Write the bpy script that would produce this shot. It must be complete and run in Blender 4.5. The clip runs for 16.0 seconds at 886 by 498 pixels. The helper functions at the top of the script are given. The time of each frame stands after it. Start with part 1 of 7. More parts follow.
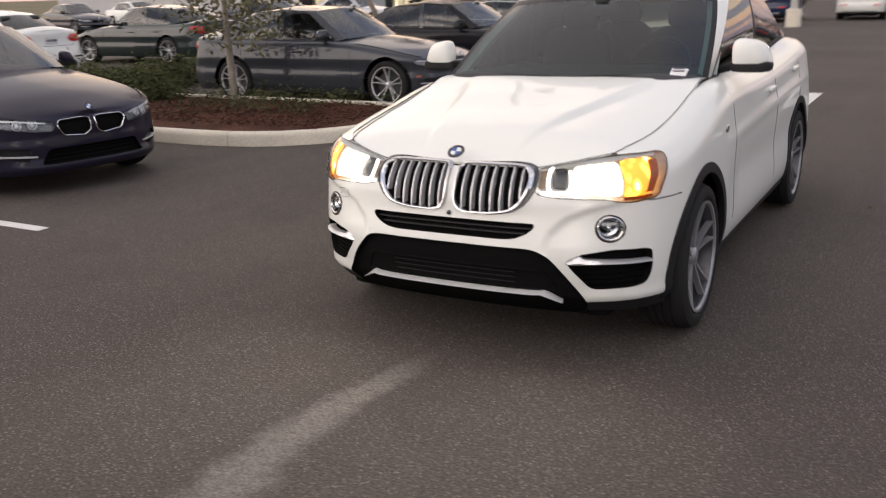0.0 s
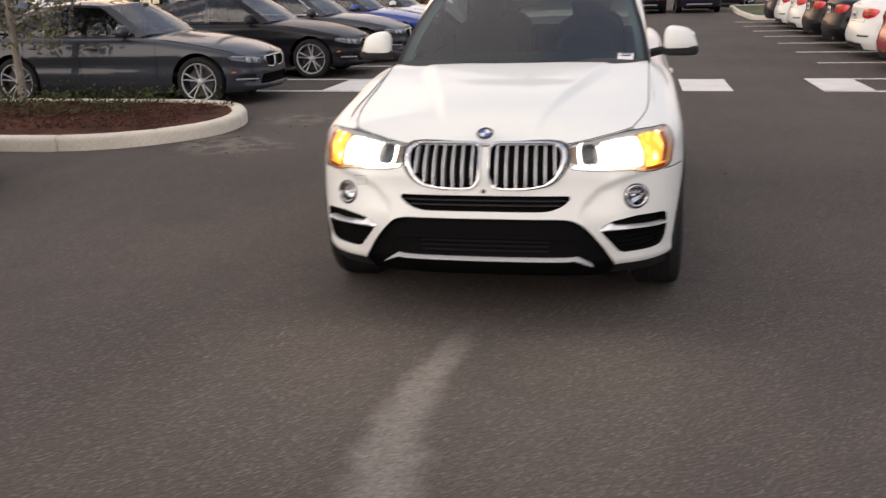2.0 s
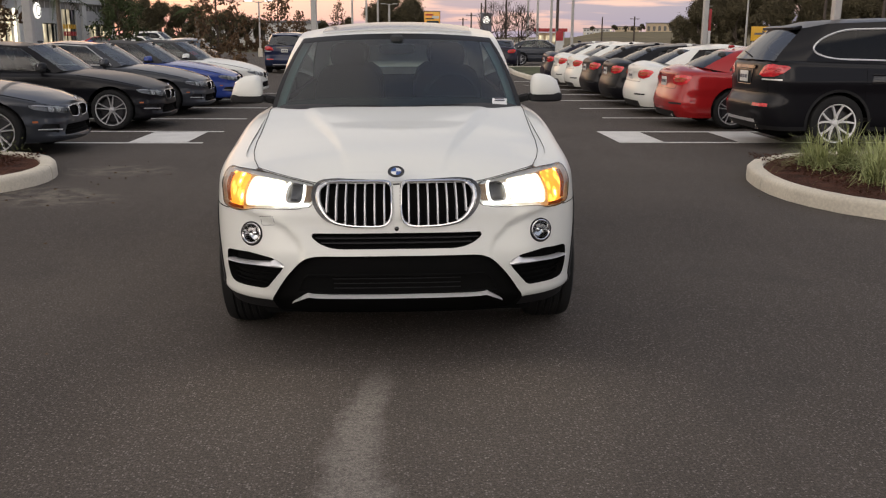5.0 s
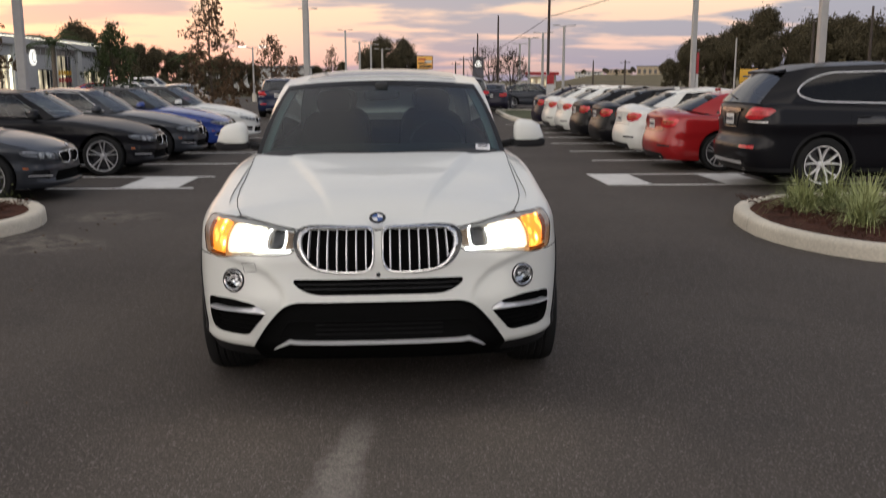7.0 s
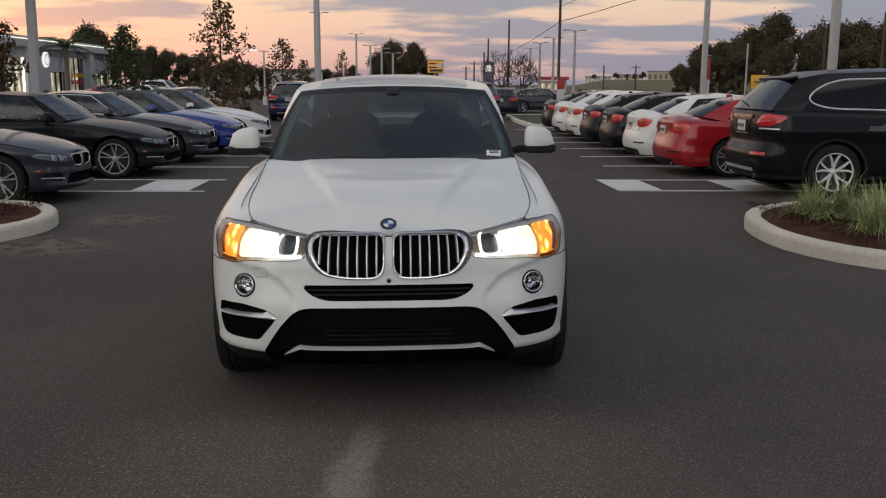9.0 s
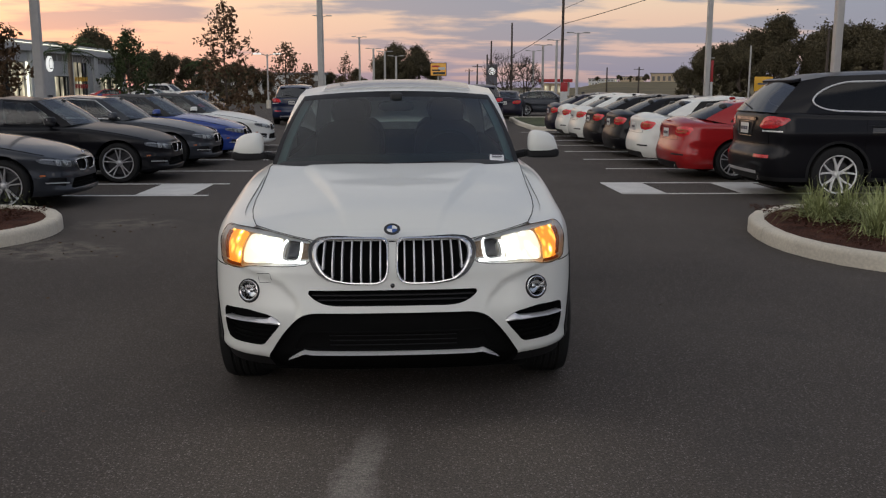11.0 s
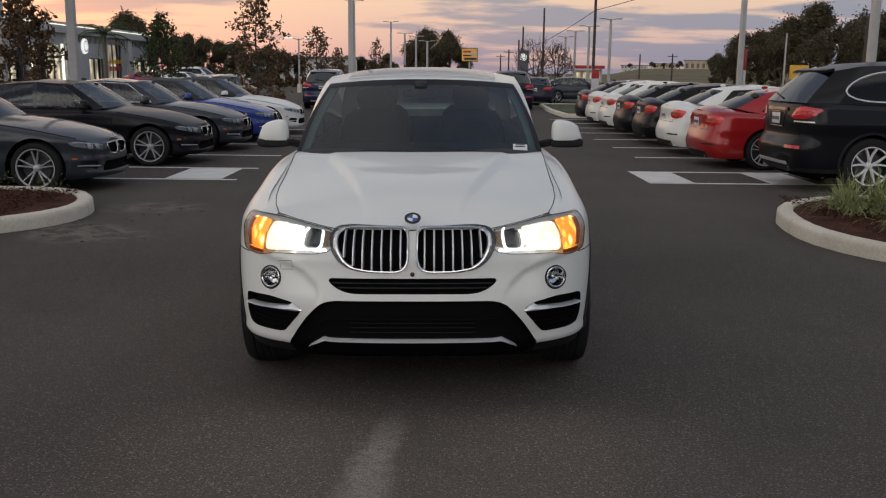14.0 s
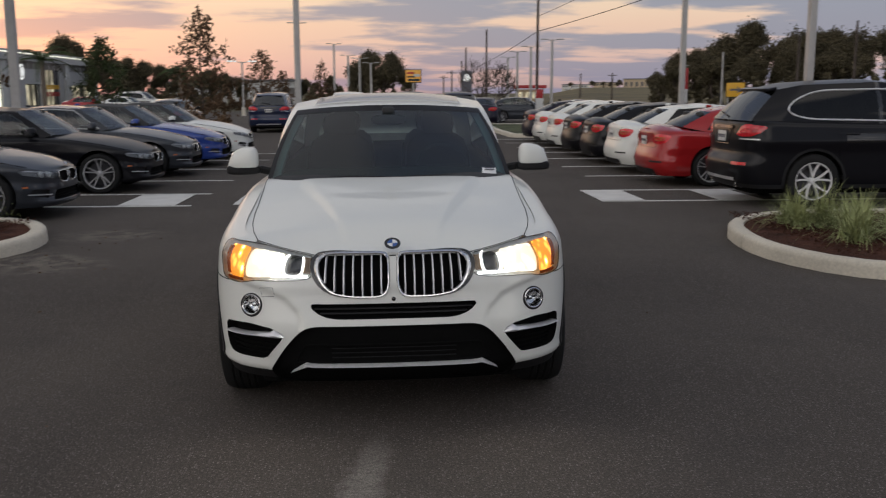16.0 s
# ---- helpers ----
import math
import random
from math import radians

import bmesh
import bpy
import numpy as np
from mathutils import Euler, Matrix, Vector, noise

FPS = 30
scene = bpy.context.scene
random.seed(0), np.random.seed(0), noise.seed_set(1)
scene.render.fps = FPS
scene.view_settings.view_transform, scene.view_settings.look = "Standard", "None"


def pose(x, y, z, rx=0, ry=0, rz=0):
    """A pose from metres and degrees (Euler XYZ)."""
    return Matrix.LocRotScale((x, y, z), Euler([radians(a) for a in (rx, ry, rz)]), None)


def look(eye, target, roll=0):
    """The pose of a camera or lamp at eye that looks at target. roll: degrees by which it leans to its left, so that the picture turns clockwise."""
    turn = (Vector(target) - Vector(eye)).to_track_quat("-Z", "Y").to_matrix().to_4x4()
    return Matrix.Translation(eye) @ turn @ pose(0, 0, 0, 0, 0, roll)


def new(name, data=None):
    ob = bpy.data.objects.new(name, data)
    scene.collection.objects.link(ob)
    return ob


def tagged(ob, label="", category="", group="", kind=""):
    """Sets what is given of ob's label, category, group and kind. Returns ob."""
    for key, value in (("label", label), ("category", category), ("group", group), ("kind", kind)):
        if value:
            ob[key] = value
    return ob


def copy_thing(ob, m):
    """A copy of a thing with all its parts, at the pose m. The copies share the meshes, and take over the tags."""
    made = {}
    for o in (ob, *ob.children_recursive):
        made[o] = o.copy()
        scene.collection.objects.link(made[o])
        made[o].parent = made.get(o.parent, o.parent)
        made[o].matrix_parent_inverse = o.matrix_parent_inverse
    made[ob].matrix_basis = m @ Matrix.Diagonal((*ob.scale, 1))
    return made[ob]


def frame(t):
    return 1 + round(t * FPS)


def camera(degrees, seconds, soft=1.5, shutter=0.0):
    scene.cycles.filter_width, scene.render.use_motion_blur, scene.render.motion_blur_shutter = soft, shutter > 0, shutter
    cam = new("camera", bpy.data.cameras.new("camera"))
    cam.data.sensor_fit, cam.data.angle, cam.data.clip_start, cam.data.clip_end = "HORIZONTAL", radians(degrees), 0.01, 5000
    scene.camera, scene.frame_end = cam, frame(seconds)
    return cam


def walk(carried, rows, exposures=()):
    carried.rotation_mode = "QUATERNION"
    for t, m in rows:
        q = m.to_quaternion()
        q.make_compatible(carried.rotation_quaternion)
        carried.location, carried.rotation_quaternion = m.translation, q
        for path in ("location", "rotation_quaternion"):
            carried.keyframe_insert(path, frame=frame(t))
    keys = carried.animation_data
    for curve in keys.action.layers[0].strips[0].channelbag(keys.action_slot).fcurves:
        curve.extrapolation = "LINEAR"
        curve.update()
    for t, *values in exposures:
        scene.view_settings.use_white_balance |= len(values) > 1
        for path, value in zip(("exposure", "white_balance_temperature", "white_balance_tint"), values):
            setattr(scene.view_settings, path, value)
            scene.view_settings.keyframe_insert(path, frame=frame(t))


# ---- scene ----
cam = camera(51.8, 16.0, soft=1.2, shutter=0.8)
PATH = [
    (0, (1.891, -3.377, 1.622), (0.946, -1.698, 1.073), -1.6),
    (0.3, (1.680, -3.536, 1.622), (0.822, -1.818, 1.091), -0.7),
    (0.5, (1.580, -3.647, 1.623), (0.778, -1.903, 1.064), -2.0),
    (0.7, (1.482, -3.734, 1.620), (0.713, -1.964, 1.047), -1.5),
    (1, (1.294, -3.810, 1.615), (0.654, -2.002, 1.052), -0.6),
    (1.2, (1.144, -3.850, 1.617), (0.593, -2.018, 1.062), -1.5),
    (1.5, (0.958, -3.896, 1.621), (0.488, -2.028, 1.082), -1.5),
    (1.7, (0.825, -3.945, 1.625), (0.422, -2.074, 1.110), -0.7),
    (2, (0.649, -4.054, 1.630), (0.257, -2.179, 1.061), -1.3),
    (2.3, (0.476, -4.101, 1.630), (0.095, -2.214, 1.049), -0.7),
    (2.5, (0.411, -4.121, 1.628), (0.079, -2.225, 1.087), -0.6),
    (2.7, (0.327, -4.078, 1.625), (0.048, -2.164, 1.130), -1.2),
    (3, (0.197, -4.057, 1.620), (0.042, -2.118, 1.156), -0.6),
    (3.5, (0.057, -4.082, 1.612), (0.067, -2.134, 1.155), 0.3),
    (4, (0.002, -4.140, 1.583), (0.074, -2.193, 1.127), 0.0),
    (6.5, (0.075, -4.159, 1.547), (0.163, -2.211, 1.1), 0.4),
    (7, (0.083, -4.165, 1.573), (0.18, -2.2, 1.209), 0.0),
    (7.5, (0.085, -4.184, 1.593), (0.162, -2.213, 1.265), -0.3),
    (8, (0.075, -4.176, 1.583), (0.16, -2.208, 1.24), 0.3),
    (10.5, (0.078, -4.165, 1.597), (0.146, -2.199, 1.238), 0.1),
    (11, (0.076, -4.178, 1.6), (0.145, -2.21, 1.25), 0.1),
    (11.5, (0.073, -4.161, 1.598), (0.138, -2.192, 1.255), 0.1),
    (12, (0.078, -4.177, 1.596), (0.139, -2.208, 1.248), 0.2),
    (12.5, (0.076, -4.175, 1.607), (0.14, -2.207, 1.261), 0.2),
    (13, (0.086, -4.182, 1.609), (0.128, -2.214, 1.253), 0.4),
    (13.5, (0.098, -4.172, 1.61), (0.131, -2.206, 1.248), 0.5),
    (14, (0.118, -4.198, 1.622), (0.124, -2.235, 1.241), 0.6),
    (14.5, (0.138, -4.222, 1.637), (0.137, -2.255, 1.279), 0.1),
    (15, (0.147, -4.219, 1.637), (0.137, -2.254, 1.262), -0.5),
    (15.5, (0.099, -4.249, 1.649), (0.137, -2.281, 1.295), -0.1),
    (16, (-0.045, -4.26, 1.652), (0.078, -2.293, 1.315), -0.1),
]
EXPOSURE = [(0.0, 0.95, 6800, 14), (1.5, 0.96, 6800, 14), (2.5, 0.98, 6800, 13), (3.0, 0.68, 6850, 11), (3.5, 0.5, 6800, 11), (4.0, 0.45, 6800, 11), (6.5, 0.52, 6800, 11), (7.0, 0.31, 6600, 10), (7.5, 0.0, 6350, 9),
            (8.0, -0.09, 6250, 9), (10.5, -0.10, 6250, 9), (16.0, -0.10, 6250, 9)]
walk(cam, [(t, look(eye, target, roll)) for t, eye, target, roll in PATH], EXPOSURE)

# ---------------------------------------------------------------- world and light
world = bpy.data.worlds.new("dusk_sky")
scene.world = world
world.use_nodes = True


def build_sky():
    nt = world.node_tree
    nt.nodes.clear()
    N, L = nt.nodes.new, nt.links.new
    out, bg = N("ShaderNodeOutputWorld"), N("ShaderNodeBackground")
    co, sep = N("ShaderNodeTexCoord"), N("ShaderNodeSeparateXYZ")
    L(co.outputs["Generated"], sep.inputs[0])
    # clear sky after sunset, by height over the horizon
    ramp = N("ShaderNodeValToRGB")
    el = ramp.color_ramp.elements
    for p, c in ((0.0, (0.38, 0.31, 0.33, 1)), (0.03, (0.62, 0.44, 0.42, 1)), (0.07, (0.80, 0.55, 0.43, 1)), (0.12, (0.90, 0.71, 0.50, 1)), (0.2, (0.72, 0.62, 0.54, 1)), (0.35, (0.58, 0.57, 0.58, 1)),
                 (0.6, (0.44, 0.43, 0.45, 1)), (1.0, (0.36, 0.36, 0.38, 1))):
        e = el[0] if p == 0.0 else el.new(p) if p < 1 else el[len(el) - 1]
        e.position, e.color = p, c
    L(sep.outputs["Z"], ramp.inputs[0])
    # away from the sunset the low sky is cooler
    dot = N("ShaderNodeVectorMath")
    dot.operation = "DOT_PRODUCT"
    dot.inputs[1].default_value = (math.sin(radians(SUN_TURN)), math.cos(radians(SUN_TURN)), 0)
    L(co.outputs["Generated"], dot.inputs[0])
    west = N("ShaderNodeMapRange")
    west.interpolation_type = "SMOOTHSTEP"
    west.inputs[1].default_value, west.inputs[2].default_value = -0.35, 0.75
    L(dot.outputs["Value"], west.inputs[0])
    cool = N("ShaderNodeValToRGB")
    for k, (p, c) in enumerate(((0.0, (0.60, 0.55, 0.54, 1)), (0.12, (1.60, 1.45, 1.38, 1)), (0.34, (2.05, 1.88, 1.77, 1)), (1.0, (0.36, 0.36, 0.38, 1)))):
        e = cool.color_ramp.elements[0] if k == 0 else cool.color_ramp.elements.new(p) if k < 3 else cool.color_ramp.elements[3]
        e.position, e.color = p, c
    L(sep.outputs["Z"], cool.inputs[0])
    base = N("ShaderNodeMix")
    base.data_type = "RGBA"
    L(west.outputs[0], base.inputs["Factor"]), L(cool.outputs[0], base.inputs["A"]), L(ramp.outputs[0], base.inputs["B"])
    # bands of cloud, long and flat
    # on a flat sheet overhead, so that they close up towards the horizon
    high = N("ShaderNodeMath")
    high.operation = "ADD"
    high.inputs[1].default_value = 0.10
    L(sep.outputs["Z"], high.inputs[0])
    low = N("ShaderNodeMath")
    low.operation = "MAXIMUM"
    low.inputs[1].default_value = 0.05
    L(high.outputs[0], low.inputs[0])
    flat = N("ShaderNodeVectorMath")
    flat.operation = "DIVIDE"
    both = N("ShaderNodeCombineXYZ")
    for k in range(3):
        L(low.outputs[0], both.inputs[k])
    L(co.outputs["Generated"], flat.inputs[0]), L(both.outputs[0], flat.inputs[1])
    mp = N("ShaderNodeMapping")
    mp.inputs["Scale"].default_value = (0.75, 1.0, 0.0)
    mp.inputs["Location"].default_value = CLOUD_SHIFT
    L(flat.outputs[0], mp.inputs[0])
    nz = N("ShaderNodeTexNoise")
    nz.inputs["Scale"].default_value, nz.inputs["Detail"].default_value, nz.inputs["Roughness"].default_value = 0.90, 7.0, 0.52
    L(mp.outputs[0], nz.inputs["Vector"])
    cr = N("ShaderNodeMapRange")
    cr.interpolation_type = "SMOOTHSTEP"
    cr.inputs[1].default_value, cr.inputs[2].default_value, cr.inputs[3].default_value, cr.inputs[4].default_value = 0.46, 0.56, 0.0, 0.92
    # thicker cloud to the right of the sunset
    side = N("ShaderNodeMath")
    side.operation = "MULTIPLY_ADD"
    side.inputs[1].default_value = 0.13
    L(sep.outputs["X"], side.inputs[0]), L(nz.outputs["Fac"], side.inputs[2])
    L(side.outputs[0], cr.inputs[0])
    mix = N("ShaderNodeMix")
    mix.data_type = "RGBA"
    L(cr.outputs[0], mix.inputs["Factor"])
    L(base.outputs["Result"], mix.inputs["A"])
    mix.inputs["B"].default_value = (0.225, 0.262, 0.365, 1)
    # the faint scattered light of the low sun over it
    sky = N("ShaderNodeTexSky")
    sky.sky_type, sky.sun_disc, sky.sun_elevation, sky.sun_rotation = "NISHITA", False, radians(1.0), radians(SUN_TURN)
    add = N("ShaderNodeMix")
    add.data_type, add.blend_type = "RGBA", "ADD"
    add.inputs["Factor"].default_value = 0.04
    L(mix.outputs["Result"], add.inputs["A"])
    L(sky.outputs[0], add.inputs["B"])
    L(add.outputs["Result"], bg.inputs[0])
    bg.inputs[1].default_value = SKY_STRENGTH
    L(bg.outputs[0], out.inputs[0])


SUN_TURN, SKY_STRENGTH, CLOUD_SHIFT = -25.0, 1.0, (2.3, 0.6, 0.0)
build_sky()
sun = new("sun", bpy.data.lights.new("sun", "SUN"))
sun.data.energy, sun.data.angle, sun.data.color = 0.12, radians(40), (1.0, 0.72, 0.5)
sun.matrix_world = look((-30, 45, 12), (0, 0, 0))

# the lit headlamps throw a weak beam on the ground before them
for side in (-1, 1):
    beam = new("headlamp_beam", bpy.data.lights.new("headlamp_beam", "SPOT"))
    beam.data.energy, beam.data.color, beam.data.shadow_soft_size = 11.0, (1.0, 0.93, 0.82), 0.05
    beam.data.spot_size, beam.data.spot_blend = radians(150), 1.0
    beam.matrix_world = look((side * 0.64, 0.13, 0.80), (side * 0.66, -2.0, -0.1))

# ---------------------------------------------------------------- materials


def material(name, color, rough=0.6, metal=0.0, vary=0.15, grain=40.0, bump=0.0, coat=0.0, second=None, big=1.5, emit=None, power=0.0, spec=0.5, shift=0.0):
    """Base colour with grain and broad blotches, and fine relief."""
    m = bpy.data.materials.new(name)
    m.use_nodes = True
    nt = m.node_tree
    N, L = nt.nodes.new, nt.links.new
    b = nt.nodes["Principled BSDF"]
    b.inputs["Roughness"].default_value, b.inputs["Metallic"].default_value = rough, metal
    b.inputs["Coat Weight"].default_value, b.inputs["Coat Roughness"].default_value = coat, 0.04
    b.inputs["Specular IOR Level"].default_value = spec
    co = N("ShaderNodeTexCoord")
    n1, n2 = N("ShaderNodeTexNoise"), N("ShaderNodeTexNoise")
    for n, s, d in ((n1, grain, 6.0), (n2, big, 5.0)):
        n.inputs["Scale"].default_value, n.inputs["Detail"].default_value = s, d
        L(co.outputs["Object"], n.inputs["Vector"])
    add = N("ShaderNodeMath")
    add.operation = "ADD"
    L(n1.outputs["Fac"], add.inputs[0]), L(n2.outputs["Fac"], add.inputs[1])
    rng = N("ShaderNodeMapRange")
    rng.inputs[1].default_value, rng.inputs[2].default_value = 0.7, 1.3
    L(add.outputs[0], rng.inputs[0])
    mix = N("ShaderNodeMix")
    mix.data_type = "RGBA"
    a = [min(c * (1 - vary), 1) for c in color]
    c2 = second or [min(c * (1 + vary), 1) for c in color]
    mix.inputs["A"].default_value, mix.inputs["B"].default_value = (*a, 1), (*c2, 1)
    L(rng.outputs[0], mix.inputs["Factor"])
    last = mix.outputs["Result"]
    if shift:
        inf, hsv, mr = N("ShaderNodeObjectInfo"), N("ShaderNodeHueSaturation"), N("ShaderNodeMapRange")
        mr.inputs[3].default_value, mr.inputs[4].default_value = 1 - shift, 1 + shift
        L(inf.outputs["Random"], mr.inputs[0]), L(mr.outputs[0], hsv.inputs["Value"]), L(last, hsv.inputs["Color"])
        last = hsv.outputs[0]
    L(last, b.inputs["Base Color"])
    if bump:
        bp = N("ShaderNodeBump")
        bp.inputs["Strength"].default_value, bp.inputs["Distance"].default_value = 1.0, bump
        L(n1.outputs["Fac"], bp.inputs["Height"]), L(bp.outputs[0], b.inputs["Normal"])
    if emit:
        b.inputs["Emission Color"].default_value, b.inputs["Emission Strength"].default_value = (*emit, 1), power
    return m


def paint(name, color, flake=0.12, metal=0.0, rough=0.4, coat=1.0):
    return material(name, color, rough, metal, flake, 900.0, 0.0, coat, big=0.6, spec=0.08)


def glass(name, tint, gloss=0.05, ior=1.5):
    m = bpy.data.materials.new(name)
    m.use_nodes = True
    nt = m.node_tree
    nt.nodes.clear()
    N, L = nt.nodes.new, nt.links.new
    out, mix, tr, gl, fr = (N("ShaderNode" + k) for k in ("OutputMaterial", "MixShader", "BsdfTransparent", "BsdfGlossy", "Fresnel"))
    tr.inputs[0].default_value = (*tint, 1)
    gl.inputs["Roughness"].default_value = gloss
    fr.inputs[0].default_value = ior
    L(fr.outputs[0], mix.inputs[0]), L(tr.outputs[0], mix.inputs[1]), L(gl.outputs[0], mix.inputs[2]), L(mix.outputs[0], out.inputs[0])
    return m


M = {}
M["white"] = paint("pearl_white_paint", (0.728, 0.735, 0.690), 0.03, 0.0, 0.35, 0.65)
M["graphite"] = paint("graphite_paint", (0.032, 0.036, 0.044), 0.12, 0.3, coat=0.7)
M["black"] = paint("black_paint", (0.006, 0.006, 0.008), coat=0.34)
M["blueblack"] = paint("blue_black_paint", (0.014, 0.012, 0.024), coat=0.4)
M["red"] = paint("red_paint", (0.32, 0.012, 0.014), 0.12, 0.15)
M["blue"] = paint("blue_paint", (0.02, 0.05, 0.25))
M["silver"] = paint("silver_paint", (0.42, 0.43, 0.45), 0.1, 0.6)
M["green"] = paint("dark_green_paint", (0.014, 0.022, 0.022))
M["navy"] = paint("navy_paint", (0.014, 0.022, 0.06))
M["plastic"] = material("black_plastic", (0.016, 0.016, 0.017), 0.5, 0, 0.2, 300, 0.0004, spec=0.2)
M["cladding"] = material("dark_cladding", (0.014, 0.014, 0.015), 0.6, 0, 0.2, 300, 0.0004, spec=0.25)
M["gloss"] = material("gloss_black", (0.008, 0.008, 0.009), 0.15, 0, 0.1, 100, 0, 0.6)
M["chrome"] = material("chrome", (0.78, 0.78, 0.78), 0.12, 1.0, 0.04, 30)
M["satin"] = material("satin_aluminium", (0.66, 0.66, 0.67), 0.35, 0.5, 0.05, 60)
M["alloy"] = material("alloy_rim", (0.50, 0.50, 0.51), 0.3, 0.4, 0.08, 60)
M["alloy_dark"] = material("dark_alloy", (0.08, 0.08, 0.085), 0.35, 0.8, 0.1, 60)
M["alloy_mid"] = material("dark_grey_alloy_rim", (0.30, 0.30, 0.31), 0.35, 0.5, 0.08, 60)
M["alloy_bright"] = material("bright_polished_rim", (0.80, 0.80, 0.79), 0.25, 0.15, 0.05, 60)
M["trim_bright"] = material("bright_satin_trim", (0.86, 0.86, 0.85), 0.32, 0.35, 0.04, 60)
M["rubber"] = material("tyre_rubber", (0.016, 0.016, 0.016), 0.8, 0, 0.25, 120, 0.0008, spec=0.2)
M["void"] = material("dark_inner_space", (0.006, 0.006, 0.006), 0.9, 0, 0.1, spec=0.05)
M["interior"] = material("black_upholstery", (0.032, 0.033, 0.034), 0.75, 0, 0.2, 200, 0.0005)
M["trimgrey"] = material("grey_pillar_lining", (0.34, 0.38, 0.37), 0.8, 0, 0.08, 200)
M["side_clear"] = glass("light_tinted_glass", (0.78, 0.84, 0.83), 0.03, 2.4)
M["screen"] = glass("windscreen_glass", (0.52, 0.71, 0.70), 0.03, 1.72)
M["side_dark"] = glass("dark_reflecting_side_glass", (0.10, 0.11, 0.11), 0.03, 2.3)
M["tint"] = glass("tinted_glass", (0.34, 0.40, 0.40), 0.03, 1.7)
M["dark_tint"] = glass("dark_tinted_glass", (0.08, 0.09, 0.09), 0.03, 1.45)
M["lens"] = glass("clear_lens", (0.93, 0.95, 0.96), 0.02)
M["lamp_grey"] = material("grey_lamp_bowl", (0.52, 0.52, 0.52), 0.35, 0.3, 0.2, 40)
M["ring"] = material("lit_light_ring", (0.9, 0.9, 0.88), 0.3, 0, 0.02, emit=(1.0, 0.98, 0.92), power=3.0)
M["bronze"] = material("bronze_reflector", (0.17, 0.115, 0.07), 0.3, 0.3, 0.3, 60)
M["lamp_dark"] = material("dark_grey_lamp_bowl", (0.28, 0.28, 0.285), 0.3, 0.3, 0.4, 40)


def lit_lens(name, base, scale, stops):
    """A lit facetted lens: each facet is hottest at its middle."""
    m = material(name, base, 0.3, 0, 0.1, emit=base, power=1.0)
    nt = m.node_tree
    N, L = nt.nodes.new, nt.links.new
    b = nt.nodes["Principled BSDF"]
    co, mp, vo, rp = N("ShaderNodeTexCoord"), N("ShaderNodeMapping"), N("ShaderNodeTexVoronoi"), N("ShaderNodeValToRGB")
    mp.inputs["Scale"].default_value = (1.0, 1.0, 0.55)
    vo.feature = "SMOOTH_F1"
    vo.inputs["Scale"].default_value, vo.inputs["Smoothness"].default_value = scale, 0.35
    L(co.outputs["Object"], mp.inputs[0]), L(mp.outputs[0], vo.inputs["Vector"]), L(vo.outputs["Distance"], rp.inputs[0])
    e = rp.color_ramp.elements
    for k, (p, c) in enumerate(stops):
        q = e[0] if k == 0 else e[len(e) - 1] if k == len(stops) - 1 else e.new(p)
        q.position, q.color = p, (*c, 1)
    L(rp.outputs[0], b.inputs["Emission Color"])
    return m


M["lamp"] = lit_lens("lit_headlamp", (0.9, 0.9, 0.85), 23.0, ((0.10, (6.0, 5.6, 4.8)), (0.32, (2.3, 2.1, 1.7)), (0.54, (0.80, 0.68, 0.48))))
M["amber"] = lit_lens("lit_amber_indicator", (0.9, 0.35, 0.05), 26.0, ((0.10, (4.2, 3.4, 1.5)), (0.30, (2.3, 1.15, 0.16)), (0.56, (0.90, 0.28, 0.02))))
M["amber_off"] = material("amber_reflector", (0.35, 0.09, 0.02), 0.25, 0, 0.1)
M["tail"] = material("red_tail_lens", (0.55, 0.014, 0.022), 0.15, 0, 0.45, 30, 0, 0.6)
M["plate"] = material("plate_face", (0.62, 0.62, 0.60), 0.5, 0, 0.05)
M["bar"] = material("plate_print", (0.10, 0.10, 0.12), 0.6, 0, 0.1)
M["emblem_blue"] = material("emblem_blue", (0.02, 0.08, 0.28), 0.3, 0, 0.05)
M["emblem_white"] = material("emblem_white", (0.75, 0.75, 0.75), 0.3, 0, 0.03)
M["paper"] = material("paper_tag", (0.75, 0.76, 0.76), 0.7, 0, 0.04)
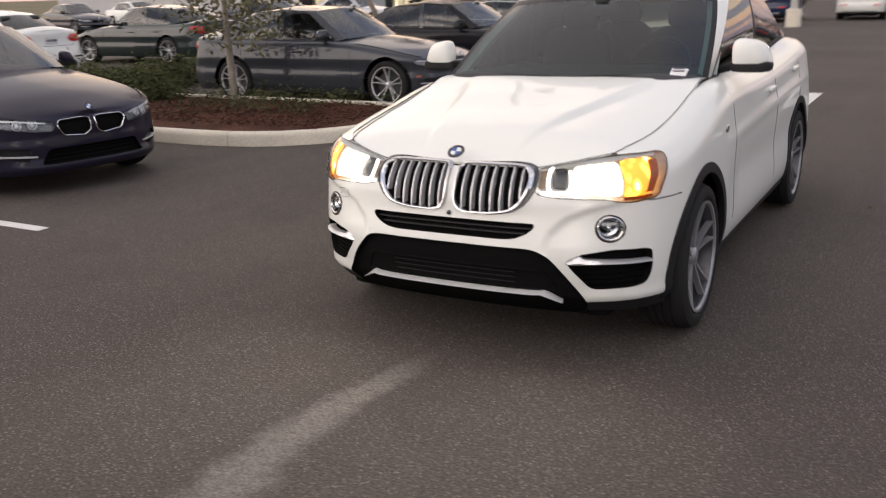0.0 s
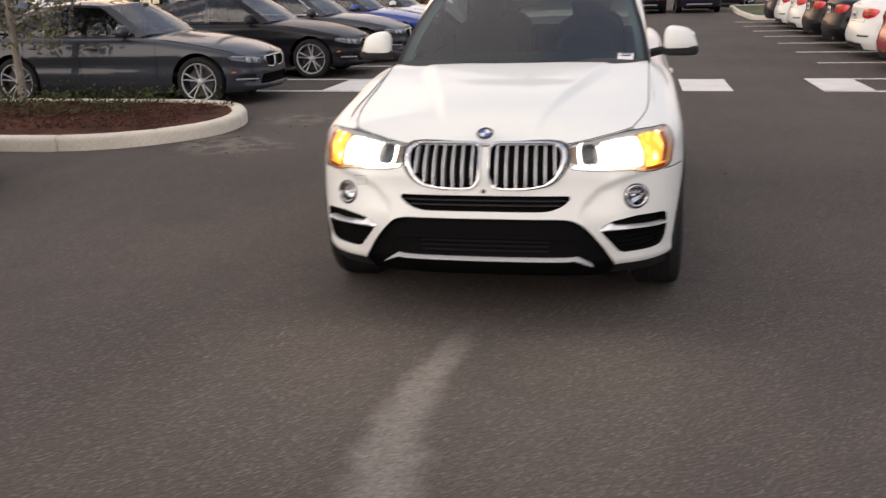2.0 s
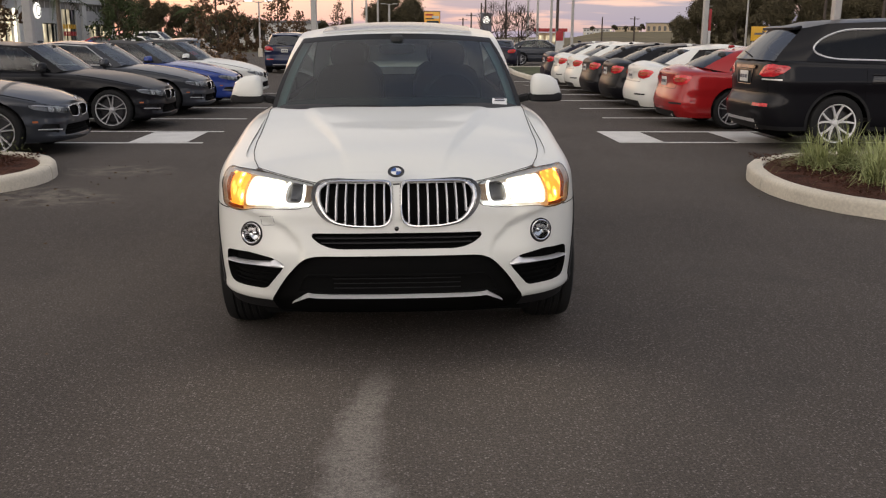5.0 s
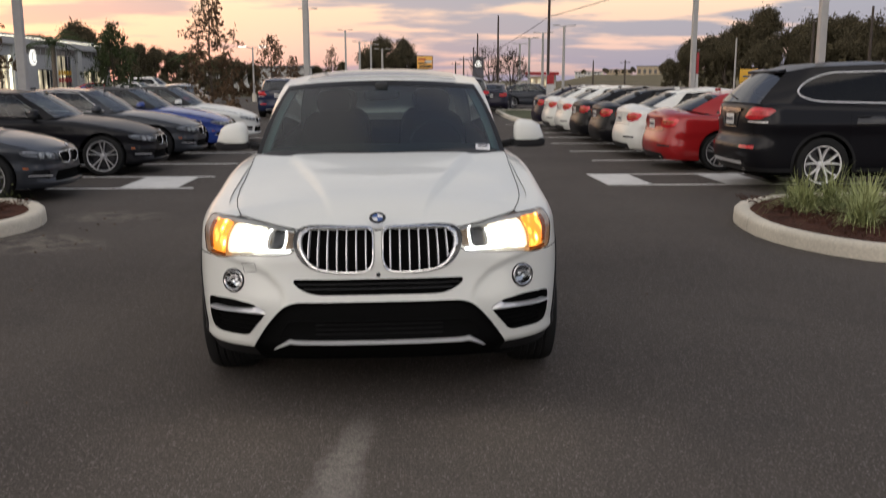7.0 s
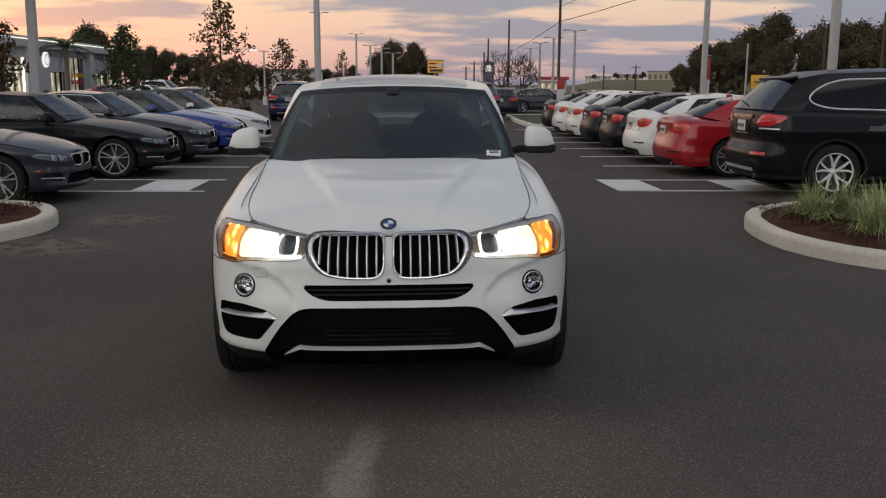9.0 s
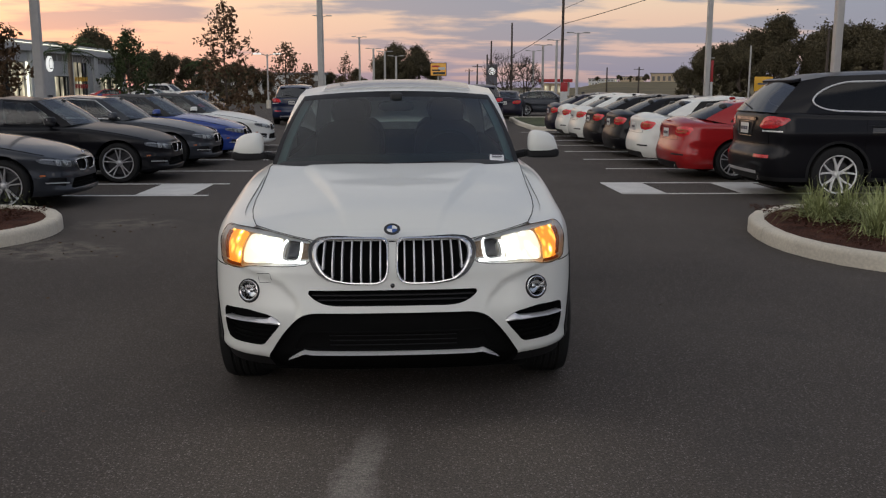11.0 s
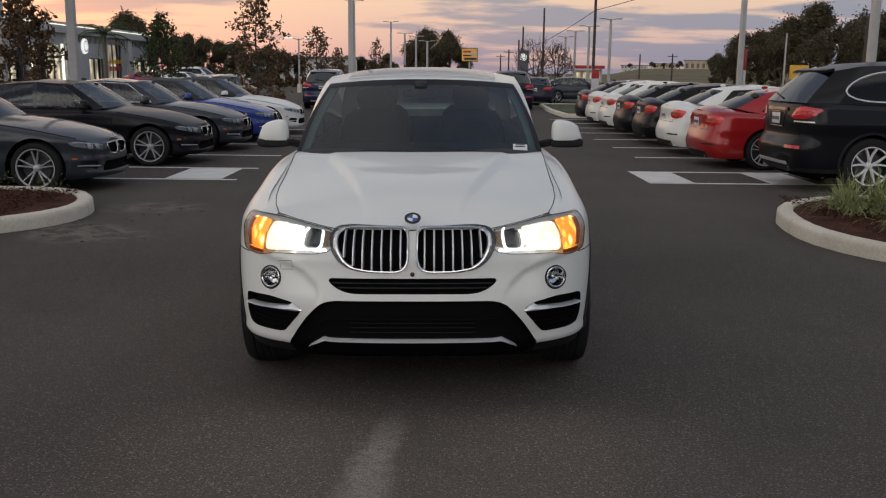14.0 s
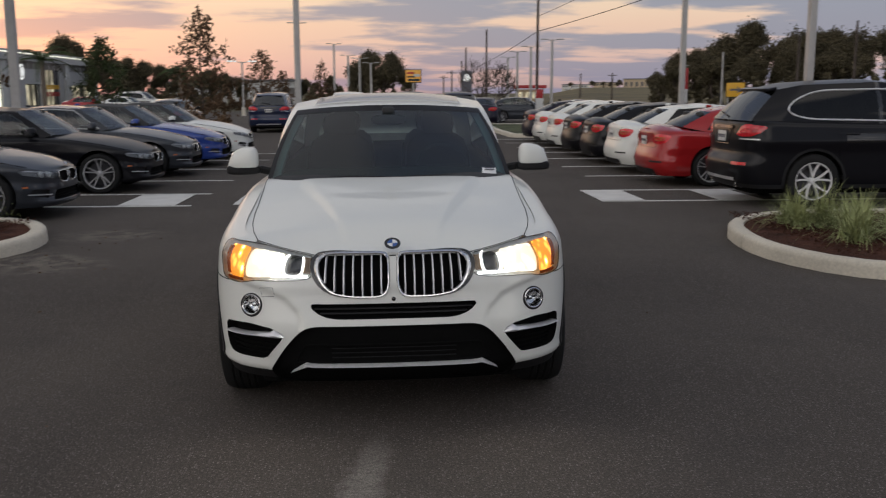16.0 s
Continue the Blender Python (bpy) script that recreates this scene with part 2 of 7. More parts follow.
def asphalt():
    """Dark aggregate with pale stones, broad wear, and a pale scuff of dust in the aisle."""
    m = material("asphalt", (0.061, 0.0520, 0.0455), 0.9, 0, 0.2, 130.0, 0.004, second=(0.090, 0.0770, 0.0655), big=0.45, spec=0.23)
    nt = m.node_tree
    N, L = nt.nodes.new, nt.links.new
    b = nt.nodes["Principled BSDF"]
    co = N("ShaderNodeTexCoord")
    last = b.inputs["Base Color"].links[0].from_socket

    def blend(fac, color, under):
        k = N("ShaderNodeMix")
        k.data_type = "RGBA"
        L(fac, k.inputs["Factor"]), L(under, k.inputs["A"])
        k.inputs["B"].default_value = (*color, 1)
        return k.outputs["Result"]

    def ramp(sock, lo, hi, out=1.0):
        r = N("ShaderNodeMapRange")
        r.interpolation_type = "SMOOTHSTEP"
        r.inputs[1].default_value, r.inputs[2].default_value, r.inputs[4].default_value = lo, hi, out
        L(sock, r.inputs[0])
        return r.outputs[0]

    def noise_at(scale, detail=4.0, rough=0.6):
        n = N("ShaderNodeTexNoise")
        n.inputs["Scale"].default_value, n.inputs["Detail"].default_value, n.inputs["Roughness"].default_value = scale, detail, rough
        L(co.outputs["Object"], n.inputs["Vector"])
        return n.outputs["Fac"]

    def math_(op, a_, b_):
        k = N("ShaderNodeMath")
        k.operation = op
        for s, v in zip(k.inputs, (a_, b_)):
            L(v, s) if hasattr(v, "is_linked") else setattr(s, "default_value", v)
        return k.outputs[0]
    vo = N("ShaderNodeTexVoronoi")
    vo.inputs["Scale"].default_value = 95.0
    L(co.outputs["Object"], vo.inputs["Vector"])
    sep = N("ShaderNodeSeparateXYZ")
    L(vo.outputs["Color"], sep.inputs[0])
    last = blend(math_("MULTIPLY", ramp(sep.outputs[0], 0.50, 1.0, 0.75), ramp(vo.outputs["Distance"], 0.6, 0.2)), (0.22, 0.198, 0.18), last)
    last = blend(ramp(noise_at(0.9, 6.0), 0.50, 0.72, 0.34), (0.034, 0.031, 0.030), last)
    # faint lanes worn by tyres along the aisle
    lane, track = N("ShaderNodeMapping"), N("ShaderNodeTexNoise")
    lane.inputs["Scale"].default_value = (1.5, 0.16, 1.0)
    track.inputs["Scale"].default_value, track.inputs["Detail"].default_value, track.inputs["Roughness"].default_value = 1.0, 6.0, 0.6
    L(co.outputs["Object"], lane.inputs[0]), L(lane.outputs[0], track.inputs["Vector"])
    last = blend(ramp(track.outputs["Fac"], 0.50, 0.68, 0.14), (0.040, 0.036, 0.034), last)
    last = blend(ramp(track.outputs["Fac"], 0.46, 0.30, 0.12), (0.15, 0.13, 0.118), last)
    # the scuff: a bent streak that thins out at both ends
    at = N("ShaderNodeSeparateXYZ")
    L(co.outputs["Object"], at.inputs[0])
    bend = math_("MULTIPLY", math_("POWER", math_("ABSOLUTE", math_("ADD", at.outputs["Y"], 0.85), 0.0), 2.0), 0.12)
    across = math_("ABSOLUTE", math_("SUBTRACT", math_("ADD", at.outputs["X"], 0.17), bend), 0.0)
    wob = math_("ADD", across, math_("MULTIPLY", math_("SUBTRACT", noise_at(6.0, 6.0, 0.65), 0.5), 0.24))
    wob = math_("DIVIDE", wob, math_("ADD", ramp(at.outputs["Y"], 0.3, -1.7, 0.70), 0.38))
    along = math_("MULTIPLY", ramp(at.outputs["Y"], 0.15, -0.55), ramp(at.outputs["Y"], -4.2, -1.6))
    last = blend(math_("MULTIPLY", math_("MULTIPLY", ramp(wob, 0.185, 0.04, 0.92), along), ramp(noise_at(26.0, 6.0, 0.75), 0.16, 0.62)), (0.185, 0.168, 0.15), last)
    # dust swept out from the kerbs
    for cx, cy in ((-3.7, 5.0), (-3.3, 6.6), (-3.35, 4.7)):
        d = math_("ADD", math_("POWER", math_("SUBTRACT", at.outputs["X"], cx), 2.0), math_("POWER", math_("MULTIPLY", math_("SUBTRACT", at.outputs["Y"], cy), 1.3), 2.0))
        last = blend(math_("MULTIPLY", ramp(d, 0.6, 0.05, 0.55), ramp(noise_at(5.0, 6.0), 0.40, 0.62)), (0.19, 0.165, 0.135), last)
    # single stones and pits
    for scale, lo, hi in ((75.0, 0.74, 1.28), (190.0, 0.74, 1.28)):
        r = N("ShaderNodeMapRange")
        r.inputs[1].default_value, r.inputs[2].default_value, r.inputs[3].default_value, r.inputs[4].default_value = 0.36, 0.64, lo, hi
        L(noise_at(scale, 2.0, 0.7), r.inputs[0])
        k = N("ShaderNodeVectorMath")
        k.operation = "SCALE"
        L(last, k.inputs[0]), L(r.outputs[0], k.inputs["Scale"])
        last = k.outputs[0]
    L(last, b.inputs["Base Color"])
    return m


M["asphalt"] = asphalt()
M["marking"] = material("road_paint_white", (0.62, 0.61, 0.58), 0.8, 0, 0.12, 60, 0.001, big=3)
M["kerb"] = material("kerb_concrete", (0.60, 0.55, 0.45), 0.9, 0, 0.16, 40, 0.0015, big=1.2)
M["mulch"] = material("bark_mulch", (0.078, 0.034, 0.022), 0.95, 0, 0.6, 45, 0.03, big=3, spec=0.15)
M["grass"] = material("grass_turf", (0.075, 0.075, 0.028), 0.95, 0, 0.4, 6, 0.0, second=(0.13, 0.11, 0.05), big=0.05)
M["field"] = material("dry_field_grass", (0.105, 0.086, 0.036), 0.95, 0, 0.4, 0.3, 0.0, second=(0.165, 0.132, 0.055), big=0.03)
M["pole"] = material("galvanised_pole", (0.42, 0.41, 0.39), 0.55, 0.3, 0.08, 8)
M["wood_pole"] = material("weathered_timber_pole", (0.07, 0.055, 0.045), 0.9, 0, 0.25, 20)
M["wire"] = material("black_cable", (0.02, 0.02, 0.022), 0.7, 0, 0.1)
M["bark"] = material("bark", (0.16, 0.13, 0.10), 0.9, 0, 0.35, 18, 0.006)
M["bark_pale"] = material("pale_grey_bark", (0.24, 0.21, 0.17), 0.9, 0, 0.3, 14, 0.004)
M["bark_dark"] = material("dark_bark", (0.06, 0.045, 0.035), 0.9, 0, 0.35, 18)
for key, c in (("leaf", (0.045, 0.060, 0.022)), ("leaf_dry", (0.115, 0.072, 0.040)), ("leaf_oak", (0.092, 0.078, 0.045)), ("leaf_hedge", (0.058, 0.066, 0.024)), ("leaf_pale", (0.12, 0.115, 0.055)),
               ("leaf_palm", (0.05, 0.07, 0.025)), ("blade", (0.33, 0.36, 0.16))):
    M[key] = material(key + "_foliage", c, 0.75, 0, 0.5, 9, big=0.8, spec=0.2)
M["wall"] = material("pale_wall_panel", (0.42, 0.42, 0.42), 0.6, 0, 0.06, 3)
M["wall_tan"] = material("tan_stucco", (0.50, 0.40, 0.27), 0.9, 0, 0.1, 5)
M["wall_white"] = material("white_wall", (0.55, 0.55, 0.53), 0.8, 0, 0.08, 4)
M["wall_plain"] = material("plain_grey_wall", (0.26, 0.25, 0.24), 0.9, 0, 0.15, 2)
M["roof"] = material("grey_roof", (0.16, 0.16, 0.17), 0.8, 0, 0.15, 3)
M["red_sign"] = material("red_sign_panel", (0.36, 0.025, 0.028), 0.5, 0, 0.1)
M["yellow_sign"] = material("yellow_sign_panel", (0.65, 0.36, 0.02), 0.5, 0, 0.1)
M["window_lit"] = lit_lens("lit_shop_window", (0.30, 0.27, 0.2), 1.1, ((0.1, (1.1, 0.95, 0.62)), (0.4, (0.42, 0.36, 0.24)), (0.8, (0.10, 0.09, 0.06))))
M["lamp_strip"] = material("lit_lamp_tube", (0.9, 0.9, 0.8), 0.4, 0, 0.02, emit=(1.0, 0.93, 0.72), power=1.6)
M["sign_lit"] = material("lit_white_sign", (0.8, 0.8, 0.78), 0.4, 0, 0.03, emit=(1.0, 0.97, 0.9), power=0.8)
M["window_far"] = material("dull_far_window", (0.13, 0.12, 0.11), 0.4, 0, 0.3, 2)
M["window_dark"] = material("dark_window", (0.03, 0.035, 0.04), 0.1, 0, 0.1)

# ---------------------------------------------------------------- mesh helpers


def finish(name, bm, mats, parent=None, label="", smooth=True):
    me = bpy.data.meshes.new(name)
    bm.to_mesh(me)
    bm.free()
    for m in mats if isinstance(mats, (list, tuple)) else [mats]:
        me.materials.append(m)
    if smooth:
        me.polygons.foreach_set("use_smooth", [True] * len(me.polygons))
        me.set_sharp_from_angle(angle=radians(38))
    ob = new(name, me)
    ob.parent = parent
    if label:
        tagged(ob, label)
    return ob


def part(name, bm, mat, parent, label="", smooth=True):
    return finish(name, bm, mat, parent, label, smooth)


def thing(name, label, category, group="", at=None, kind=""):
    e = tagged(new(name), label, category, group, kind)
    e.empty_display_size = 0.2
    if at is not None:
        e.matrix_world = at
    return e


def grid_mesh(bm, pts, mat=0, close=False, flip=False):
    """Quads through an array of rows of points."""
    vs = [[bm.verts.new(p) for p in row] for row in pts]
    for a, b in zip(vs, vs[1:]):
        n = len(a)
        for i in range(n if close else n - 1):
            q = (a[i], a[(i + 1) % n], b[(i + 1) % n], b[i])
            try:
                f = bm.faces.new(q[::-1] if flip else q)
                f.material_index = mat
            except ValueError:
                pass
    return vs


def box(bm, size, at=(0, 0, 0), turn=None, bevel=0.0, mat=0):
    m = Matrix.Translation(at) @ (turn or Matrix())
    r = bmesh.ops.create_cube(bm, size=1.0, matrix=m @ Matrix.Diagonal((*size, 1)))
    faces = list({f for v in r["verts"] for f in v.link_faces})
    for f in faces:
        f.material_index = mat
    if bevel:
        es = list({e for v in r["verts"] for e in v.link_edges})
        bmesh.ops.bevel(bm, geom=es, offset=bevel, segments=2, affect="EDGES", profile=0.6)
    return bm


def lathe(bm, profile, axis="z", n=32, at=(0, 0, 0), mat=0):
    """Spin (radius, height) pairs round an axis."""
    rows = []
    for r, h in profile:
        row = []
        for i in range(n):
            a = 2 * math.pi * i / n
            c, s = r * math.cos(a), r * math.sin(a)
            p = {"z": (c, s, h), "x": (h, c, s), "y": (c, h, s)}[axis]
            row.append((p[0] + at[0], p[1] + at[1], p[2] + at[2]))
        rows.append(row)
    return grid_mesh(bm, rows, mat, close=True)


def tube(bm, pts, r, n=6, closed=False, mat=0, taper=None):
    """A round rod along points."""
    pts = [Vector(p) for p in pts]
    rows, up = [], Vector((0.13, 0.31, 0.94))
    k = len(pts)
    for i, p in enumerate(pts):
        a = pts[(i - 1) % k] if closed or i else pts[0]
        b = pts[(i + 1) % k] if closed or i < k - 1 else pts[-1]
        d = (b - a).normalized() if (b - a).length > 1e-9 else Vector((0, 0, 1))
        u = d.cross(up)
        u = u.normalized() if u.length > 1e-4 else d.cross(Vector((1, 0, 0))).normalized()
        v = d.cross(u)
        rr = r if taper is None else r + (taper - r) * i / (k - 1)
        rows.append([p + u * rr * math.cos(2 * math.pi * j / n) + v * rr * math.sin(2 * math.pi * j / n) for j in range(n)])
    if closed:
        rows.append(rows[0])
    vs = grid_mesh(bm, rows, mat, close=True)
    if not closed and n > 2:
        for end in (vs[0][::-1], vs[-1]):
            try:
                bm.faces.new(end).material_index = mat
            except ValueError:
                pass
    if closed:
        bmesh.ops.remove_doubles(bm, verts=[v for r2 in (vs[0], vs[-1]) for v in r2], dist=1e-6)
    return bm


def rounded(corners, r, seg=5, closed=True):
    """A polyline with its corners rounded by about r (one value or one a corner)."""
    out, k = [], len(corners)
    for i in range(k):
        p = np.array(corners[i], float)
        if not closed and i in (0, k - 1):
            out.append(p)
            continue
        a, b = np.array(corners[i - 1], float), np.array(corners[(i + 1) % k], float)
        rr = r[i] if isinstance(r, (list, tuple)) else r
        la, lb = np.linalg.norm(a - p), np.linalg.norm(b - p)
        p0, p1 = p + (a - p) * min(rr / la, 0.48), p + (b - p) * min(rr / lb, 0.48)
        for t in np.linspace(0, 1, seg):
            out.append((1 - t) ** 2 * p0 + 2 * t * (1 - t) * p + t * t * p1)
    return np.array(out)


def dense(poly, step, closed=True):
    """The same polyline with points every step."""
    out, k = [], len(poly)
    for i in range(k if closed else k - 1):
        a, b = poly[i], poly[(i + 1) % k]
        n = max(1, int(np.ceil(np.linalg.norm(b - a) / step)))
        out += [a + (b - a) * j / n for j in range(n)]
    if not closed:
        out.append(poly[-1])
    return np.array(out)


def within(pts, poly):
    """Which points (n, 2) lie inside a polygon."""
    x, y = pts[:, 0], pts[:, 1]
    c = np.zeros(len(pts), bool)
    j = len(poly) - 1
    for i in range(len(poly)):
        (xi, yi), (xj, yj) = poly[i], poly[j]
        if yi != yj:
            c ^= ((yi > y) != (yj > y)) & (x < (xj - xi) * (y - yi) / (yj - yi) + xi)
        j = i
    return c


def smooth_table(pairs):
    xs, ys = np.array([p[0] for p in pairs], float), np.array([p[1] for p in pairs], float)
    m = np.gradient(ys, xs)

    def f(x):
        x = np.clip(x, xs[0], xs[-1])
        i = np.clip(np.searchsorted(xs, x) - 1, 0, len(xs) - 2)
        h = xs[i + 1] - xs[i]
        t = (x - xs[i]) / h
        return (2 * t**3 - 3 * t**2 + 1) * ys[i] + (t**3 - 2 * t**2 + t) * h * m[i] + (3 * t**2 - 2 * t**3) * ys[i + 1] + (t**3 - t**2) * h * m[i + 1]
    return f

# ---------------------------------------------------------------- cars


def superell(bm, c, r, e=0.6, nu=16, nv=10, mat=0, turn=None):
    """A rounded block: a superellipsoid with half sizes r."""
    pw = lambda v: math.copysign(abs(v) ** e, v)
    rows = []
    for j in range(nv + 1):
        b = -math.pi / 2 + math.pi * j / nv
        row = []
        for i in range(nu):
            a = 2 * math.pi * i / nu
            p = Vector((r[0] * pw(math.cos(b)) * pw(math.cos(a)), r[1] * pw(math.cos(b)) * pw(math.sin(a)), r[2] * pw(math.sin(b))))
            row.append((turn @ p if turn else p) + Vector(c))
        rows.append(row)
    grid_mesh(bm, rows, mat, close=True)
    return bm


class Shell:
    """The outer skin of a car: nose at y = 0, facing -y, the ground at z = 0."""

    def __init__(self, sp):
        self.sp = sp
        W, Ln, n = sp["W"], sp["L"], sp.get("n", 2.8)
        yc, d, rn, rd = sp.get("yc", 0.9), sp.get("d", 0.87), sp.get("rn", 3.0), sp.get("rd", 0.75)
        th = np.linspace(0, math.pi / 2, 200)
        X = [W * np.sin(th) ** (2 / n), np.full(80, W), W * np.sin(th[::-1]) ** (2 / rn)]
        Y = [yc - d * np.cos(th) ** (2 / n), np.linspace(yc, Ln - rd, 82)[1:-1], Ln - rd + rd * np.cos(th[::-1]) ** (2 / rn)]
        self.nf = 200
        self.X, self.Y = np.concatenate(X), np.concatenate(Y)
        self.s = np.concatenate([[0], np.cumsum(np.hypot(np.diff(self.X), np.diff(self.Y)))])
        self.S = self.s[-1]
        tx, ty = np.gradient(self.X, self.s), np.gradient(self.Y, self.s)
        ln = np.hypot(tx, ty)
        self.nx, self.ny = ty / ln, -tx / ln
        self.zsh = smooth_table(sp["shoulder"])
        self.top = smooth_table(sp["top"])
        self.side, self.front, self.rear = (smooth_table(sp[k]) for k in ("side", "front", "rear"))
        self.roll, self.rh = sp.get("roll", 0.09), sp.get("rh", 0.09)

    def P(self, s, z, off=0.0):
        s, z = np.asarray(s, float), np.asarray(z, float)
        a = np.clip(np.abs(s), 0, self.S)
        X, Y, nx, ny = (np.interp(a, self.s, v) for v in (self.X, self.Y, self.nx, self.ny))
        q = np.clip((z - (self.zsh(Y) - self.rh)) / self.rh, 0, 1)
        roll = self.roll * (1 - np.sqrt(np.maximum(1 - q * q, 0)))
        w = nx**2
        ins = w * (self.side(z) + roll) + (1 - w) * (np.where(ny < 0, self.front(z), self.rear(z)) + roll * 0.35) - off
        if "relief" in self.sp:
            ins = ins - self.sp["relief"](X, Y, z)
        return np.stack([np.sign(s) * np.maximum(X - nx * ins, 0), Y - ny * ins, z], -1)

    def sx(self, x, rear=False):
        """The way along the skin to a point of the front (or rear) at half-width x."""
        x = np.asarray(x, float)
        a = np.minimum(np.abs(x), self.sp["W"] * 0.9999)
        s = np.interp(a, self.X[-200:][::-1], self.s[-200:][::-1]) if rear else np.interp(a, self.X[:200], self.s[:200])
        return np.where(x < 0, -s, s)

    def sy(self, y):
        return np.interp(y, self.Y, self.s)

    def front_outline(self, xz, step=0.012, rear=False):
        p = dense(np.array(xz, float), step)
        return np.stack([self.sx(p[:, 0], rear), p[:, 1]], 1)

    def arch(self, y, z, r, sign=1, n=60):
        a = np.linspace(0, 2 * math.pi, n, endpoint=False)
        return np.stack([sign * self.sy(y + r * np.cos(a)), z + r * np.sin(a)], 1)

    def hood_z(self, x, y, xb):
        zs = self.zsh(y)
        return zs + (self.top(y) - zs) * (1 - min(abs(x) / max(xb, 1e-3), 1) ** self.sp.get("bow", 2.0))

    def skin(self, bm, holes, step=0.02, rows=26, split=None, dome=None):
        """The wrap round front, sides and rear with openings, then hood and deck."""
        sp = self.sp
        fs = self.s[self.nf]
        cols = np.concatenate([np.arange(0, fs + 0.1, step), np.arange(fs + 0.1 + step, self.S - 1.1, step * 2.2), np.linspace(self.S - 1.05, self.S, int(1.05 / step / 1.4))])
        cols = np.concatenate([-cols[::-1], cols[1:]])
        zb, zc = sp["zb"], split if split else sp["zb"] + 0.05
        Yc = np.interp(np.abs(cols), self.s, self.Y)
        zt = self.zsh(Yc)
        v = np.linspace(0, 1, rows)
        v = v * 0.75 + 0.25 * np.sin(v * math.pi / 2)
        Z = np.concatenate([[np.full(len(cols), zb + (zc - zb) * t) for t in (0, 0.5)], [zc + (zt - zc) * t for t in v]])
        Sg = np.tile(cols, (len(Z), 1))
        mid_s, mid_z = (Sg[:-1, :-1] + Sg[1:, 1:]) / 2, (Z[:-1, :-1] + Z[1:, 1:]) / 2
        gone = np.zeros(mid_s.shape, bool)
        for h in holes:
            gone |= within(np.stack([mid_s.ravel(), mid_z.ravel()], 1), h).reshape(gone.shape)
        kept = ~gone
        # a vertex on the rim of an opening moves onto its outline
        cnt, old = np.zeros(Sg.shape, int), np.zeros(Sg.shape, int)
        for di in (0, 1):
            for dj in (0, 1):
                sl = (slice(di, Sg.shape[0] - 1 + di), slice(dj, Sg.shape[1] - 1 + dj))
                cnt[sl] += kept
                old[sl] += gone
        lines = [dense(np.array(h), 0.006) for h in holes]
        for i, j in zip(*np.nonzero((cnt > 0) & (old > 0))):
            best, bd = None, 9
            for ln in lines:
                d = np.hypot(ln[:, 0] - Sg[i, j], ln[:, 1] - Z[i, j])
                k = d.argmin()
                if d[k] < bd:
                    bd, best = d[k], ln[k]
            if bd < 0.05:
                Sg[i, j], Z[i, j] = best
        pos = self.P(Sg, Z)
        vs = {}

        def vert(i, j):
            if (i, j) not in vs:
                vs[i, j] = bm.verts.new(pos[i, j])
            return vs[i, j]
        for i in range(kept.shape[0]):
            for j in range(kept.shape[1]):
                if kept[i, j]:
                    f = bm.faces.new((vert(i, j), vert(i, j + 1), vert(i + 1, j + 1), vert(i + 1, j)))
                    f.material_index = 1 if split and i < 2 else 0
        # hood and deck
        half = cols[cols >= 0]
        y0, y1 = sp["cowl"], sp["deck"]
        Yh = np.interp(half, self.s, self.Y)
        t = np.linspace(-1, 1, sp.get("across", 45))
        for sel in (Yh <= y0, Yh >= y1):
            rows_ = []
            for s in half[sel]:
                yb = float(np.interp(s, self.s, self.Y))
                zs = float(self.zsh(yb))
                e = self.P(s, zs)
                cr = max(float(self.top(yb)) - zs, 0)
                z = zs + cr * (1 - np.abs(t) ** sp.get("bow", 2.0))
                if dome is not None:
                    z = z + dome(t * e[0], e[1])
                rows_.append([(t[k] * e[0], e[1], z[k]) for k in range(len(t))])
            grid_mesh(bm, rows_)
        bmesh.ops.remove_doubles(bm, verts=bm.verts, dist=0.0008)
        bmesh.ops.dissolve_degenerate(bm, edges=bm.edges, dist=0.0003)

    def fan(self, bm, outline, off=0.0, rings=4, mat=0, bulge=0.0):
        c = outline.mean(0)
        prev = None
        cv = bm.verts.new(self.P(c[0], c[1], off + bulge))
        for k in range(1, rings + 1):
            t = k / rings
            o = c + (outline - c) * t
            row = [bm.verts.new(p) for p in self.P(o[:, 0], o[:, 1], off + bulge * (1 - t * t))]
            n = len(row)
            for i in range(n):
                j = (i + 1) % n
                f = bm.faces.new((cv, row[i], row[j]) if prev is None else (prev[i], row[i], row[j], prev[j]))
                f.material_index = mat
            prev = row

    def wall(self, bm, outline, a, b, mat=0, shrink=0.0):
        c = outline.mean(0)
        o2 = c + (outline - c) * (1 - shrink)
        grid_mesh(bm, [list(self.P(outline[:, 0], outline[:, 1], a)), list(self.P(o2[:, 0], o2[:, 1], b))], mat, close=True)

    def rim(self, bm, outline, off, r, mat=0, closed=True, n=6):
        tube(bm, self.P(outline[:, 0], outline[:, 1], off), r, n, closed, mat)

    def strip(self, bm, line_a, line_b, off, mat=0, thick=0.006):
        """A raised strip between two lines of (s, z)."""
        a, b = np.array(line_a), np.array(line_b)
        rows = [self.P(a[:, 0], a[:, 1], off - thick), self.P(a[:, 0], a[:, 1], off), self.P(b[:, 0], b[:, 1], off), self.P(b[:, 0], b[:, 1], off - thick)]
        grid_mesh(bm, [list(r) for r in rows], mat)


def outward(bm, c):
    bm.normal_update()
    for f in bm.faces:
        if f.normal.dot(f.calc_center_median() - Vector(c)) < 0:
            f.normal_flip()
    return bm


WHEELS = {}


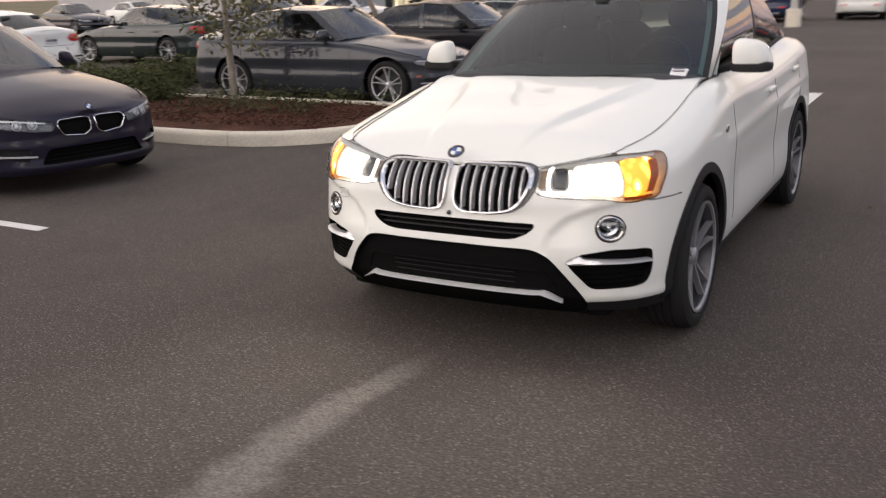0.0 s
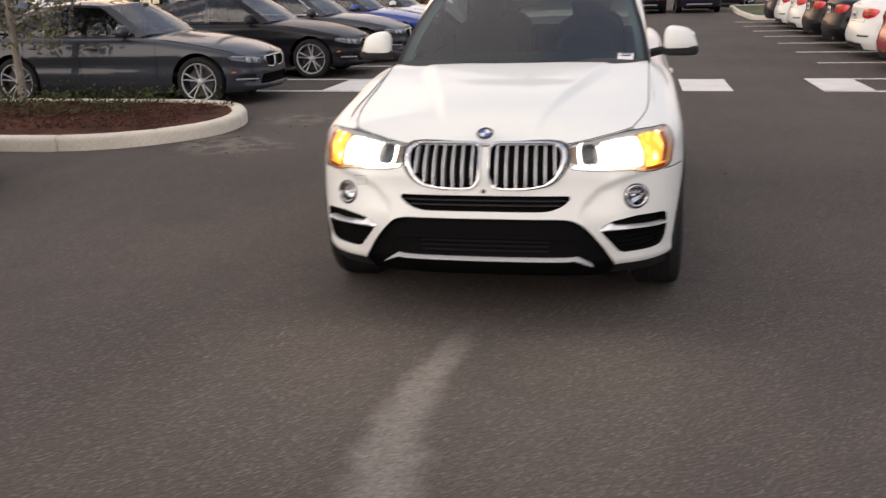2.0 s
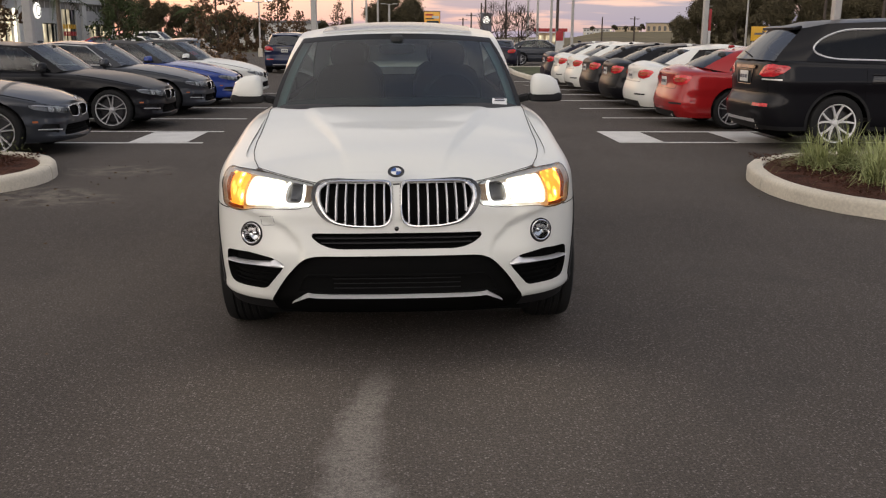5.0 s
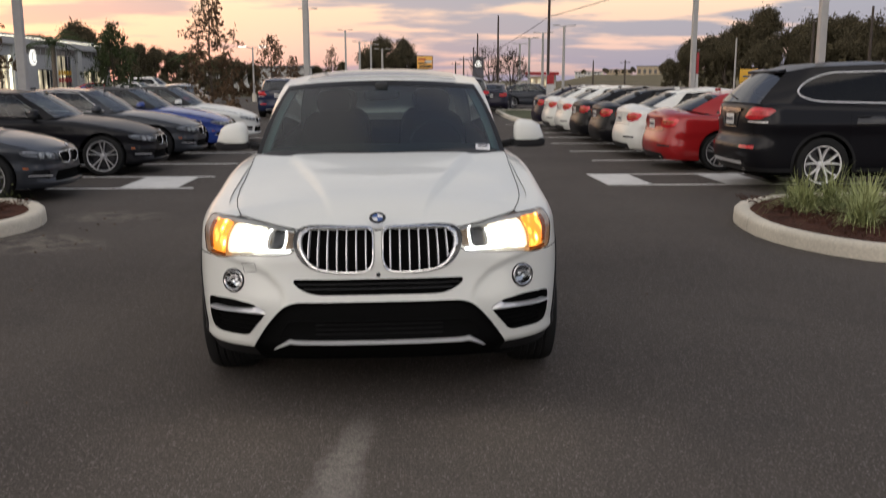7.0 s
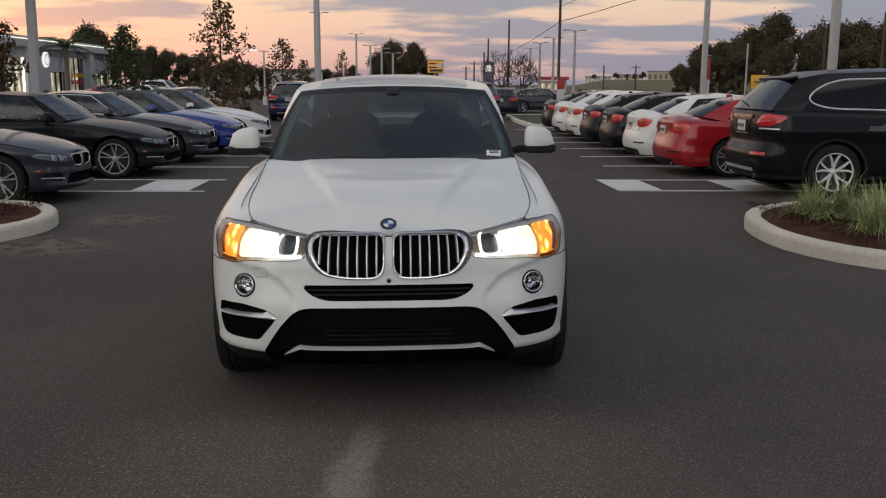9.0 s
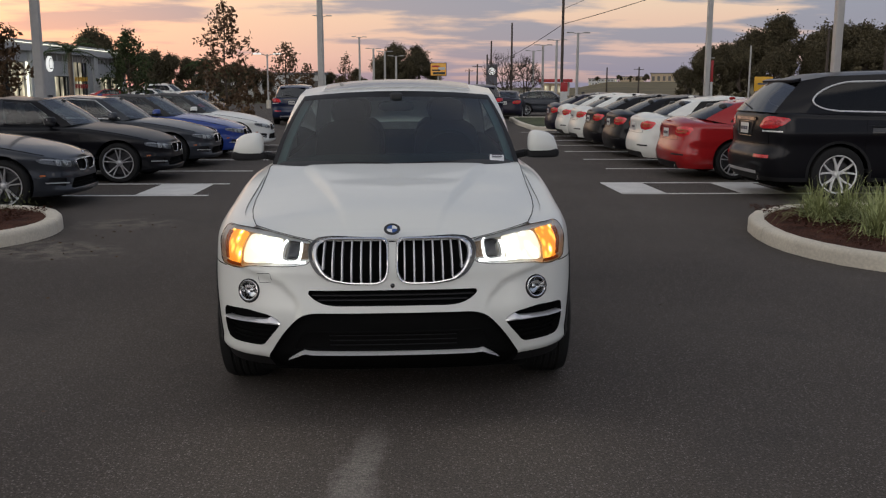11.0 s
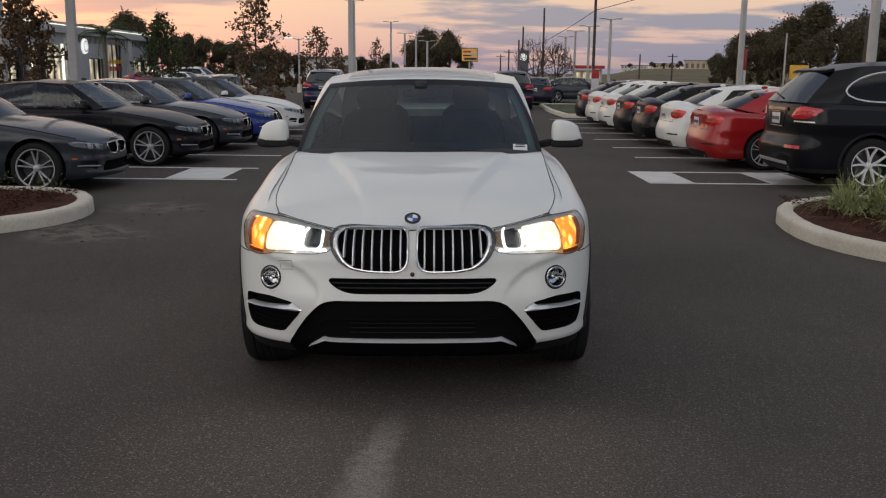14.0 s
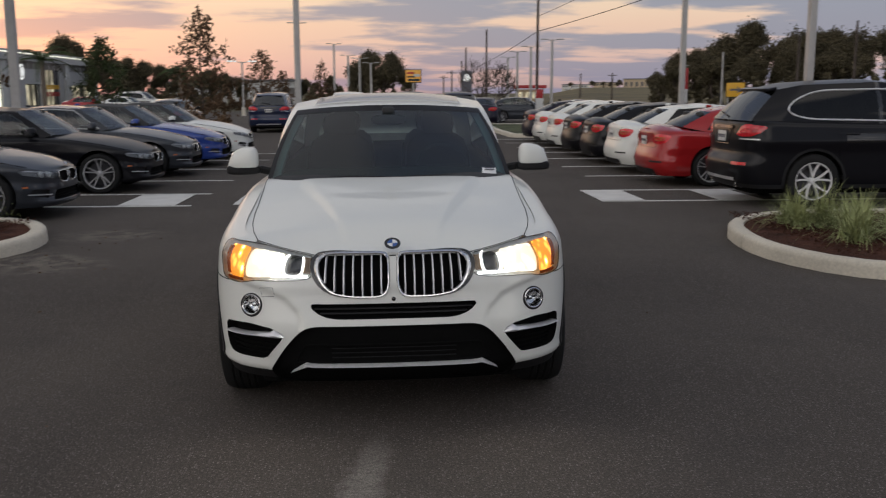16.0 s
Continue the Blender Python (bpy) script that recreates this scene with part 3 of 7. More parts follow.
def wheel_meshes(R, w, style):
    key = (R, w, style)
    if key in WHEELS:
        return WHEELS[key]
    rr, h = R * (0.70 if style == "star" else 0.765), w / 2
    bm = bmesh.new()
    prof = [(rr - 0.005, -h + 0.02), (rr + 0.01, -h + 0.004), (R - 0.05, -h), (R - 0.016, -h + 0.012), (R - 0.003, -h + 0.04)]
    for k in range(4):
        g = -h + 0.05 + (w - 0.1) * (k + 0.5) / 4
        prof += [(R, g - 0.012), (R - 0.007, g - 0.008), (R - 0.007, g), (R, g + 0.004)]
    prof += [(R - 0.003, h - 0.04), (R - 0.016, h - 0.012), (R - 0.05, h), (rr + 0.01, h - 0.004), (rr - 0.005, h - 0.02)]
    lathe(bm, prof, "x", 44)
    me = []
    tyre = bpy.data.meshes.new("tyre")
    bm.to_mesh(tyre), bm.free()
    tyre.materials.append(M["rubber"])
    # rim: barrel, lip, spokes and cap
    bm = bmesh.new()
    lathe(bm, [(rr - 0.004, h - 0.012), (rr, h - 0.004), (rr - 0.012, h - 0.006), (rr - 0.018, h - 0.016)], "x", 44)
    lathe(bm, [(rr - 0.018, h - 0.016), (rr - 0.026, h - 0.04), (rr - 0.03, -h + 0.03)], "x", 44, mat=1)
    dark = style == "dark_double"
    five = 5
    spread = {"double": 0.17, "dark_double": 0.17, "vee": 0.21, "star": 0.20}.get(style, 0.17)
    for k in range(five):
        for sgn in (-1, 1):
            a0 = 2 * math.pi * k / five + math.pi / 2
            ai, ao = a0 + sgn * spread * (0.9 if style != "star" else 0.4), a0 + sgn * spread * (1.1 if style != "star" else 1.5)
            pts = []
            for t in np.linspace(0, 1, 5):
                r, a = 0.045 + (rr - 0.065) * t, ai + (ao - ai) * t
                pts.append((h - 0.045 + 0.032 * t**1.5, r, a, (0.0105 if style != "star" else 0.017) - 0.002 * t))
            rows = []
            for x, r, a, hw in pts:
                c, s = math.cos(a), math.sin(a)
                rows.append([(x - 0.03, r * c + s * hw, r * s - c * hw), (x, r * c + s * hw * 0.7, r * s - c * hw * 0.7),
                             (x, r * c - s * hw * 0.7, r * s + c * hw * 0.7), (x - 0.03, r * c - s * hw, r * s + c * hw)])
            grid_mesh(bm, rows, 0)
    lathe(bm, [(0.001, h - 0.030), (0.026, h - 0.032), (0.040, h - 0.038), (0.050, h - 0.055), (0.058, h - 0.1)], "x", 20)
    rim = bpy.data.meshes.new("rim")
    bm.to_mesh(rim), bm.free()
    rim.materials.append(M["alloy_mid"] if dark else M["alloy_bright"] if style == "star" else M["alloy"])
    rim.materials.append(M["alloy_dark"])
    bm = bmesh.new()
    lathe(bm, [(0.001, h - 0.09), (rr * 0.72, h - 0.09), (rr * 0.72, h - 0.11), (rr - 0.032, h - 0.125), (rr - 0.03, h - 0.2)], "x", 28)
    disc = bpy.data.meshes.new("brake_disc")
    bm.to_mesh(disc), bm.free()
    disc.materials.append(M["alloy_dark"])
    for m in (tyre, rim, disc):
        m.polygons.foreach_set("use_smooth", [True] * len(m.polygons))
        m.set_sharp_from_angle(angle=radians(40))
    WHEELS[key] = (tyre, rim, disc)
    return WHEELS[key]


def add_wheels(car, sp):
    tyre, rim, disc = wheel_meshes(sp["R"], sp.get("tw", 0.23), sp.get("rim", "double"))
    for y in (sp["fo"], sp["fo"] + sp["wb"]):
        for sg in (1, -1):
            w = new("wheel", tyre)
            w.parent = car
            w.matrix_local = pose(sg * (sp["W"] - sp.get("track", 0.01) - sp.get("tw", 0.23) / 2), y, sp["R"], 0, 0, 0 if sg > 0 else 180)
            for nm, me in (("rim", rim), ("brake_disc", disc)):
                o = new(nm, me)
                o.parent = w


def add_cabin(car, sh, mat, trim):
    """Glass, pillars and roof over the belt line."""
    sp = sh.sp
    cb = sp["cabin"]
    seg = cb.get("cols", (14, 3, 12, 2, 10, 5, 10))
    B, R = [], []
    for (bx, by, bz), (rx, ry, rz) in zip(cb["B"], cb["R"]):
        if bx == "side":
            p = sh.P(sh.sy(by), sh.zsh(by))
            B.append((float(p[0]) - 0.004, by, float(p[2]) - 0.004))
        else:
            B.append((bx, by, bz))
        R.append((rx, ry, rz))

    def line(Q):
        out, tags = [], []
        for k, n in enumerate(seg):
            a, b = np.array(Q[k]), np.array(Q[k + 1])
            for i in range(n):
                t = i / n
                p = a + (b - a) * t
                if k == 0:
                    p[1:] = a[1:] + (b[1:] - a[1:]) * t**2.2
                if k == len(seg) - 1:
                    p[1:] = b[1:] + (a[1:] - b[1:]) * (1 - t) ** 2.2
                out.append(p)
                tags.append(k)
        out.append(np.array(Q[-1]))
        return np.array(out), tags
    b, tags = line(B)
    r, _ = line(R)
    nv = cb.get("nv", 12)
    rows = []
    cen = np.array([0, b[:, 1].mean(), 0])
    for i in range(nv + 1):
        v = i / nv
        p = b + (r - b) * v
        out = p - cen
        out[:, 2] = 0
        out /= np.linalg.norm(out, axis=1)[:, None] + 1e-9
        p = p + out * cb.get("bulge", 0.035) * 4 * v * (1 - v)
        rows.append(p)
    lo, hi = (round(q * nv / 12) for q in cb.get("v", (1, 11)))
    groups = {}
    for k in (0, 2, 4, 6):
        for sg in (1, -1):
            groups[k, sg] = bmesh.new()
    frame_bm = bmesh.new()
    for sg in (1, -1):
        fl = np.array([sg, 1, 1])
        caches = {}
        for i in range(nv):
            for j, tg in enumerate(tags):
                glassy = tg in (0, 2, 4, 6) and (lo if tg in (2, 4) else 0) <= i < (hi if tg in (2, 4) else nv - (0 if tg == 0 else 1))
                if tg == 0 and "screen" in sp and (i >= nv - 1 or j >= seg[0] - 1):
                    glassy = False
                if tg == 4 and cb.get("quarter"):
                    u = max(0.0, ((j - tags.index(4) + 0.5) / seg[4] - 0.62) / 0.38)
                    glassy = (0.40 - 0.32 * math.sqrt(1 - u * u)) * nv <= i + 0.5 <= (0.40 + 0.43 * math.sqrt(1 - u * u)) * nv
                tgt = groups[tg, 1 if tg in (0, 6) else sg] if glassy else frame_bm
                ch = caches.setdefault((tg if glassy else "f"), {})

                def vt(a, c):
                    if (a, c) not in ch:
                        ch[a, c] = tgt.verts.new(rows[a][c] * fl)
                    return ch[a, c]
                q = [vt(i, j), vt(i, j + 1), vt(i + 1, j + 1), vt(i + 1, j)]
                f = tgt.faces.new(q if sg > 0 else q[::-1])
                if not glassy:
                    f.material_index = 1 if tg == 3 or (tg == 0 and i < nv) or (tg in (2, 4) and i < lo and "screen" in sp) else 0
    # roof cap
    t = np.linspace(-1, 1, 17)
    cap = []
    ys = r[:, 1]
    yn = (ys - ys.min()) / (ys.max() - ys.min())
    for k in range(len(r)):
        bulge = cb.get("roof", 0.05) * (4 * yn[k] * (1 - yn[k])) ** 0.6
        cap.append([(t[m] * r[k, 0], r[k, 1], r[k, 2] + bulge * (1 - abs(t[m]) ** 2.4)) for m in range(len(t))])
    grid_mesh(frame_bm, cap)
    if "screen" in sp:
        # glass roof panel; chrome rod added along its front for the sky's reflection
        ks = [k for k in range(len(r)) if 2.34 < r[k, 1] < 3.38]
        pane, bm = [], bmesh.new()
        for k in ks:
            rise = cb["roof"] * (4 * yn[k] * (1 - yn[k])) ** 0.6
            pane.append([(q * r[k, 0], r[k, 1], r[k, 2] + rise * (1 - abs(q) ** 2.4) + 0.006) for q in np.linspace(-0.76, 0.76, 13)])
        grid_mesh(bm, pane)
        part("glass_roof", outward(bm, (0, 2.8, 0.9)), M["gloss"], car)
        bm = bmesh.new()
        tube(bm, pane[0], 0.007, 6)
        part("roof_glint", bm, M["chrome"], car)
    bmesh.ops.remove_doubles(frame_bm, verts=frame_bm.verts, dist=0.0008)
    c = (0, float(b[:, 1].mean()), 0.9)
    part("roof", outward(frame_bm, c), [M["interior"] if sp.get("softtop") else mat, M["plastic"] if "screen" in sp else M["gloss"]], car, "black fabric folding roof" if sp.get("softtop") else "")
    for (k, sg), bm in groups.items():
        if not bm.faces:
            bm.free()
            continue
        bmesh.ops.remove_doubles(bm, verts=bm.verts, dist=0.0005)
        name = {0: "windscreen", 6: "rear_window"}.get(k, "side_window")
        kind_ = sp.get("screen", "side_clear") if k == 0 else "side_dark" if k == 6 and sp["cabin"].get("quarter") else sp.get("glass", "tint")
        part(name, outward(bm, c), M[kind_], car)
    if cb.get("chrome"):
        for sg in (1, -1):
            bm = bmesh.new()
            i0, i1 = tags.index(2), tags.index(5)
            pts = []

            def spot(jj, vv):
                j0, k0 = min(int(jj), len(b) - 2), min(int(vv * nv), nv - 1)
                fj, fk = jj - j0, vv * nv - k0
                return (rows[k0][j0] * (1 - fj) + rows[k0][j0 + 1] * fj) * (1 - fk) + (rows[k0 + 1][j0] * (1 - fj) + rows[k0 + 1][j0 + 1] * fj) * fk
            if cb.get("quarter"):
                j4 = tags.index(4)
                turn_ = np.linspace(0, math.pi / 2, 12)
                way = [(j, 0.08) for j in range(i0, int(j4 + seg[4] * 0.62) + 1)] + [(j4 + seg[4] * (0.62 + 0.38 * math.sin(q)), 0.40 - 0.32 * math.cos(q)) for q in turn_]
                way += [(j4 + seg[4] * (0.62 + 0.38 * math.sin(q)), 0.40 + 0.43 * math.cos(q)) for q in turn_[::-1]] + [(j, 0.83) for j in range(int(j4 + seg[4] * 0.62), i0 - 1, -1)]
                pts = [spot(*q) for q in way]
            else:
                pts = [rows[lo][j] for j in range(i0, i1 + 1)] + [rows[hi][j] for j in range(i1, i0 - 1, -1)]
            tube(bm, [np.array(p) * (sg, 1, 1) + (sg * 0.006, 0, 0) for p in pts], cb.get("trim", 0.011), 5, True)
            part("window_trim", bm, M["satin"], car)
    for sg in (1, -1):
        bm = bmesh.new()
        j0 = tags.index(1)
        ins = np.array([sg, 1, 1])
        rows_ = [[rows[i][j0] * ins + np.array([-sg * 0.015 - sg * dx, 0.03 + dy, 0]) for i in range(nv + 1)] for dx, dy in ((0.0, 0.0), (0.055, 0.02), (0.06, 0.08), (-0.02, 0.14))]
        grid_mesh(bm, rows_)
        part("pillar_lining", bm, M["trimgrey"], car)
    # seats, dashboard, floor
    yw = B[1][1]
    zb = float(sh.zsh(yw))
    bm = bmesh.new()
    box(bm, (sp["W"] * 1.6, sp["L"] - 1.5, 0.05), (0, sp["L"] / 2 + 0.1, 0.42))
    part("cabin_floor", bm, M["interior"], car)
    bm = bmesh.new()
    superell(bm, (0, yw + 0.18, zb - 0.10), (B[1][0] + 0.03, 0.38, 0.14), 0.35, 24, 8)
    part("dashboard", bm, M["interior"], car)
    seat_y = yw + 1.0
    for y, k in ((seat_y, "front_seat"), (seat_y + 0.95, "rear_seat")):
        for sg in (1, -1):
            bm = bmesh.new()
            tilt = Euler((radians(-18), 0, 0)).to_matrix()
            superell(bm, (sg * 0.36, y, zb - 0.13), (0.25, 0.09, 0.38), 0.5, 14, 8, turn=tilt)
            superell(bm, (sg * 0.36, y + 0.13, zb + 0.30), (0.13, 0.055, 0.09), 0.6, 12, 6, turn=tilt)
            superell(bm, (sg * 0.36, y - 0.25, zb - 0.45), (0.25, 0.28, 0.10), 0.5, 12, 6)
            part(k, bm, M["interior"], car)
    bm = bmesh.new()
    a = np.linspace(0, 2 * math.pi, 25)[:-1]
    cs, sn = math.cos(radians(25)), math.sin(radians(25))
    tube(bm, [(0.36 + 0.18 * math.cos(q), yw + 0.52 + 0.18 * math.sin(q) * sn, zb + 0.02 + 0.18 * math.sin(q) * cs) for q in a], 0.014, 6, True)
    box(bm, (0.33, 0.03, 0.05), (0.36, yw + 0.52, zb + 0.02))
    part("steering_wheel", bm, M["interior"], car)
    bm = bmesh.new()
    hz = R[0][2]
    superell(bm, (0, R[0][1] - 0.08, hz - 0.10), (0.12, 0.02, 0.035), 0.6, 14, 6)
    superell(bm, (0, R[0][1] - 0.06, hz - 0.045), (0.045, 0.04, 0.035), 0.6, 12, 6)
    part("rear_view_mirror", bm, M["interior"], car)


def add_mirrors(car, sp, mat, z, y, x0=0.84, size=1.0):
    for sg in (1, -1):
        bm = bmesh.new()
        superell(bm, (sg * (x0 + 0.095 * size), y, z + 0.035 * size), (0.096 * size, 0.075, 0.090 * size), 0.62, 24, 14)
        for v in bm.verts:
            k = (v.co.z - z) / (0.1 * size)
            out = (sg * v.co.x - x0) / (0.2 * size)
            v.co.z -= 0.022 * size * max(0, out) * max(0, k)
            v.co.x -= sg * 0.030 * size * max(0, k) * max(0, out)
            v.co.z = max(v.co.z, z - 0.008)
            v.co.y = min(v.co.y, y + 0.04) + 0.05 * max(0, out) ** 2
        m = part("mirror_housing", bm, mat, car)
        bm = bmesh.new()
        superell(bm, (sg * (x0 + 0.090 * size), y + 0.02, z - 0.024 * size), (0.105 * size, 0.068, 0.032), 0.5, 20, 8)
        tube(bm, [(sg * (x0 - 0.12), y + 0.08, z - 0.055), (sg * (x0 - 0.02), y + 0.05, z - 0.03), (sg * (x0 + 0.06), y + 0.03, z - 0.016)], 0.026, 8)
        part("mirror_base", bm, M["plastic"], m)
        bm = bmesh.new()
        superell(bm, (sg * (x0 + 0.09 * size), y + 0.042, z + 0.035), (0.085 * size, 0.006, 0.055 * size), 0.5, 16, 6)
        part("mirror_glass", bm, M["chrome"], m)


def panel_lines(sh, doors, z0, car):
    """Door joints and handles."""
    for y in doors:
        for sg in (1, -1):
            bm = bmesh.new()
            zt = float(sh.zsh(y)) - 0.01
            zs = np.linspace(z0, zt, 14)
            tube(bm, sh.P(sg * sh.sy(np.full(14, y) + 0.02 * np.sin((zs - z0) * 3)), zs, 0.0005), 0.0012 if sh.sp.get("screen") else 0.003, 4)
            part("door_joint", bm, M["void"], car)
    for y in doors[1:]:
        for sg in (1, -1):
            bm = bmesh.new()
            p = sh.P(sg * sh.sy(y - 0.16), float(sh.zsh(y)) - 0.16, 0.012)
            superell(bm, p, (0.014, 0.105, 0.015), 0.6, 10, 6)
            part("door_handle", bm, sh.sp["paint"], car)


def emblem(car, at, r, turn):
    """A round badge in blue and white quarters."""
    bm = bmesh.new()
    m = Matrix.Translation(at) @ turn
    n = 32
    for k in range(n):
        a, b = 2 * math.pi * k / n, 2 * math.pi * (k + 1) / n
        for r0, r1, h in ((0, 0.68, 0.006), (0.68, 0.98, 0.006)):
            q = [m @ Vector((r * rr * math.cos(w), r * rr * math.sin(w), h)) for rr, w in ((r0, a), (r1, a), (r1, b), (r0, b))]
            vs = [bm.verts.new(p) for p in (q if r0 else q[1:3] + [m @ Vector((0, 0, h))])]
            f = bm.faces.new(vs)
            f.material_index = 2 if r0 else (0 if (k // (n // 4)) % 2 else 1)
    tube(bm, [m @ Vector((r * math.cos(2 * math.pi * k / n), r * math.sin(2 * math.pi * k / n), 0.004)) for k in range(n)], 0.003, 6, True, 2)
    part("badge", bm, [M["emblem_blue"], M["emblem_white"], M["gloss"], M["chrome"]], car, "round badge in blue and white quarters")


def slats(sh, bm, outline, xs, off, w=0.006, depth=0.03, mat=0):
    """Upright bars clipped to an outline given in x and z."""
    for x in xs:
        zs = np.linspace(0, 1.4, 701)
        ok = zs[within(np.stack([np.full(701, x), zs], 1), outline)]
        if len(ok) < 5:
            continue
        z = np.linspace(ok[0] - 0.004, ok[-1] + 0.004, 10)
        s = sh.sx(np.full(10, x))
        a, b = sh.P(s - w / 2, z, off), sh.P(s + w / 2, z, off)
        c, d = sh.P(s - w / 2 - 0.002, z, off - depth), sh.P(s + w / 2 + 0.002, z, off - depth)
        grid_mesh(bm, [list(c), list(a), list(b), list(d)], mat)


def bars(sh, bm, outline, zs, off, h=0.008, depth=0.03, mat=0, rear=False):
    """Level bars clipped to an outline given in x and z."""
    for z in zs:
        xs = np.linspace(-1, 1, 801)
        ok = xs[within(np.stack([xs, np.full(801, z)], 1), outline)]
        if len(ok) < 5:
            continue
        x = np.linspace(ok[0], ok[-1], 30)
        s = sh.sx(x, rear)
        rows = [list(sh.P(s, np.full(30, zz), o)) for zz, o in ((z - h / 2, off - depth), (z - h / 2, off), (z + h / 2, off), (z + h / 2, off - depth))]
        grid_mesh(bm, rows, mat)


mirror_x = lambda pts: [(-x, z) for x, z in pts][::-1]


def plate_on(car, sh, z, rear=True, w=0.15, h=0.078):
    """A plate with bars for its print."""
    y = float(sh.P(sh.S if rear else 0.0, z)[1])
    sg = 1 if rear else -1
    bm = bmesh.new()
    box(bm, (2 * w, 0.012, 2 * h), (0, y + sg * 0.012, z), bevel=0.004)
    p = part("plate", bm, M["plate"], car, "pale plate with plain printed bars")
    bm = bmesh.new()
    for k in range(3):
        box(bm, (0.07, 0.004, 0.05), (-0.09 + 0.09 * k, y + sg * 0.021, z))
    part("plate_print", bm, M["bar"], p)

def coupe_relief(X, Y, z):
    """The raised middle of the front bumper: its edge sweeps from under the lamps down to the lower intake."""
    ez, ex = [0.46, 0.53, 0.56, 0.606, 0.669, 0.70, 0.735, 0.77], [0.47, 0.450, 0.450, 0.472, 0.54, 0.62, 0.75, 0.85]
    edge = np.interp(z, ez, ex)
    slope = (np.interp(z + 0.015, ez, ex) - np.interp(z - 0.015, ez, ex)) / 0.03
    a = np.clip((edge - X) / (0.026 * np.sqrt(1 + slope**2)) + 0.5, 0, 1)
    fade = np.clip((z - 0.40) / 0.10, 0, 1) * np.clip((0.83 - z) / 0.10, 0, 1)
    # the frame of the corner intake stands proud
    lip = np.exp(-(((z - 0.315) / 0.03) ** 2)) * np.clip((X - 0.58) / 0.05, 0, 1)
    # the waist of the doors between the shoulder crease and the sill
    along = np.clip((Y - 1.3) / 0.35, 0, 1) * np.clip((4.3 - Y) / 0.5, 0, 1)
    line = 0.84 + 0.03 * (Y - 1.5)
    waist = (0.010 * np.exp(-(((z - line) / 0.035) ** 2)) - 0.022 * np.exp(-(((z - 0.62) / 0.13) ** 2))) * along
    return waist + np.where(Y < 1.0, 0.013 * a * a * (3 - 2 * a) * fade, 0.0) + np.where(Y < 0.7, 0.014 * lip, 0.0)


SUV_COUPE = dict(L=4.67, W=0.940, n=3.2, wb=2.81, fo=0.85, R=0.352, tw=0.245, rim="dark_double", track=0.002, zb=0.24, cowl=1.62, deck=4.2,
    shoulder=[(0.0, 0.868), (0.06, 0.872), (0.11, 0.898), (0.2, 0.922), (0.3, 0.938), (0.5, 0.955), (0.9, 1.02), (1.3, 1.098), (1.5, 1.118), (1.7, 1.122), (2.5, 1.125), (3.3, 1.155), (4.0, 1.195), (4.67, 1.15)],
    top=[(0.0, 0.872), (0.1, 0.895), (0.2, 0.93), (0.35, 0.975), (0.6, 1.02), (1.0, 1.075), (1.4, 1.125), (1.7, 1.15), (3.5, 1.2), (4.2, 1.225), (4.5, 1.20), (4.67, 1.155)],
    side=[(0.2, 0.06), (0.35, 0.012), (0.5, 0.0), (0.7, 0.0), (0.85, 0.012), (0.95, 0.025), (1.05, 0.04), (1.2, 0.07)],
    front=[(0.2, 0.18), (0.26, 0.105), (0.30, 0.065), (0.36, 0.034), (0.42, 0.018), (0.54, 0.016), (0.6, 0.03), (0.67, 0.045), (0.8, 0.065), (0.87, 0.085), (0.95, 0.11)],
    rear=[(0.2, 0.12), (0.35, 0.03), (0.5, 0.0), (0.7, 0.02), (0.9, 0.06), (1.15, 0.09)],
    roll=0.128, rh=0.12, screen="screen", bow=2.5, glass="side_dark", relief=lambda X, Y, z: coupe_relief(X, Y, z), paint=M["white"], across=121,
    cabin=dict(B=[(0, 1.34, 1.120), (0.766, 1.53, 1.130), ("side", 1.64, 0), ("side", 2.72, 0), ("side", 2.80, 0), ("side", 3.95, 0), (0.66, 4.50, 1.19), (0, 4.58, 1.205)],
               R=[(0, 2.12, 1.572), (0.632, 2.24, 1.54), (0.676, 2.34, 1.545), (0.68, 2.76, 1.585), (0.675, 2.82, 1.585), (0.62, 3.40, 1.565), (0.52, 3.55, 1.55), (0, 3.60, 1.57)],
               cols=(26, 4, 14, 2, 14, 8, 12), bulge=0.03, roof=0.065))

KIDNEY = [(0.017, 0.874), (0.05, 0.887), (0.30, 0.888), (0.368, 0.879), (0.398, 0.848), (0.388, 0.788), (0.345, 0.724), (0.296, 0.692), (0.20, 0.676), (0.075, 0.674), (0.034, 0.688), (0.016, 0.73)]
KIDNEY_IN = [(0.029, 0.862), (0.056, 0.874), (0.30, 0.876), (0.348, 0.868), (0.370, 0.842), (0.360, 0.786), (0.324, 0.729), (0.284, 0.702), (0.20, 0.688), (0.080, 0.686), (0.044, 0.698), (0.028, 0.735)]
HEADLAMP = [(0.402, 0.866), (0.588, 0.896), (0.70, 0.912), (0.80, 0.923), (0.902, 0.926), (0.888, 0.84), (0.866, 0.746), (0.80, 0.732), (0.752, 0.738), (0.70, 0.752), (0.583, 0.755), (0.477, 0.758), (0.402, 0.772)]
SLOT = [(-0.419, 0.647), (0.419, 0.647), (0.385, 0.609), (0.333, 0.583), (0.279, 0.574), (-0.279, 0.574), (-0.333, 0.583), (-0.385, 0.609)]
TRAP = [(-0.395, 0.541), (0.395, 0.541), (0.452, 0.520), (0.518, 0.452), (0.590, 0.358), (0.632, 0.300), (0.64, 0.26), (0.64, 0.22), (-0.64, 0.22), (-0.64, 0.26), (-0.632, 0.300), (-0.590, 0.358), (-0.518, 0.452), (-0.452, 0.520)]
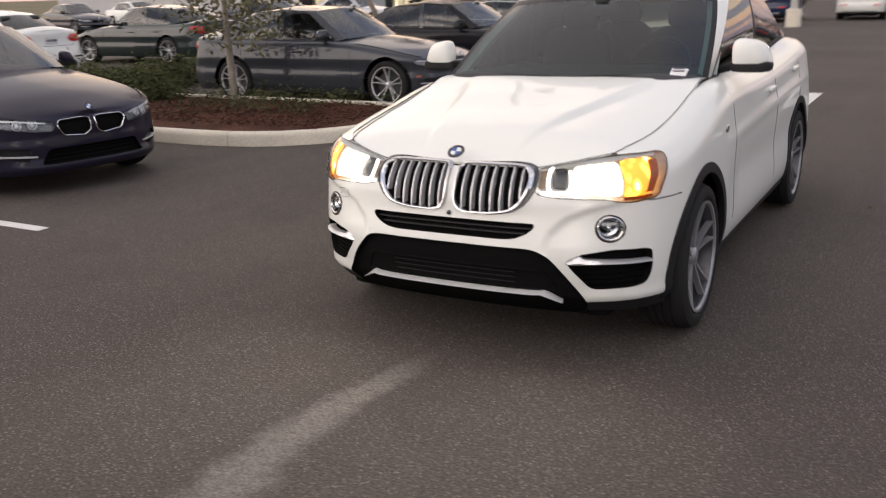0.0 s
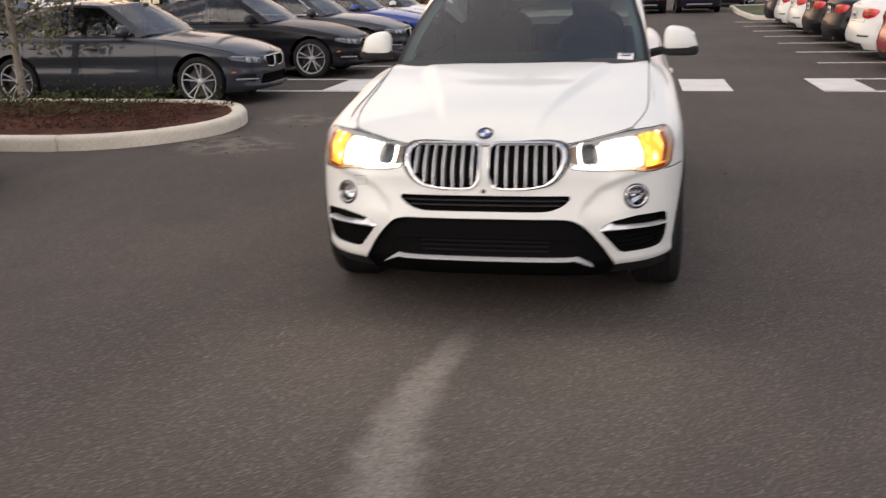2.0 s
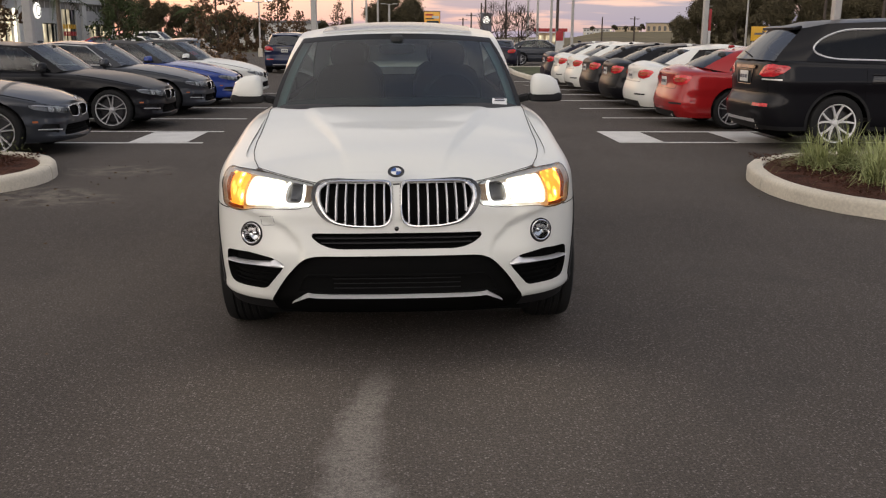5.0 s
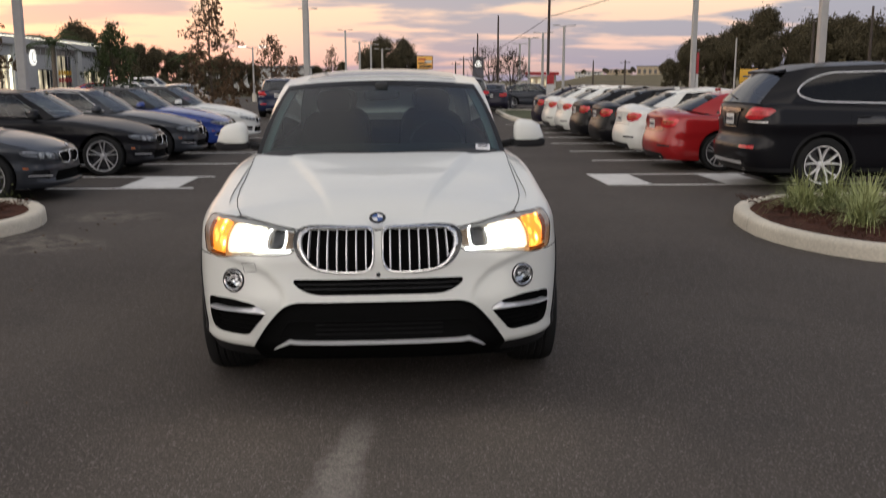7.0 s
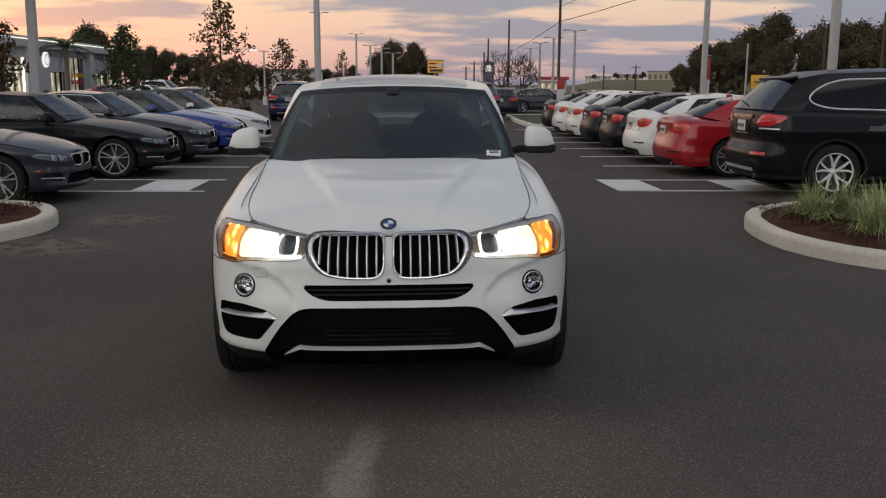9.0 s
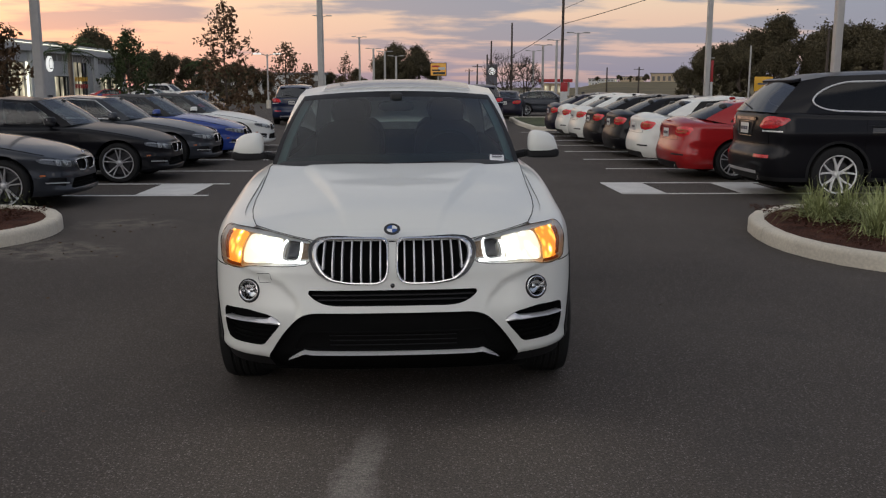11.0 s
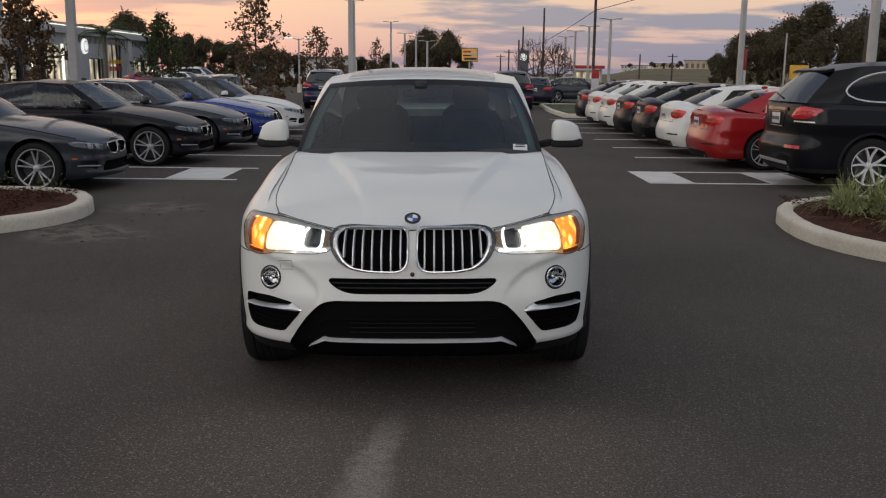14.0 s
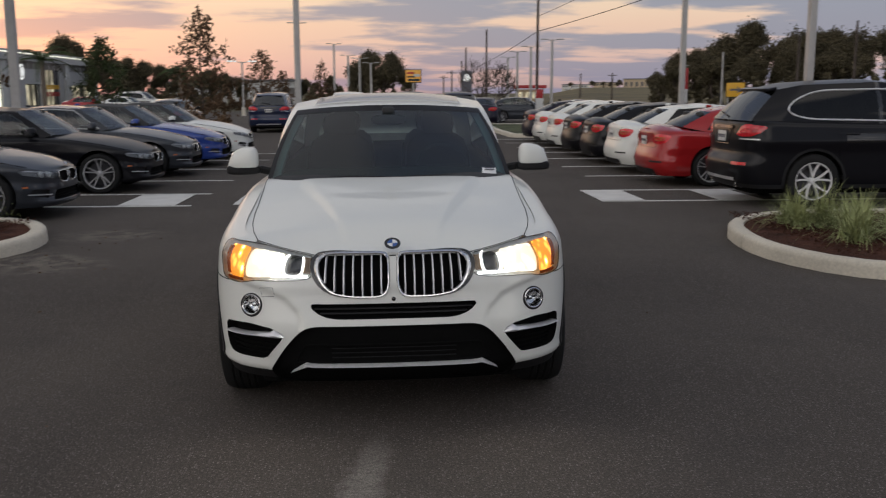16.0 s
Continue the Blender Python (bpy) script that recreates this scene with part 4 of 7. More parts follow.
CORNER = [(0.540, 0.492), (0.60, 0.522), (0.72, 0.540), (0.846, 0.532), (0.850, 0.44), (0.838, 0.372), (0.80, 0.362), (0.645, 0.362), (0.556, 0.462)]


def hood_dome(x, y):
    """Two creases that run in from the screen's corners and fade out over the grille."""
    xc = np.interp(y, [0.15, 0.28, 0.45, 0.62, 0.80, 1.0, 1.2, 1.4], [0.20, 0.23, 0.27, 0.315, 0.365, 0.425, 0.49, 0.57])
    a = np.clip((xc - np.abs(x)) / np.interp(y, [0.4, 0.8, 1.1, 1.45], [0.040, 0.045, 0.075, 0.15]) + 0.5, 0, 1)
    fade = np.clip((y - 0.20) / 0.50, 0, 1) * np.clip((1.66 - y) / 0.3, 0, 1)
    base = np.clip((y - 1.20) / 0.26, 0, 1)
    rise = np.maximum(a * a * (3 - 2 * a), base * base * (3 - 2 * base))
    return 0.023 * (rise - 0.4 * np.clip((1.40 - y) / 0.4, 0, 1)) * fade * np.clip((0.82 - np.abs(x)) / 0.06, 0, 1)


def twin(corners, r, m=4):
    """A rounded outline with the same count of points for any set of as many corners."""
    q = np.array(rounded(corners, r))
    nxt = np.roll(q, -1, 0)
    return np.concatenate([[a + (b - a) * k / m for k in range(m)] for a, b in zip(q, nxt)])


def build_suv_coupe():
    sp = SUV_COUPE
    car = thing("white_car", "pearl white sport utility car, headlamps lit, standing in the aisle", "car")
    sh = Shell(sp)
    oc = lambda pts, r=0.02, step=0.008: sh.front_outline(rounded(pts, r), step)
    holes, both = [], {}
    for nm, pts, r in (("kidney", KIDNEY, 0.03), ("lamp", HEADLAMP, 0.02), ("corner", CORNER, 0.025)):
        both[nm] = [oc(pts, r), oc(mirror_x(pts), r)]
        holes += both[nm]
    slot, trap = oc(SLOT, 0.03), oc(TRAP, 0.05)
    fog = []
    for sg in (1, -1):
        a = np.linspace(0, 2 * math.pi, 40, endpoint=False)
        fog.append(np.stack([sg * sh.sx(0.713 + 0.052 * np.cos(a)), 0.628 + 0.054 * np.sin(a)], 1))
    holes += [slot, trap] + fog
    arches = [sh.arch(y, 0.355, 0.405, sg) for y in (sp["fo"], sp["fo"] + sp["wb"]) for sg in (1, -1)]
    bm = bmesh.new()
    sh.skin(bm, holes + arches, 0.013, 44, 0.30, hood_dome)
    part("body", outward(bm, (0, 2.3, 0.6)), [M["white"], M["cladding"]], car)
    # wheel arch mouldings
    for y in (sp["fo"], sp["fo"] + sp["wb"]):
        for sg in (1, -1):
            bm = bmesh.new()
            a = np.linspace(radians(-12), radians(192), 50)
            ln = lambda r: np.stack([sg * sh.sy(y + r * np.cos(a)), np.maximum(0.355 + r * np.sin(a), 0.2)], 1)
            sh.strip(bm, ln(0.40), ln(0.448), 0.006, thick=0.03)
            part("arch_moulding", bm, M["cladding"], car)
    bm = bmesh.new()
    box(bm, (1.36, sp["L"] - 0.5, 0.55), (0, sp["L"] / 2, 0.47), bevel=0.05)
    part("underbody", bm, M["void"], car)
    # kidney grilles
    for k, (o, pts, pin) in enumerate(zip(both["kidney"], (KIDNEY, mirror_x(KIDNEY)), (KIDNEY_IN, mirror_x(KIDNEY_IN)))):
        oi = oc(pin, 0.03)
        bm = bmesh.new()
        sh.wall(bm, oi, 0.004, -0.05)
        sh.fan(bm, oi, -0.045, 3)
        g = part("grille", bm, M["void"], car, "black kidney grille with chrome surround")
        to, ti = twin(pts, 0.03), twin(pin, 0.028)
        flat = lambda q: np.stack([sh.sx(q[:, 0]), q[:, 1]], 1)
        rows = []
        for w, off in ((0.0, -0.004), (0.12, 0.010), (0.45, 0.018), (0.8, 0.017), (1.0, 0.008), (1.0, -0.03)):
            q = flat(to + (ti - to) * w)
            rows.append(list(sh.P(q[:, 0], q[:, 1], off)))
        bm = bmesh.new()
        grid_mesh(bm, rows, close=True)
        part("grille_surround", bm, M["chrome"], g)
        wide = -0.75 * np.clip((np.abs(to[:, :1]) - 0.12) / 0.24, 0, 1)
        rows = []
        for w, off in ((wide, 0.0012), (wide * 0.8, 0.005), (np.zeros_like(wide), 0.004)):
            q = flat(to + (ti - to) * w)
            rows.append(list(sh.P(q[:, 0], q[:, 1], off)))
        bm = bmesh.new()
        grid_mesh(bm, rows, close=True)
        part("grille_collar", bm, M["gloss"], g)
        poly = rounded(pin, 0.03)
        sg = 1 if k == 0 else -1
        for x in np.linspace(0.058, 0.335, 7):
            bm = bmesh.new()
            slats(sh, bm, poly, [sg * x], 0.002, 0.0065, 0.032)
            if bm.faces:
                part("grille_bar", bm, M["satin"], g)
            else:
                bm.free()
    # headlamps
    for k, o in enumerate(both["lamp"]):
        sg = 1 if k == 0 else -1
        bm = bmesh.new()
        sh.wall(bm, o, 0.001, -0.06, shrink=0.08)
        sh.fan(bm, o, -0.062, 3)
        lamp = part("headlamp", bm, M["lamp_grey"], car, "lit headlamp with amber indicator at its outer end")
        bm = bmesh.new()
        sh.rim(bm, o, 0.000, 0.0018)
        part("lamp_seal", bm, M["gloss"], lamp)
        bm = bmesh.new()
        sh.fan(bm, o, 0.003, 5, bulge=0.01)
        part("lamp_lens", outward(bm, (0, 2, 0.7)), M["lens"], lamp)
        put = lambda pts, r=0.012: sh.front_outline(rounded(pts if sg > 0 else mirror_x(pts), r), 0.01)
        bm = bmesh.new()
        sh.fan(bm, put([(0.770, 0.895), (0.80, 0.903), (0.872, 0.906), (0.868, 0.83), (0.852, 0.762), (0.80, 0.748), (0.766, 0.756), (0.776, 0.82)]), -0.016, 3)
        part("indicator", bm, M["amber"], lamp, "lit amber indicator")
        bm = bmesh.new()
        up = np.array([(0.42, 0.862), (0.50, 0.876), (0.588, 0.890), (0.70, 0.906), (0.80, 0.917), (0.886, 0.919)])
        dn = np.array([(0.42, 0.858), (0.50, 0.869), (0.588, 0.880), (0.70, 0.893), (0.80, 0.906), (0.878, 0.909)])
        q = np.linspace(0, 5, 26)
        edge = lambda e: np.stack([sh.sx(sg * np.interp(q, range(6), e[:, 0])), np.interp(q, range(6), e[:, 1])], 1)
        sh.strip(bm, edge(dn), edge(up), -0.008, thick=0.02)
        part("lamp_brow", bm, M["trim_bright"], lamp, "bright reflector along the lamp's upper edge")
        bm = bmesh.new()
        xs = np.linspace(0.765, 0.855, 14)
        sh.strip(bm, np.stack([sh.sx(sg * xs), np.full(14, 0.740)], 1), np.stack([sh.sx(sg * xs), np.full(14, 0.756)], 1), -0.012)
        part("side_marker", bm, M["amber_off"], lamp, "unlit amber side marker")
        bm = bmesh.new()
        zs = np.linspace(0.768, 0.897, 10)
        xo = np.interp(zs, [0.766, 0.83, 0.896], [0.856, 0.873, 0.880])
        sh.strip(bm, np.stack([sh.sx(sg * (xo - 0.020)), zs], 1), np.stack([sh.sx(sg * xo), zs], 1), -0.012)
        part("outer_reflector", bm, M["amber_off"], lamp, "unlit amber strip at the lamp's outer edge")
        bm = bmesh.new()
        sh.fan(bm, put([(0.570, 0.874), (0.66, 0.884), (0.768, 0.894), (0.775, 0.82), (0.766, 0.756), (0.69, 0.762), (0.580, 0.768)], 0.02), -0.03, 3)
        part("lamp_bowl", bm, M["lamp"], lamp, "bright lit reflector bowl")
        a = np.linspace(0, 2 * math.pi, 30, endpoint=False)
        s0 = float(sh.sx(sg * 0.508))
        ro = np.stack([s0 + 0.054 * np.sign(np.cos(a)) * np.abs(np.cos(a)) ** 0.6, 0.824 + 0.050 * np.sign(np.sin(a)) * np.abs(np.sin(a)) ** 0.6], 1)
        bm = bmesh.new()
        sh.rim(bm, np.roll(ro, -10, 0)[:24], -0.016, 0.0062, closed=False, n=6)
        part("light_ring", bm, M["ring"], lamp)
        bm = bmesh.new()
        sh.fan(bm, np.array([s0, 0.824]) + (ro - np.array([s0, 0.824])) * 0.88, -0.026, 3, bulge=0.018)
        part("projector", bm, M["gloss"], lamp, "dark projector lens")
        bm = bmesh.new()
        xs = np.linspace(0.425, 0.62, 12)
        sh.strip(bm, np.array([sh.sx(sg * xs), np.full(12, 0.769)]).T, np.array([sh.sx(sg * xs), np.full(12, 0.780)]).T, -0.012)
        part("light_strip", bm, M["ring"], lamp)
        bm = bmesh.new()
        sh.fan(bm, put([(0.412, 0.856), (0.455, 0.864), (0.46, 0.79), (0.412, 0.786)]), -0.02, 2)
        part("inner_reflector", bm, M["bronze"], lamp)
    # fog lamps
    for sg, o in zip((1, -1), fog):
        c = o.mean(0)
        bm = bmesh.new()
        sh.wall(bm, o, 0.001, -0.012)
        sh.wall(bm, c + (o - c) * 0.98, -0.010, -0.03, shrink=0.3)
        sh.fan(bm, c + (o - c) * 0.72, -0.034, 3, bulge=-0.012)
        f = part("fog_lamp", bm, M["chrome"], car, "round fog lamp in a chrome ring")
        bm = bmesh.new()
        sh.rim(bm, o, 0.0, 0.005, n=8)
        part("fog_bezel", bm, M["plastic"], f)
        bm = bmesh.new()
        sh.rim(bm, c + (o - c) * 0.88, 0.000, 0.006, n=8)
        part("fog_ring", bm, M["chrome"], f)
        bm = bmesh.new()
        sh.fan(bm, c + (o - c) * 0.84, -0.004, 3, bulge=0.008)
        part("fog_lens", outward(bm, (0, 2, 0.6)), M["lens"], f)
        bm = bmesh.new()
        sh.fan(bm, c + (o - c) * 0.26, -0.020, 2, bulge=0.01)
        sh.strip(bm, [(c[0] - 0.036, c[1] + 0.010), (c[0] + 0.036, c[1] + 0.010)], [(c[0] - 0.036, c[1] + 0.022), (c[0] + 0.036, c[1] + 0.022)], -0.013)
        part("fog_bulb", bm, M["chrome"], f)
        bm = bmesh.new()
        sh.strip(bm, [(c[0] - 0.03, c[1] - 0.004), (c[0] + 0.03, c[1] - 0.004)], [(c[0] - 0.03, c[1] + 0.008), (c[0] + 0.03, c[1] + 0.008)], -0.016)
        part("fog_shade", bm, M["plastic"], f)
    # intakes
    bm = bmesh.new()
    sh.wall(bm, slot, 0.001, -0.05)
    sh.fan(bm, slot, -0.05, 3)
    sl = part("upper_intake", bm, M["void"], car, "black slot intake under the grille")
    for z in (0.598, 0.620):
        bm = bmesh.new()
        bars(sh, bm, rounded(SLOT, 0.03), (z,), -0.02, 0.006)
        part("intake_bar", bm, M["plastic"], sl)
    bm = bmesh.new()
    sh.wall(bm, trap, 0.001, -0.03)
    sh.fan(bm, trap, -0.028, 8)
    tr = part("lower_intake", bm, M["void"], car, "wide black lower bumper panel")
    inner = [(-0.44, 0.44), (0.44, 0.44), (0.50, 0.345), (-0.50, 0.345)]
    io = oc(inner, 0.02)
    bm = bmesh.new()
    sh.rim(bm, io, -0.026, 0.006)
    sh.fan(bm, io, -0.026, 3)
    part("intake_mesh", bm, M["void"], tr)
    for z in (0.372, 0.397, 0.422):
        bm = bmesh.new()
        bars(sh, bm, [(-0.31, 0.44), (0.31, 0.44), (0.31, 0.345), (-0.31, 0.345)], [z], -0.022, 0.004, 0.012)
        part("intake_bar", bm, M["plastic"], tr)
    bm = bmesh.new()
    x = np.linspace(-0.524, 0.524, 80)
    up = np.interp(np.abs(x), [0, 0.40, 0.445, 0.524], [0.335, 0.337, 0.345, 0.298])
    dn = np.interp(np.abs(x), [0, 0.40, 0.43, 0.524], [0.326, 0.328, 0.332, 0.292])
    grid_mesh(bm, [list(sh.P(sh.sx(x), z, off)) for z, off in ((dn, -0.03), (dn, 0.024), (dn * 0.8 + up * 0.2, 0.027), (up, -0.004), (up, -0.03))])
    part("skid_trim", bm, M["trim_bright"], car, "slim satin silver trim along the lower bumper")
    for k, o in enumerate(both["corner"]):
        sg = 1 if k == 0 else -1
        bm = bmesh.new()
        sh.wall(bm, o, 0.001, -0.05)
        sh.fan(bm, o, -0.048, 4)
        ci = part("corner_intake", bm, M["void"], car)
        for z in (0.385, 0.41, 0.435):
            bm = bmesh.new()
            bars(sh, bm, rounded(CORNER if sg > 0 else mirror_x(CORNER), 0.02), (z,), -0.03, 0.008)
            part("intake_bar", bm, M["void"], ci)
        bm = bmesh.new()
        xx = np.linspace(0.541, 0.850, 30)
        upz = np.interp(xx, [0.541, 0.575, 0.598, 0.612, 0.70, 0.85], [0.488, 0.507, 0.514, 0.499, 0.491, 0.479])
        dnz = np.interp(xx, [0.541, 0.56, 0.61, 0.70, 0.85], [0.479, 0.476, 0.477, 0.477, 0.469])
        grid_mesh(bm, [list(sh.P(sh.sx(sg * xx), z, off)) for z, off in ((dnz, -0.03), (dnz, 0.004), (dnz * 0.75 + upz * 0.25, 0.009), (upz, -0.006), (upz, -0.035))])
        part("corner_blade", bm, M["satin"], ci, "satin silver blade across the corner intake")
    # joints
    for sg in (1, -1):
        bm = bmesh.new()
        way = []
        for y in np.linspace(0.30, 1.45, 56):
            e = sh.P(sh.sy(y), float(sh.zsh(y)))
            x = min(float(np.interp(e[1], [0.33, 0.45, 0.62, 0.8, 1.45], [0.676, 0.710, 0.740, 0.753, 0.757])), float(e[0]) - 0.005)
            way.append((sg * x, float(e[1]), float(sh.hood_z(x, y, float(e[0]))) + float(hood_dome(x, e[1])) + 0.0022))
        way.insert(0, tuple(sh.P(sh.sx(sg * 0.786), 0.930, 0.0008)))
        tube(bm, way, 0.0018, 5)
        part("hood_joint", bm, M["void"], car)
        bm = bmesh.new()
        xs = np.linspace(0.385, 0.785, 24)
        tube(bm, sh.P(sh.sx(sg * xs), np.interp(xs, [0.372, 0.402, 0.588, 0.70, 0.80, 0.87], [0.868, 0.872, 0.902, 0.918, 0.929, 0.931]), 0.0), 0.0018, 4)
        part("lamp_joint", bm, M["void"], car)
        bm = bmesh.new()
        ys = np.linspace(0.30, 0.50, 8)
        tube(bm, sh.P(sg * sh.sy(ys), np.full(8, 0.735), 0.0005), 0.0025, 4)
        part("bumper_joint", bm, M["void"], car)
    bm = bmesh.new()
    sh.rim(bm, oc(mirror_x([(0.600, 0.722), (0.672, 0.716), (0.660, 0.672), (0.590, 0.678)]), 0.006), 0.0, 0.0011, n=4)
    part("washer_cover_joint", bm, M["plastic"], car)
    bm = bmesh.new()
    xs = np.linspace(-0.016, 0.016, 4)
    tube(bm, sh.P(sh.sx(xs), np.full(4, 0.866), 0.0), 0.003, 4)
    part("hood_edge_joint", bm, M["void"], car)
    # paper tag behind the screen, wipers, roof glass
    bm = bmesh.new()
    box(bm, (0.088, 0.004, 0.065), (0.625, 1.475, 1.160), Matrix.Rotation(radians(-58), 4, "X") @ Matrix.Rotation(radians(4), 4, "Y"), bevel=0.001)
    tag = part("paper_tag", bm, M["paper"], car, "white paper tag behind the windscreen")
    for k in range(2):
        bm = bmesh.new()
        box(bm, (0.06, 0.0035, 0.007), (0.625, 1.470 + 0.012 * k, 1.168 + 0.012 * k), Matrix.Rotation(radians(-58), 4, "X"))
        part("tag_print", bm, M["bar"], tag)
    for x0, x1 in ((-0.55, 0.02), (0.0, 0.60)):
        bm = bmesh.new()
        tube(bm, [(x0 + (x1 - x0) * t, 1.36 + 0.12 * (x0 + (x1 - x0) * t) ** 2 / 0.36, 1.135 + 0.008 * math.sin(t * 3)) for t in np.linspace(0, 1, 10)], 0.009, 6)
        part("wiper", bm, M["plastic"], car)
    panel_lines(sh, (1.48, 2.70, 3.62), 0.40, car)
    for sg in (1, -1):
        bm = bmesh.new()
        superell(bm, sh.P(sg * sh.sy(1.30), 0.90, 0.004), (0.006, 0.035, 0.02), 0.7, 12, 8)
        part("side_badge", bm, M["chrome"], car, "small chrome badge on the wing")
    # sensors, badge, sticker, wipers
    bm = bmesh.new()
    superell(bm, sh.P(0, 0.668, 0.003), (0.011, 0.008, 0.011), 1.0, 12, 8)
    part("sensor", bm, M["gloss"], car)
    tilt = Matrix.Rotation(radians(34), 4, "X")
    emblem(car, (0, 0.146, 0.924), 0.037, tilt)
    add_mirrors(car, sp, M["white"], 1.198, 1.72, 0.847, 1.05)
    add_cabin(car, sh, M["white"], None)
    add_wheels(car, sp)
    car.matrix_world = pose(-0.008, 0.012, 0, 0, -0.55, 0) @ Matrix.Diagonal((1.004, 1.0, 1.0, 1.0))
    return car, sh


white_car, white_shell = build_suv_coupe()

SEDAN = dict(L=4.66, W=0.925, wb=2.81, fo=0.83, R=0.335, tw=0.225, rim="double", zb=0.19, cowl=1.72, deck=3.95, n=2.75, d=0.82, yc=0.87, rd=0.52, rn=3.0,
    shoulder=[(0.0, 0.64), (0.06, 0.65), (0.2, 0.69), (0.4, 0.74), (0.8, 0.817), (1.3, 0.892), (1.5, 0.915), (1.8, 0.935), (2.5, 0.945), (3.6, 0.965), (4.3, 0.99), (4.66, 0.985)],
    top=[(0.0, 0.66), (0.1, 0.71), (0.3, 0.788), (0.7, 0.884), (1.2, 0.962), (1.5, 0.992), (3.6, 1.05), (4.2, 1.072), (4.55, 1.066), (4.66, 1.015)],
    side=[(0.15, 0.07), (0.28, 0.015), (0.40, 0.0), (0.56, 0.013), (0.69, 0.006), (0.73, 0.013), (0.88, 0.037), (1.02, 0.07)],
    front=[(0.15, 0.06), (0.22, -0.02), (0.32, 0.0), (0.42, 0.0), (0.50, 0.01), (0.58, 0.012), (0.66, 0.035), (0.75, 0.06)],
    rear=[(0.15, 0.10), (0.3, 0.0), (0.58, 0.0), (0.66, 0.03), (0.95, 0.06), (1.05, 0.05)], roll=0.10, rh=0.09, glass="tint",
    cabin=dict(B=[(0, 1.42, 0.980), (0.72, 1.62, 0.958), ("side", 1.76, 0), ("side", 2.72, 0), ("side", 2.80, 0), ("side", 3.72, 0), (0.62, 4.10, 1.042), (0, 4.20, 1.066)],
               R=[(0, 2.06, 1.385), (0.565, 2.24, 1.358), (0.61, 2.36, 1.36), (0.62, 2.76, 1.385), (0.62, 2.82, 1.385), (0.58, 3.36, 1.345), (0.50, 3.50, 1.33), (0, 3.56, 1.35)],
               bulge=0.03, roof=0.045, v=(1, 11)))
WAGON = dict(L=4.89, W=0.98, wb=2.95, fo=0.88, R=0.39, tw=0.26, rim="star", zb=0.28, cowl=1.65, deck=4.75, n=2.8, d=0.85, yc=0.9, rd=0.55, rn=3.2,
    shoulder=[(0.0, 0.93), (0.1, 0.95), (0.3, 1.0), (0.8, 1.09), (1.4, 1.17), (2.5, 1.20), (4.0, 1.235), (4.6, 1.25), (4.89, 1.24)],
    top=[(0.0, 0.94), (0.1, 0.99), (0.3, 1.06), (0.9, 1.17), (1.4, 1.22), (1.7, 1.24), (4.2, 1.27), (4.89, 1.25)],
    side=[(0.2, 0.06), (0.4, 0.012), (0.6, 0.012), (0.8, 0.016), (0.97, 0.0), (1.03, 0.012), (1.12, 0.03), (1.25, 0.06)],
    front=[(0.2, 0.08), (0.4, 0.0), (0.6, 0.0), (0.9, 0.06)],
    rear=[(0.2, 0.16), (0.38, 0.02), (0.45, 0.0), (0.68, 0.0), (0.73, 0.035), (1.0, 0.05), (1.25, 0.08)], roll=0.07, rh=0.08, glass="dark_tint",
    cabin=dict(B=[(0, 1.42, 1.235), (0.79, 1.6, 1.205), ("side", 1.75, 0), ("side", 2.8, 0), ("side", 2.86, 0), ("side", 4.30, 0), (0.76, 4.72, 1.245), (0, 4.82, 1.255)],
               R=[(0, 2.2, 1.79), (0.62, 2.3, 1.76), (0.67, 2.4, 1.765), (0.70, 2.84, 1.80), (0.70, 2.90, 1.80), (0.665, 3.96, 1.757), (0.60, 4.28, 1.695), (0, 4.36, 1.718)],
               bulge=0.025, roof=0.055, v=(1, 10), chrome=True, quarter=True, nv=24, cols=(14, 3, 14, 2, 28, 5, 10), trim=0.014))


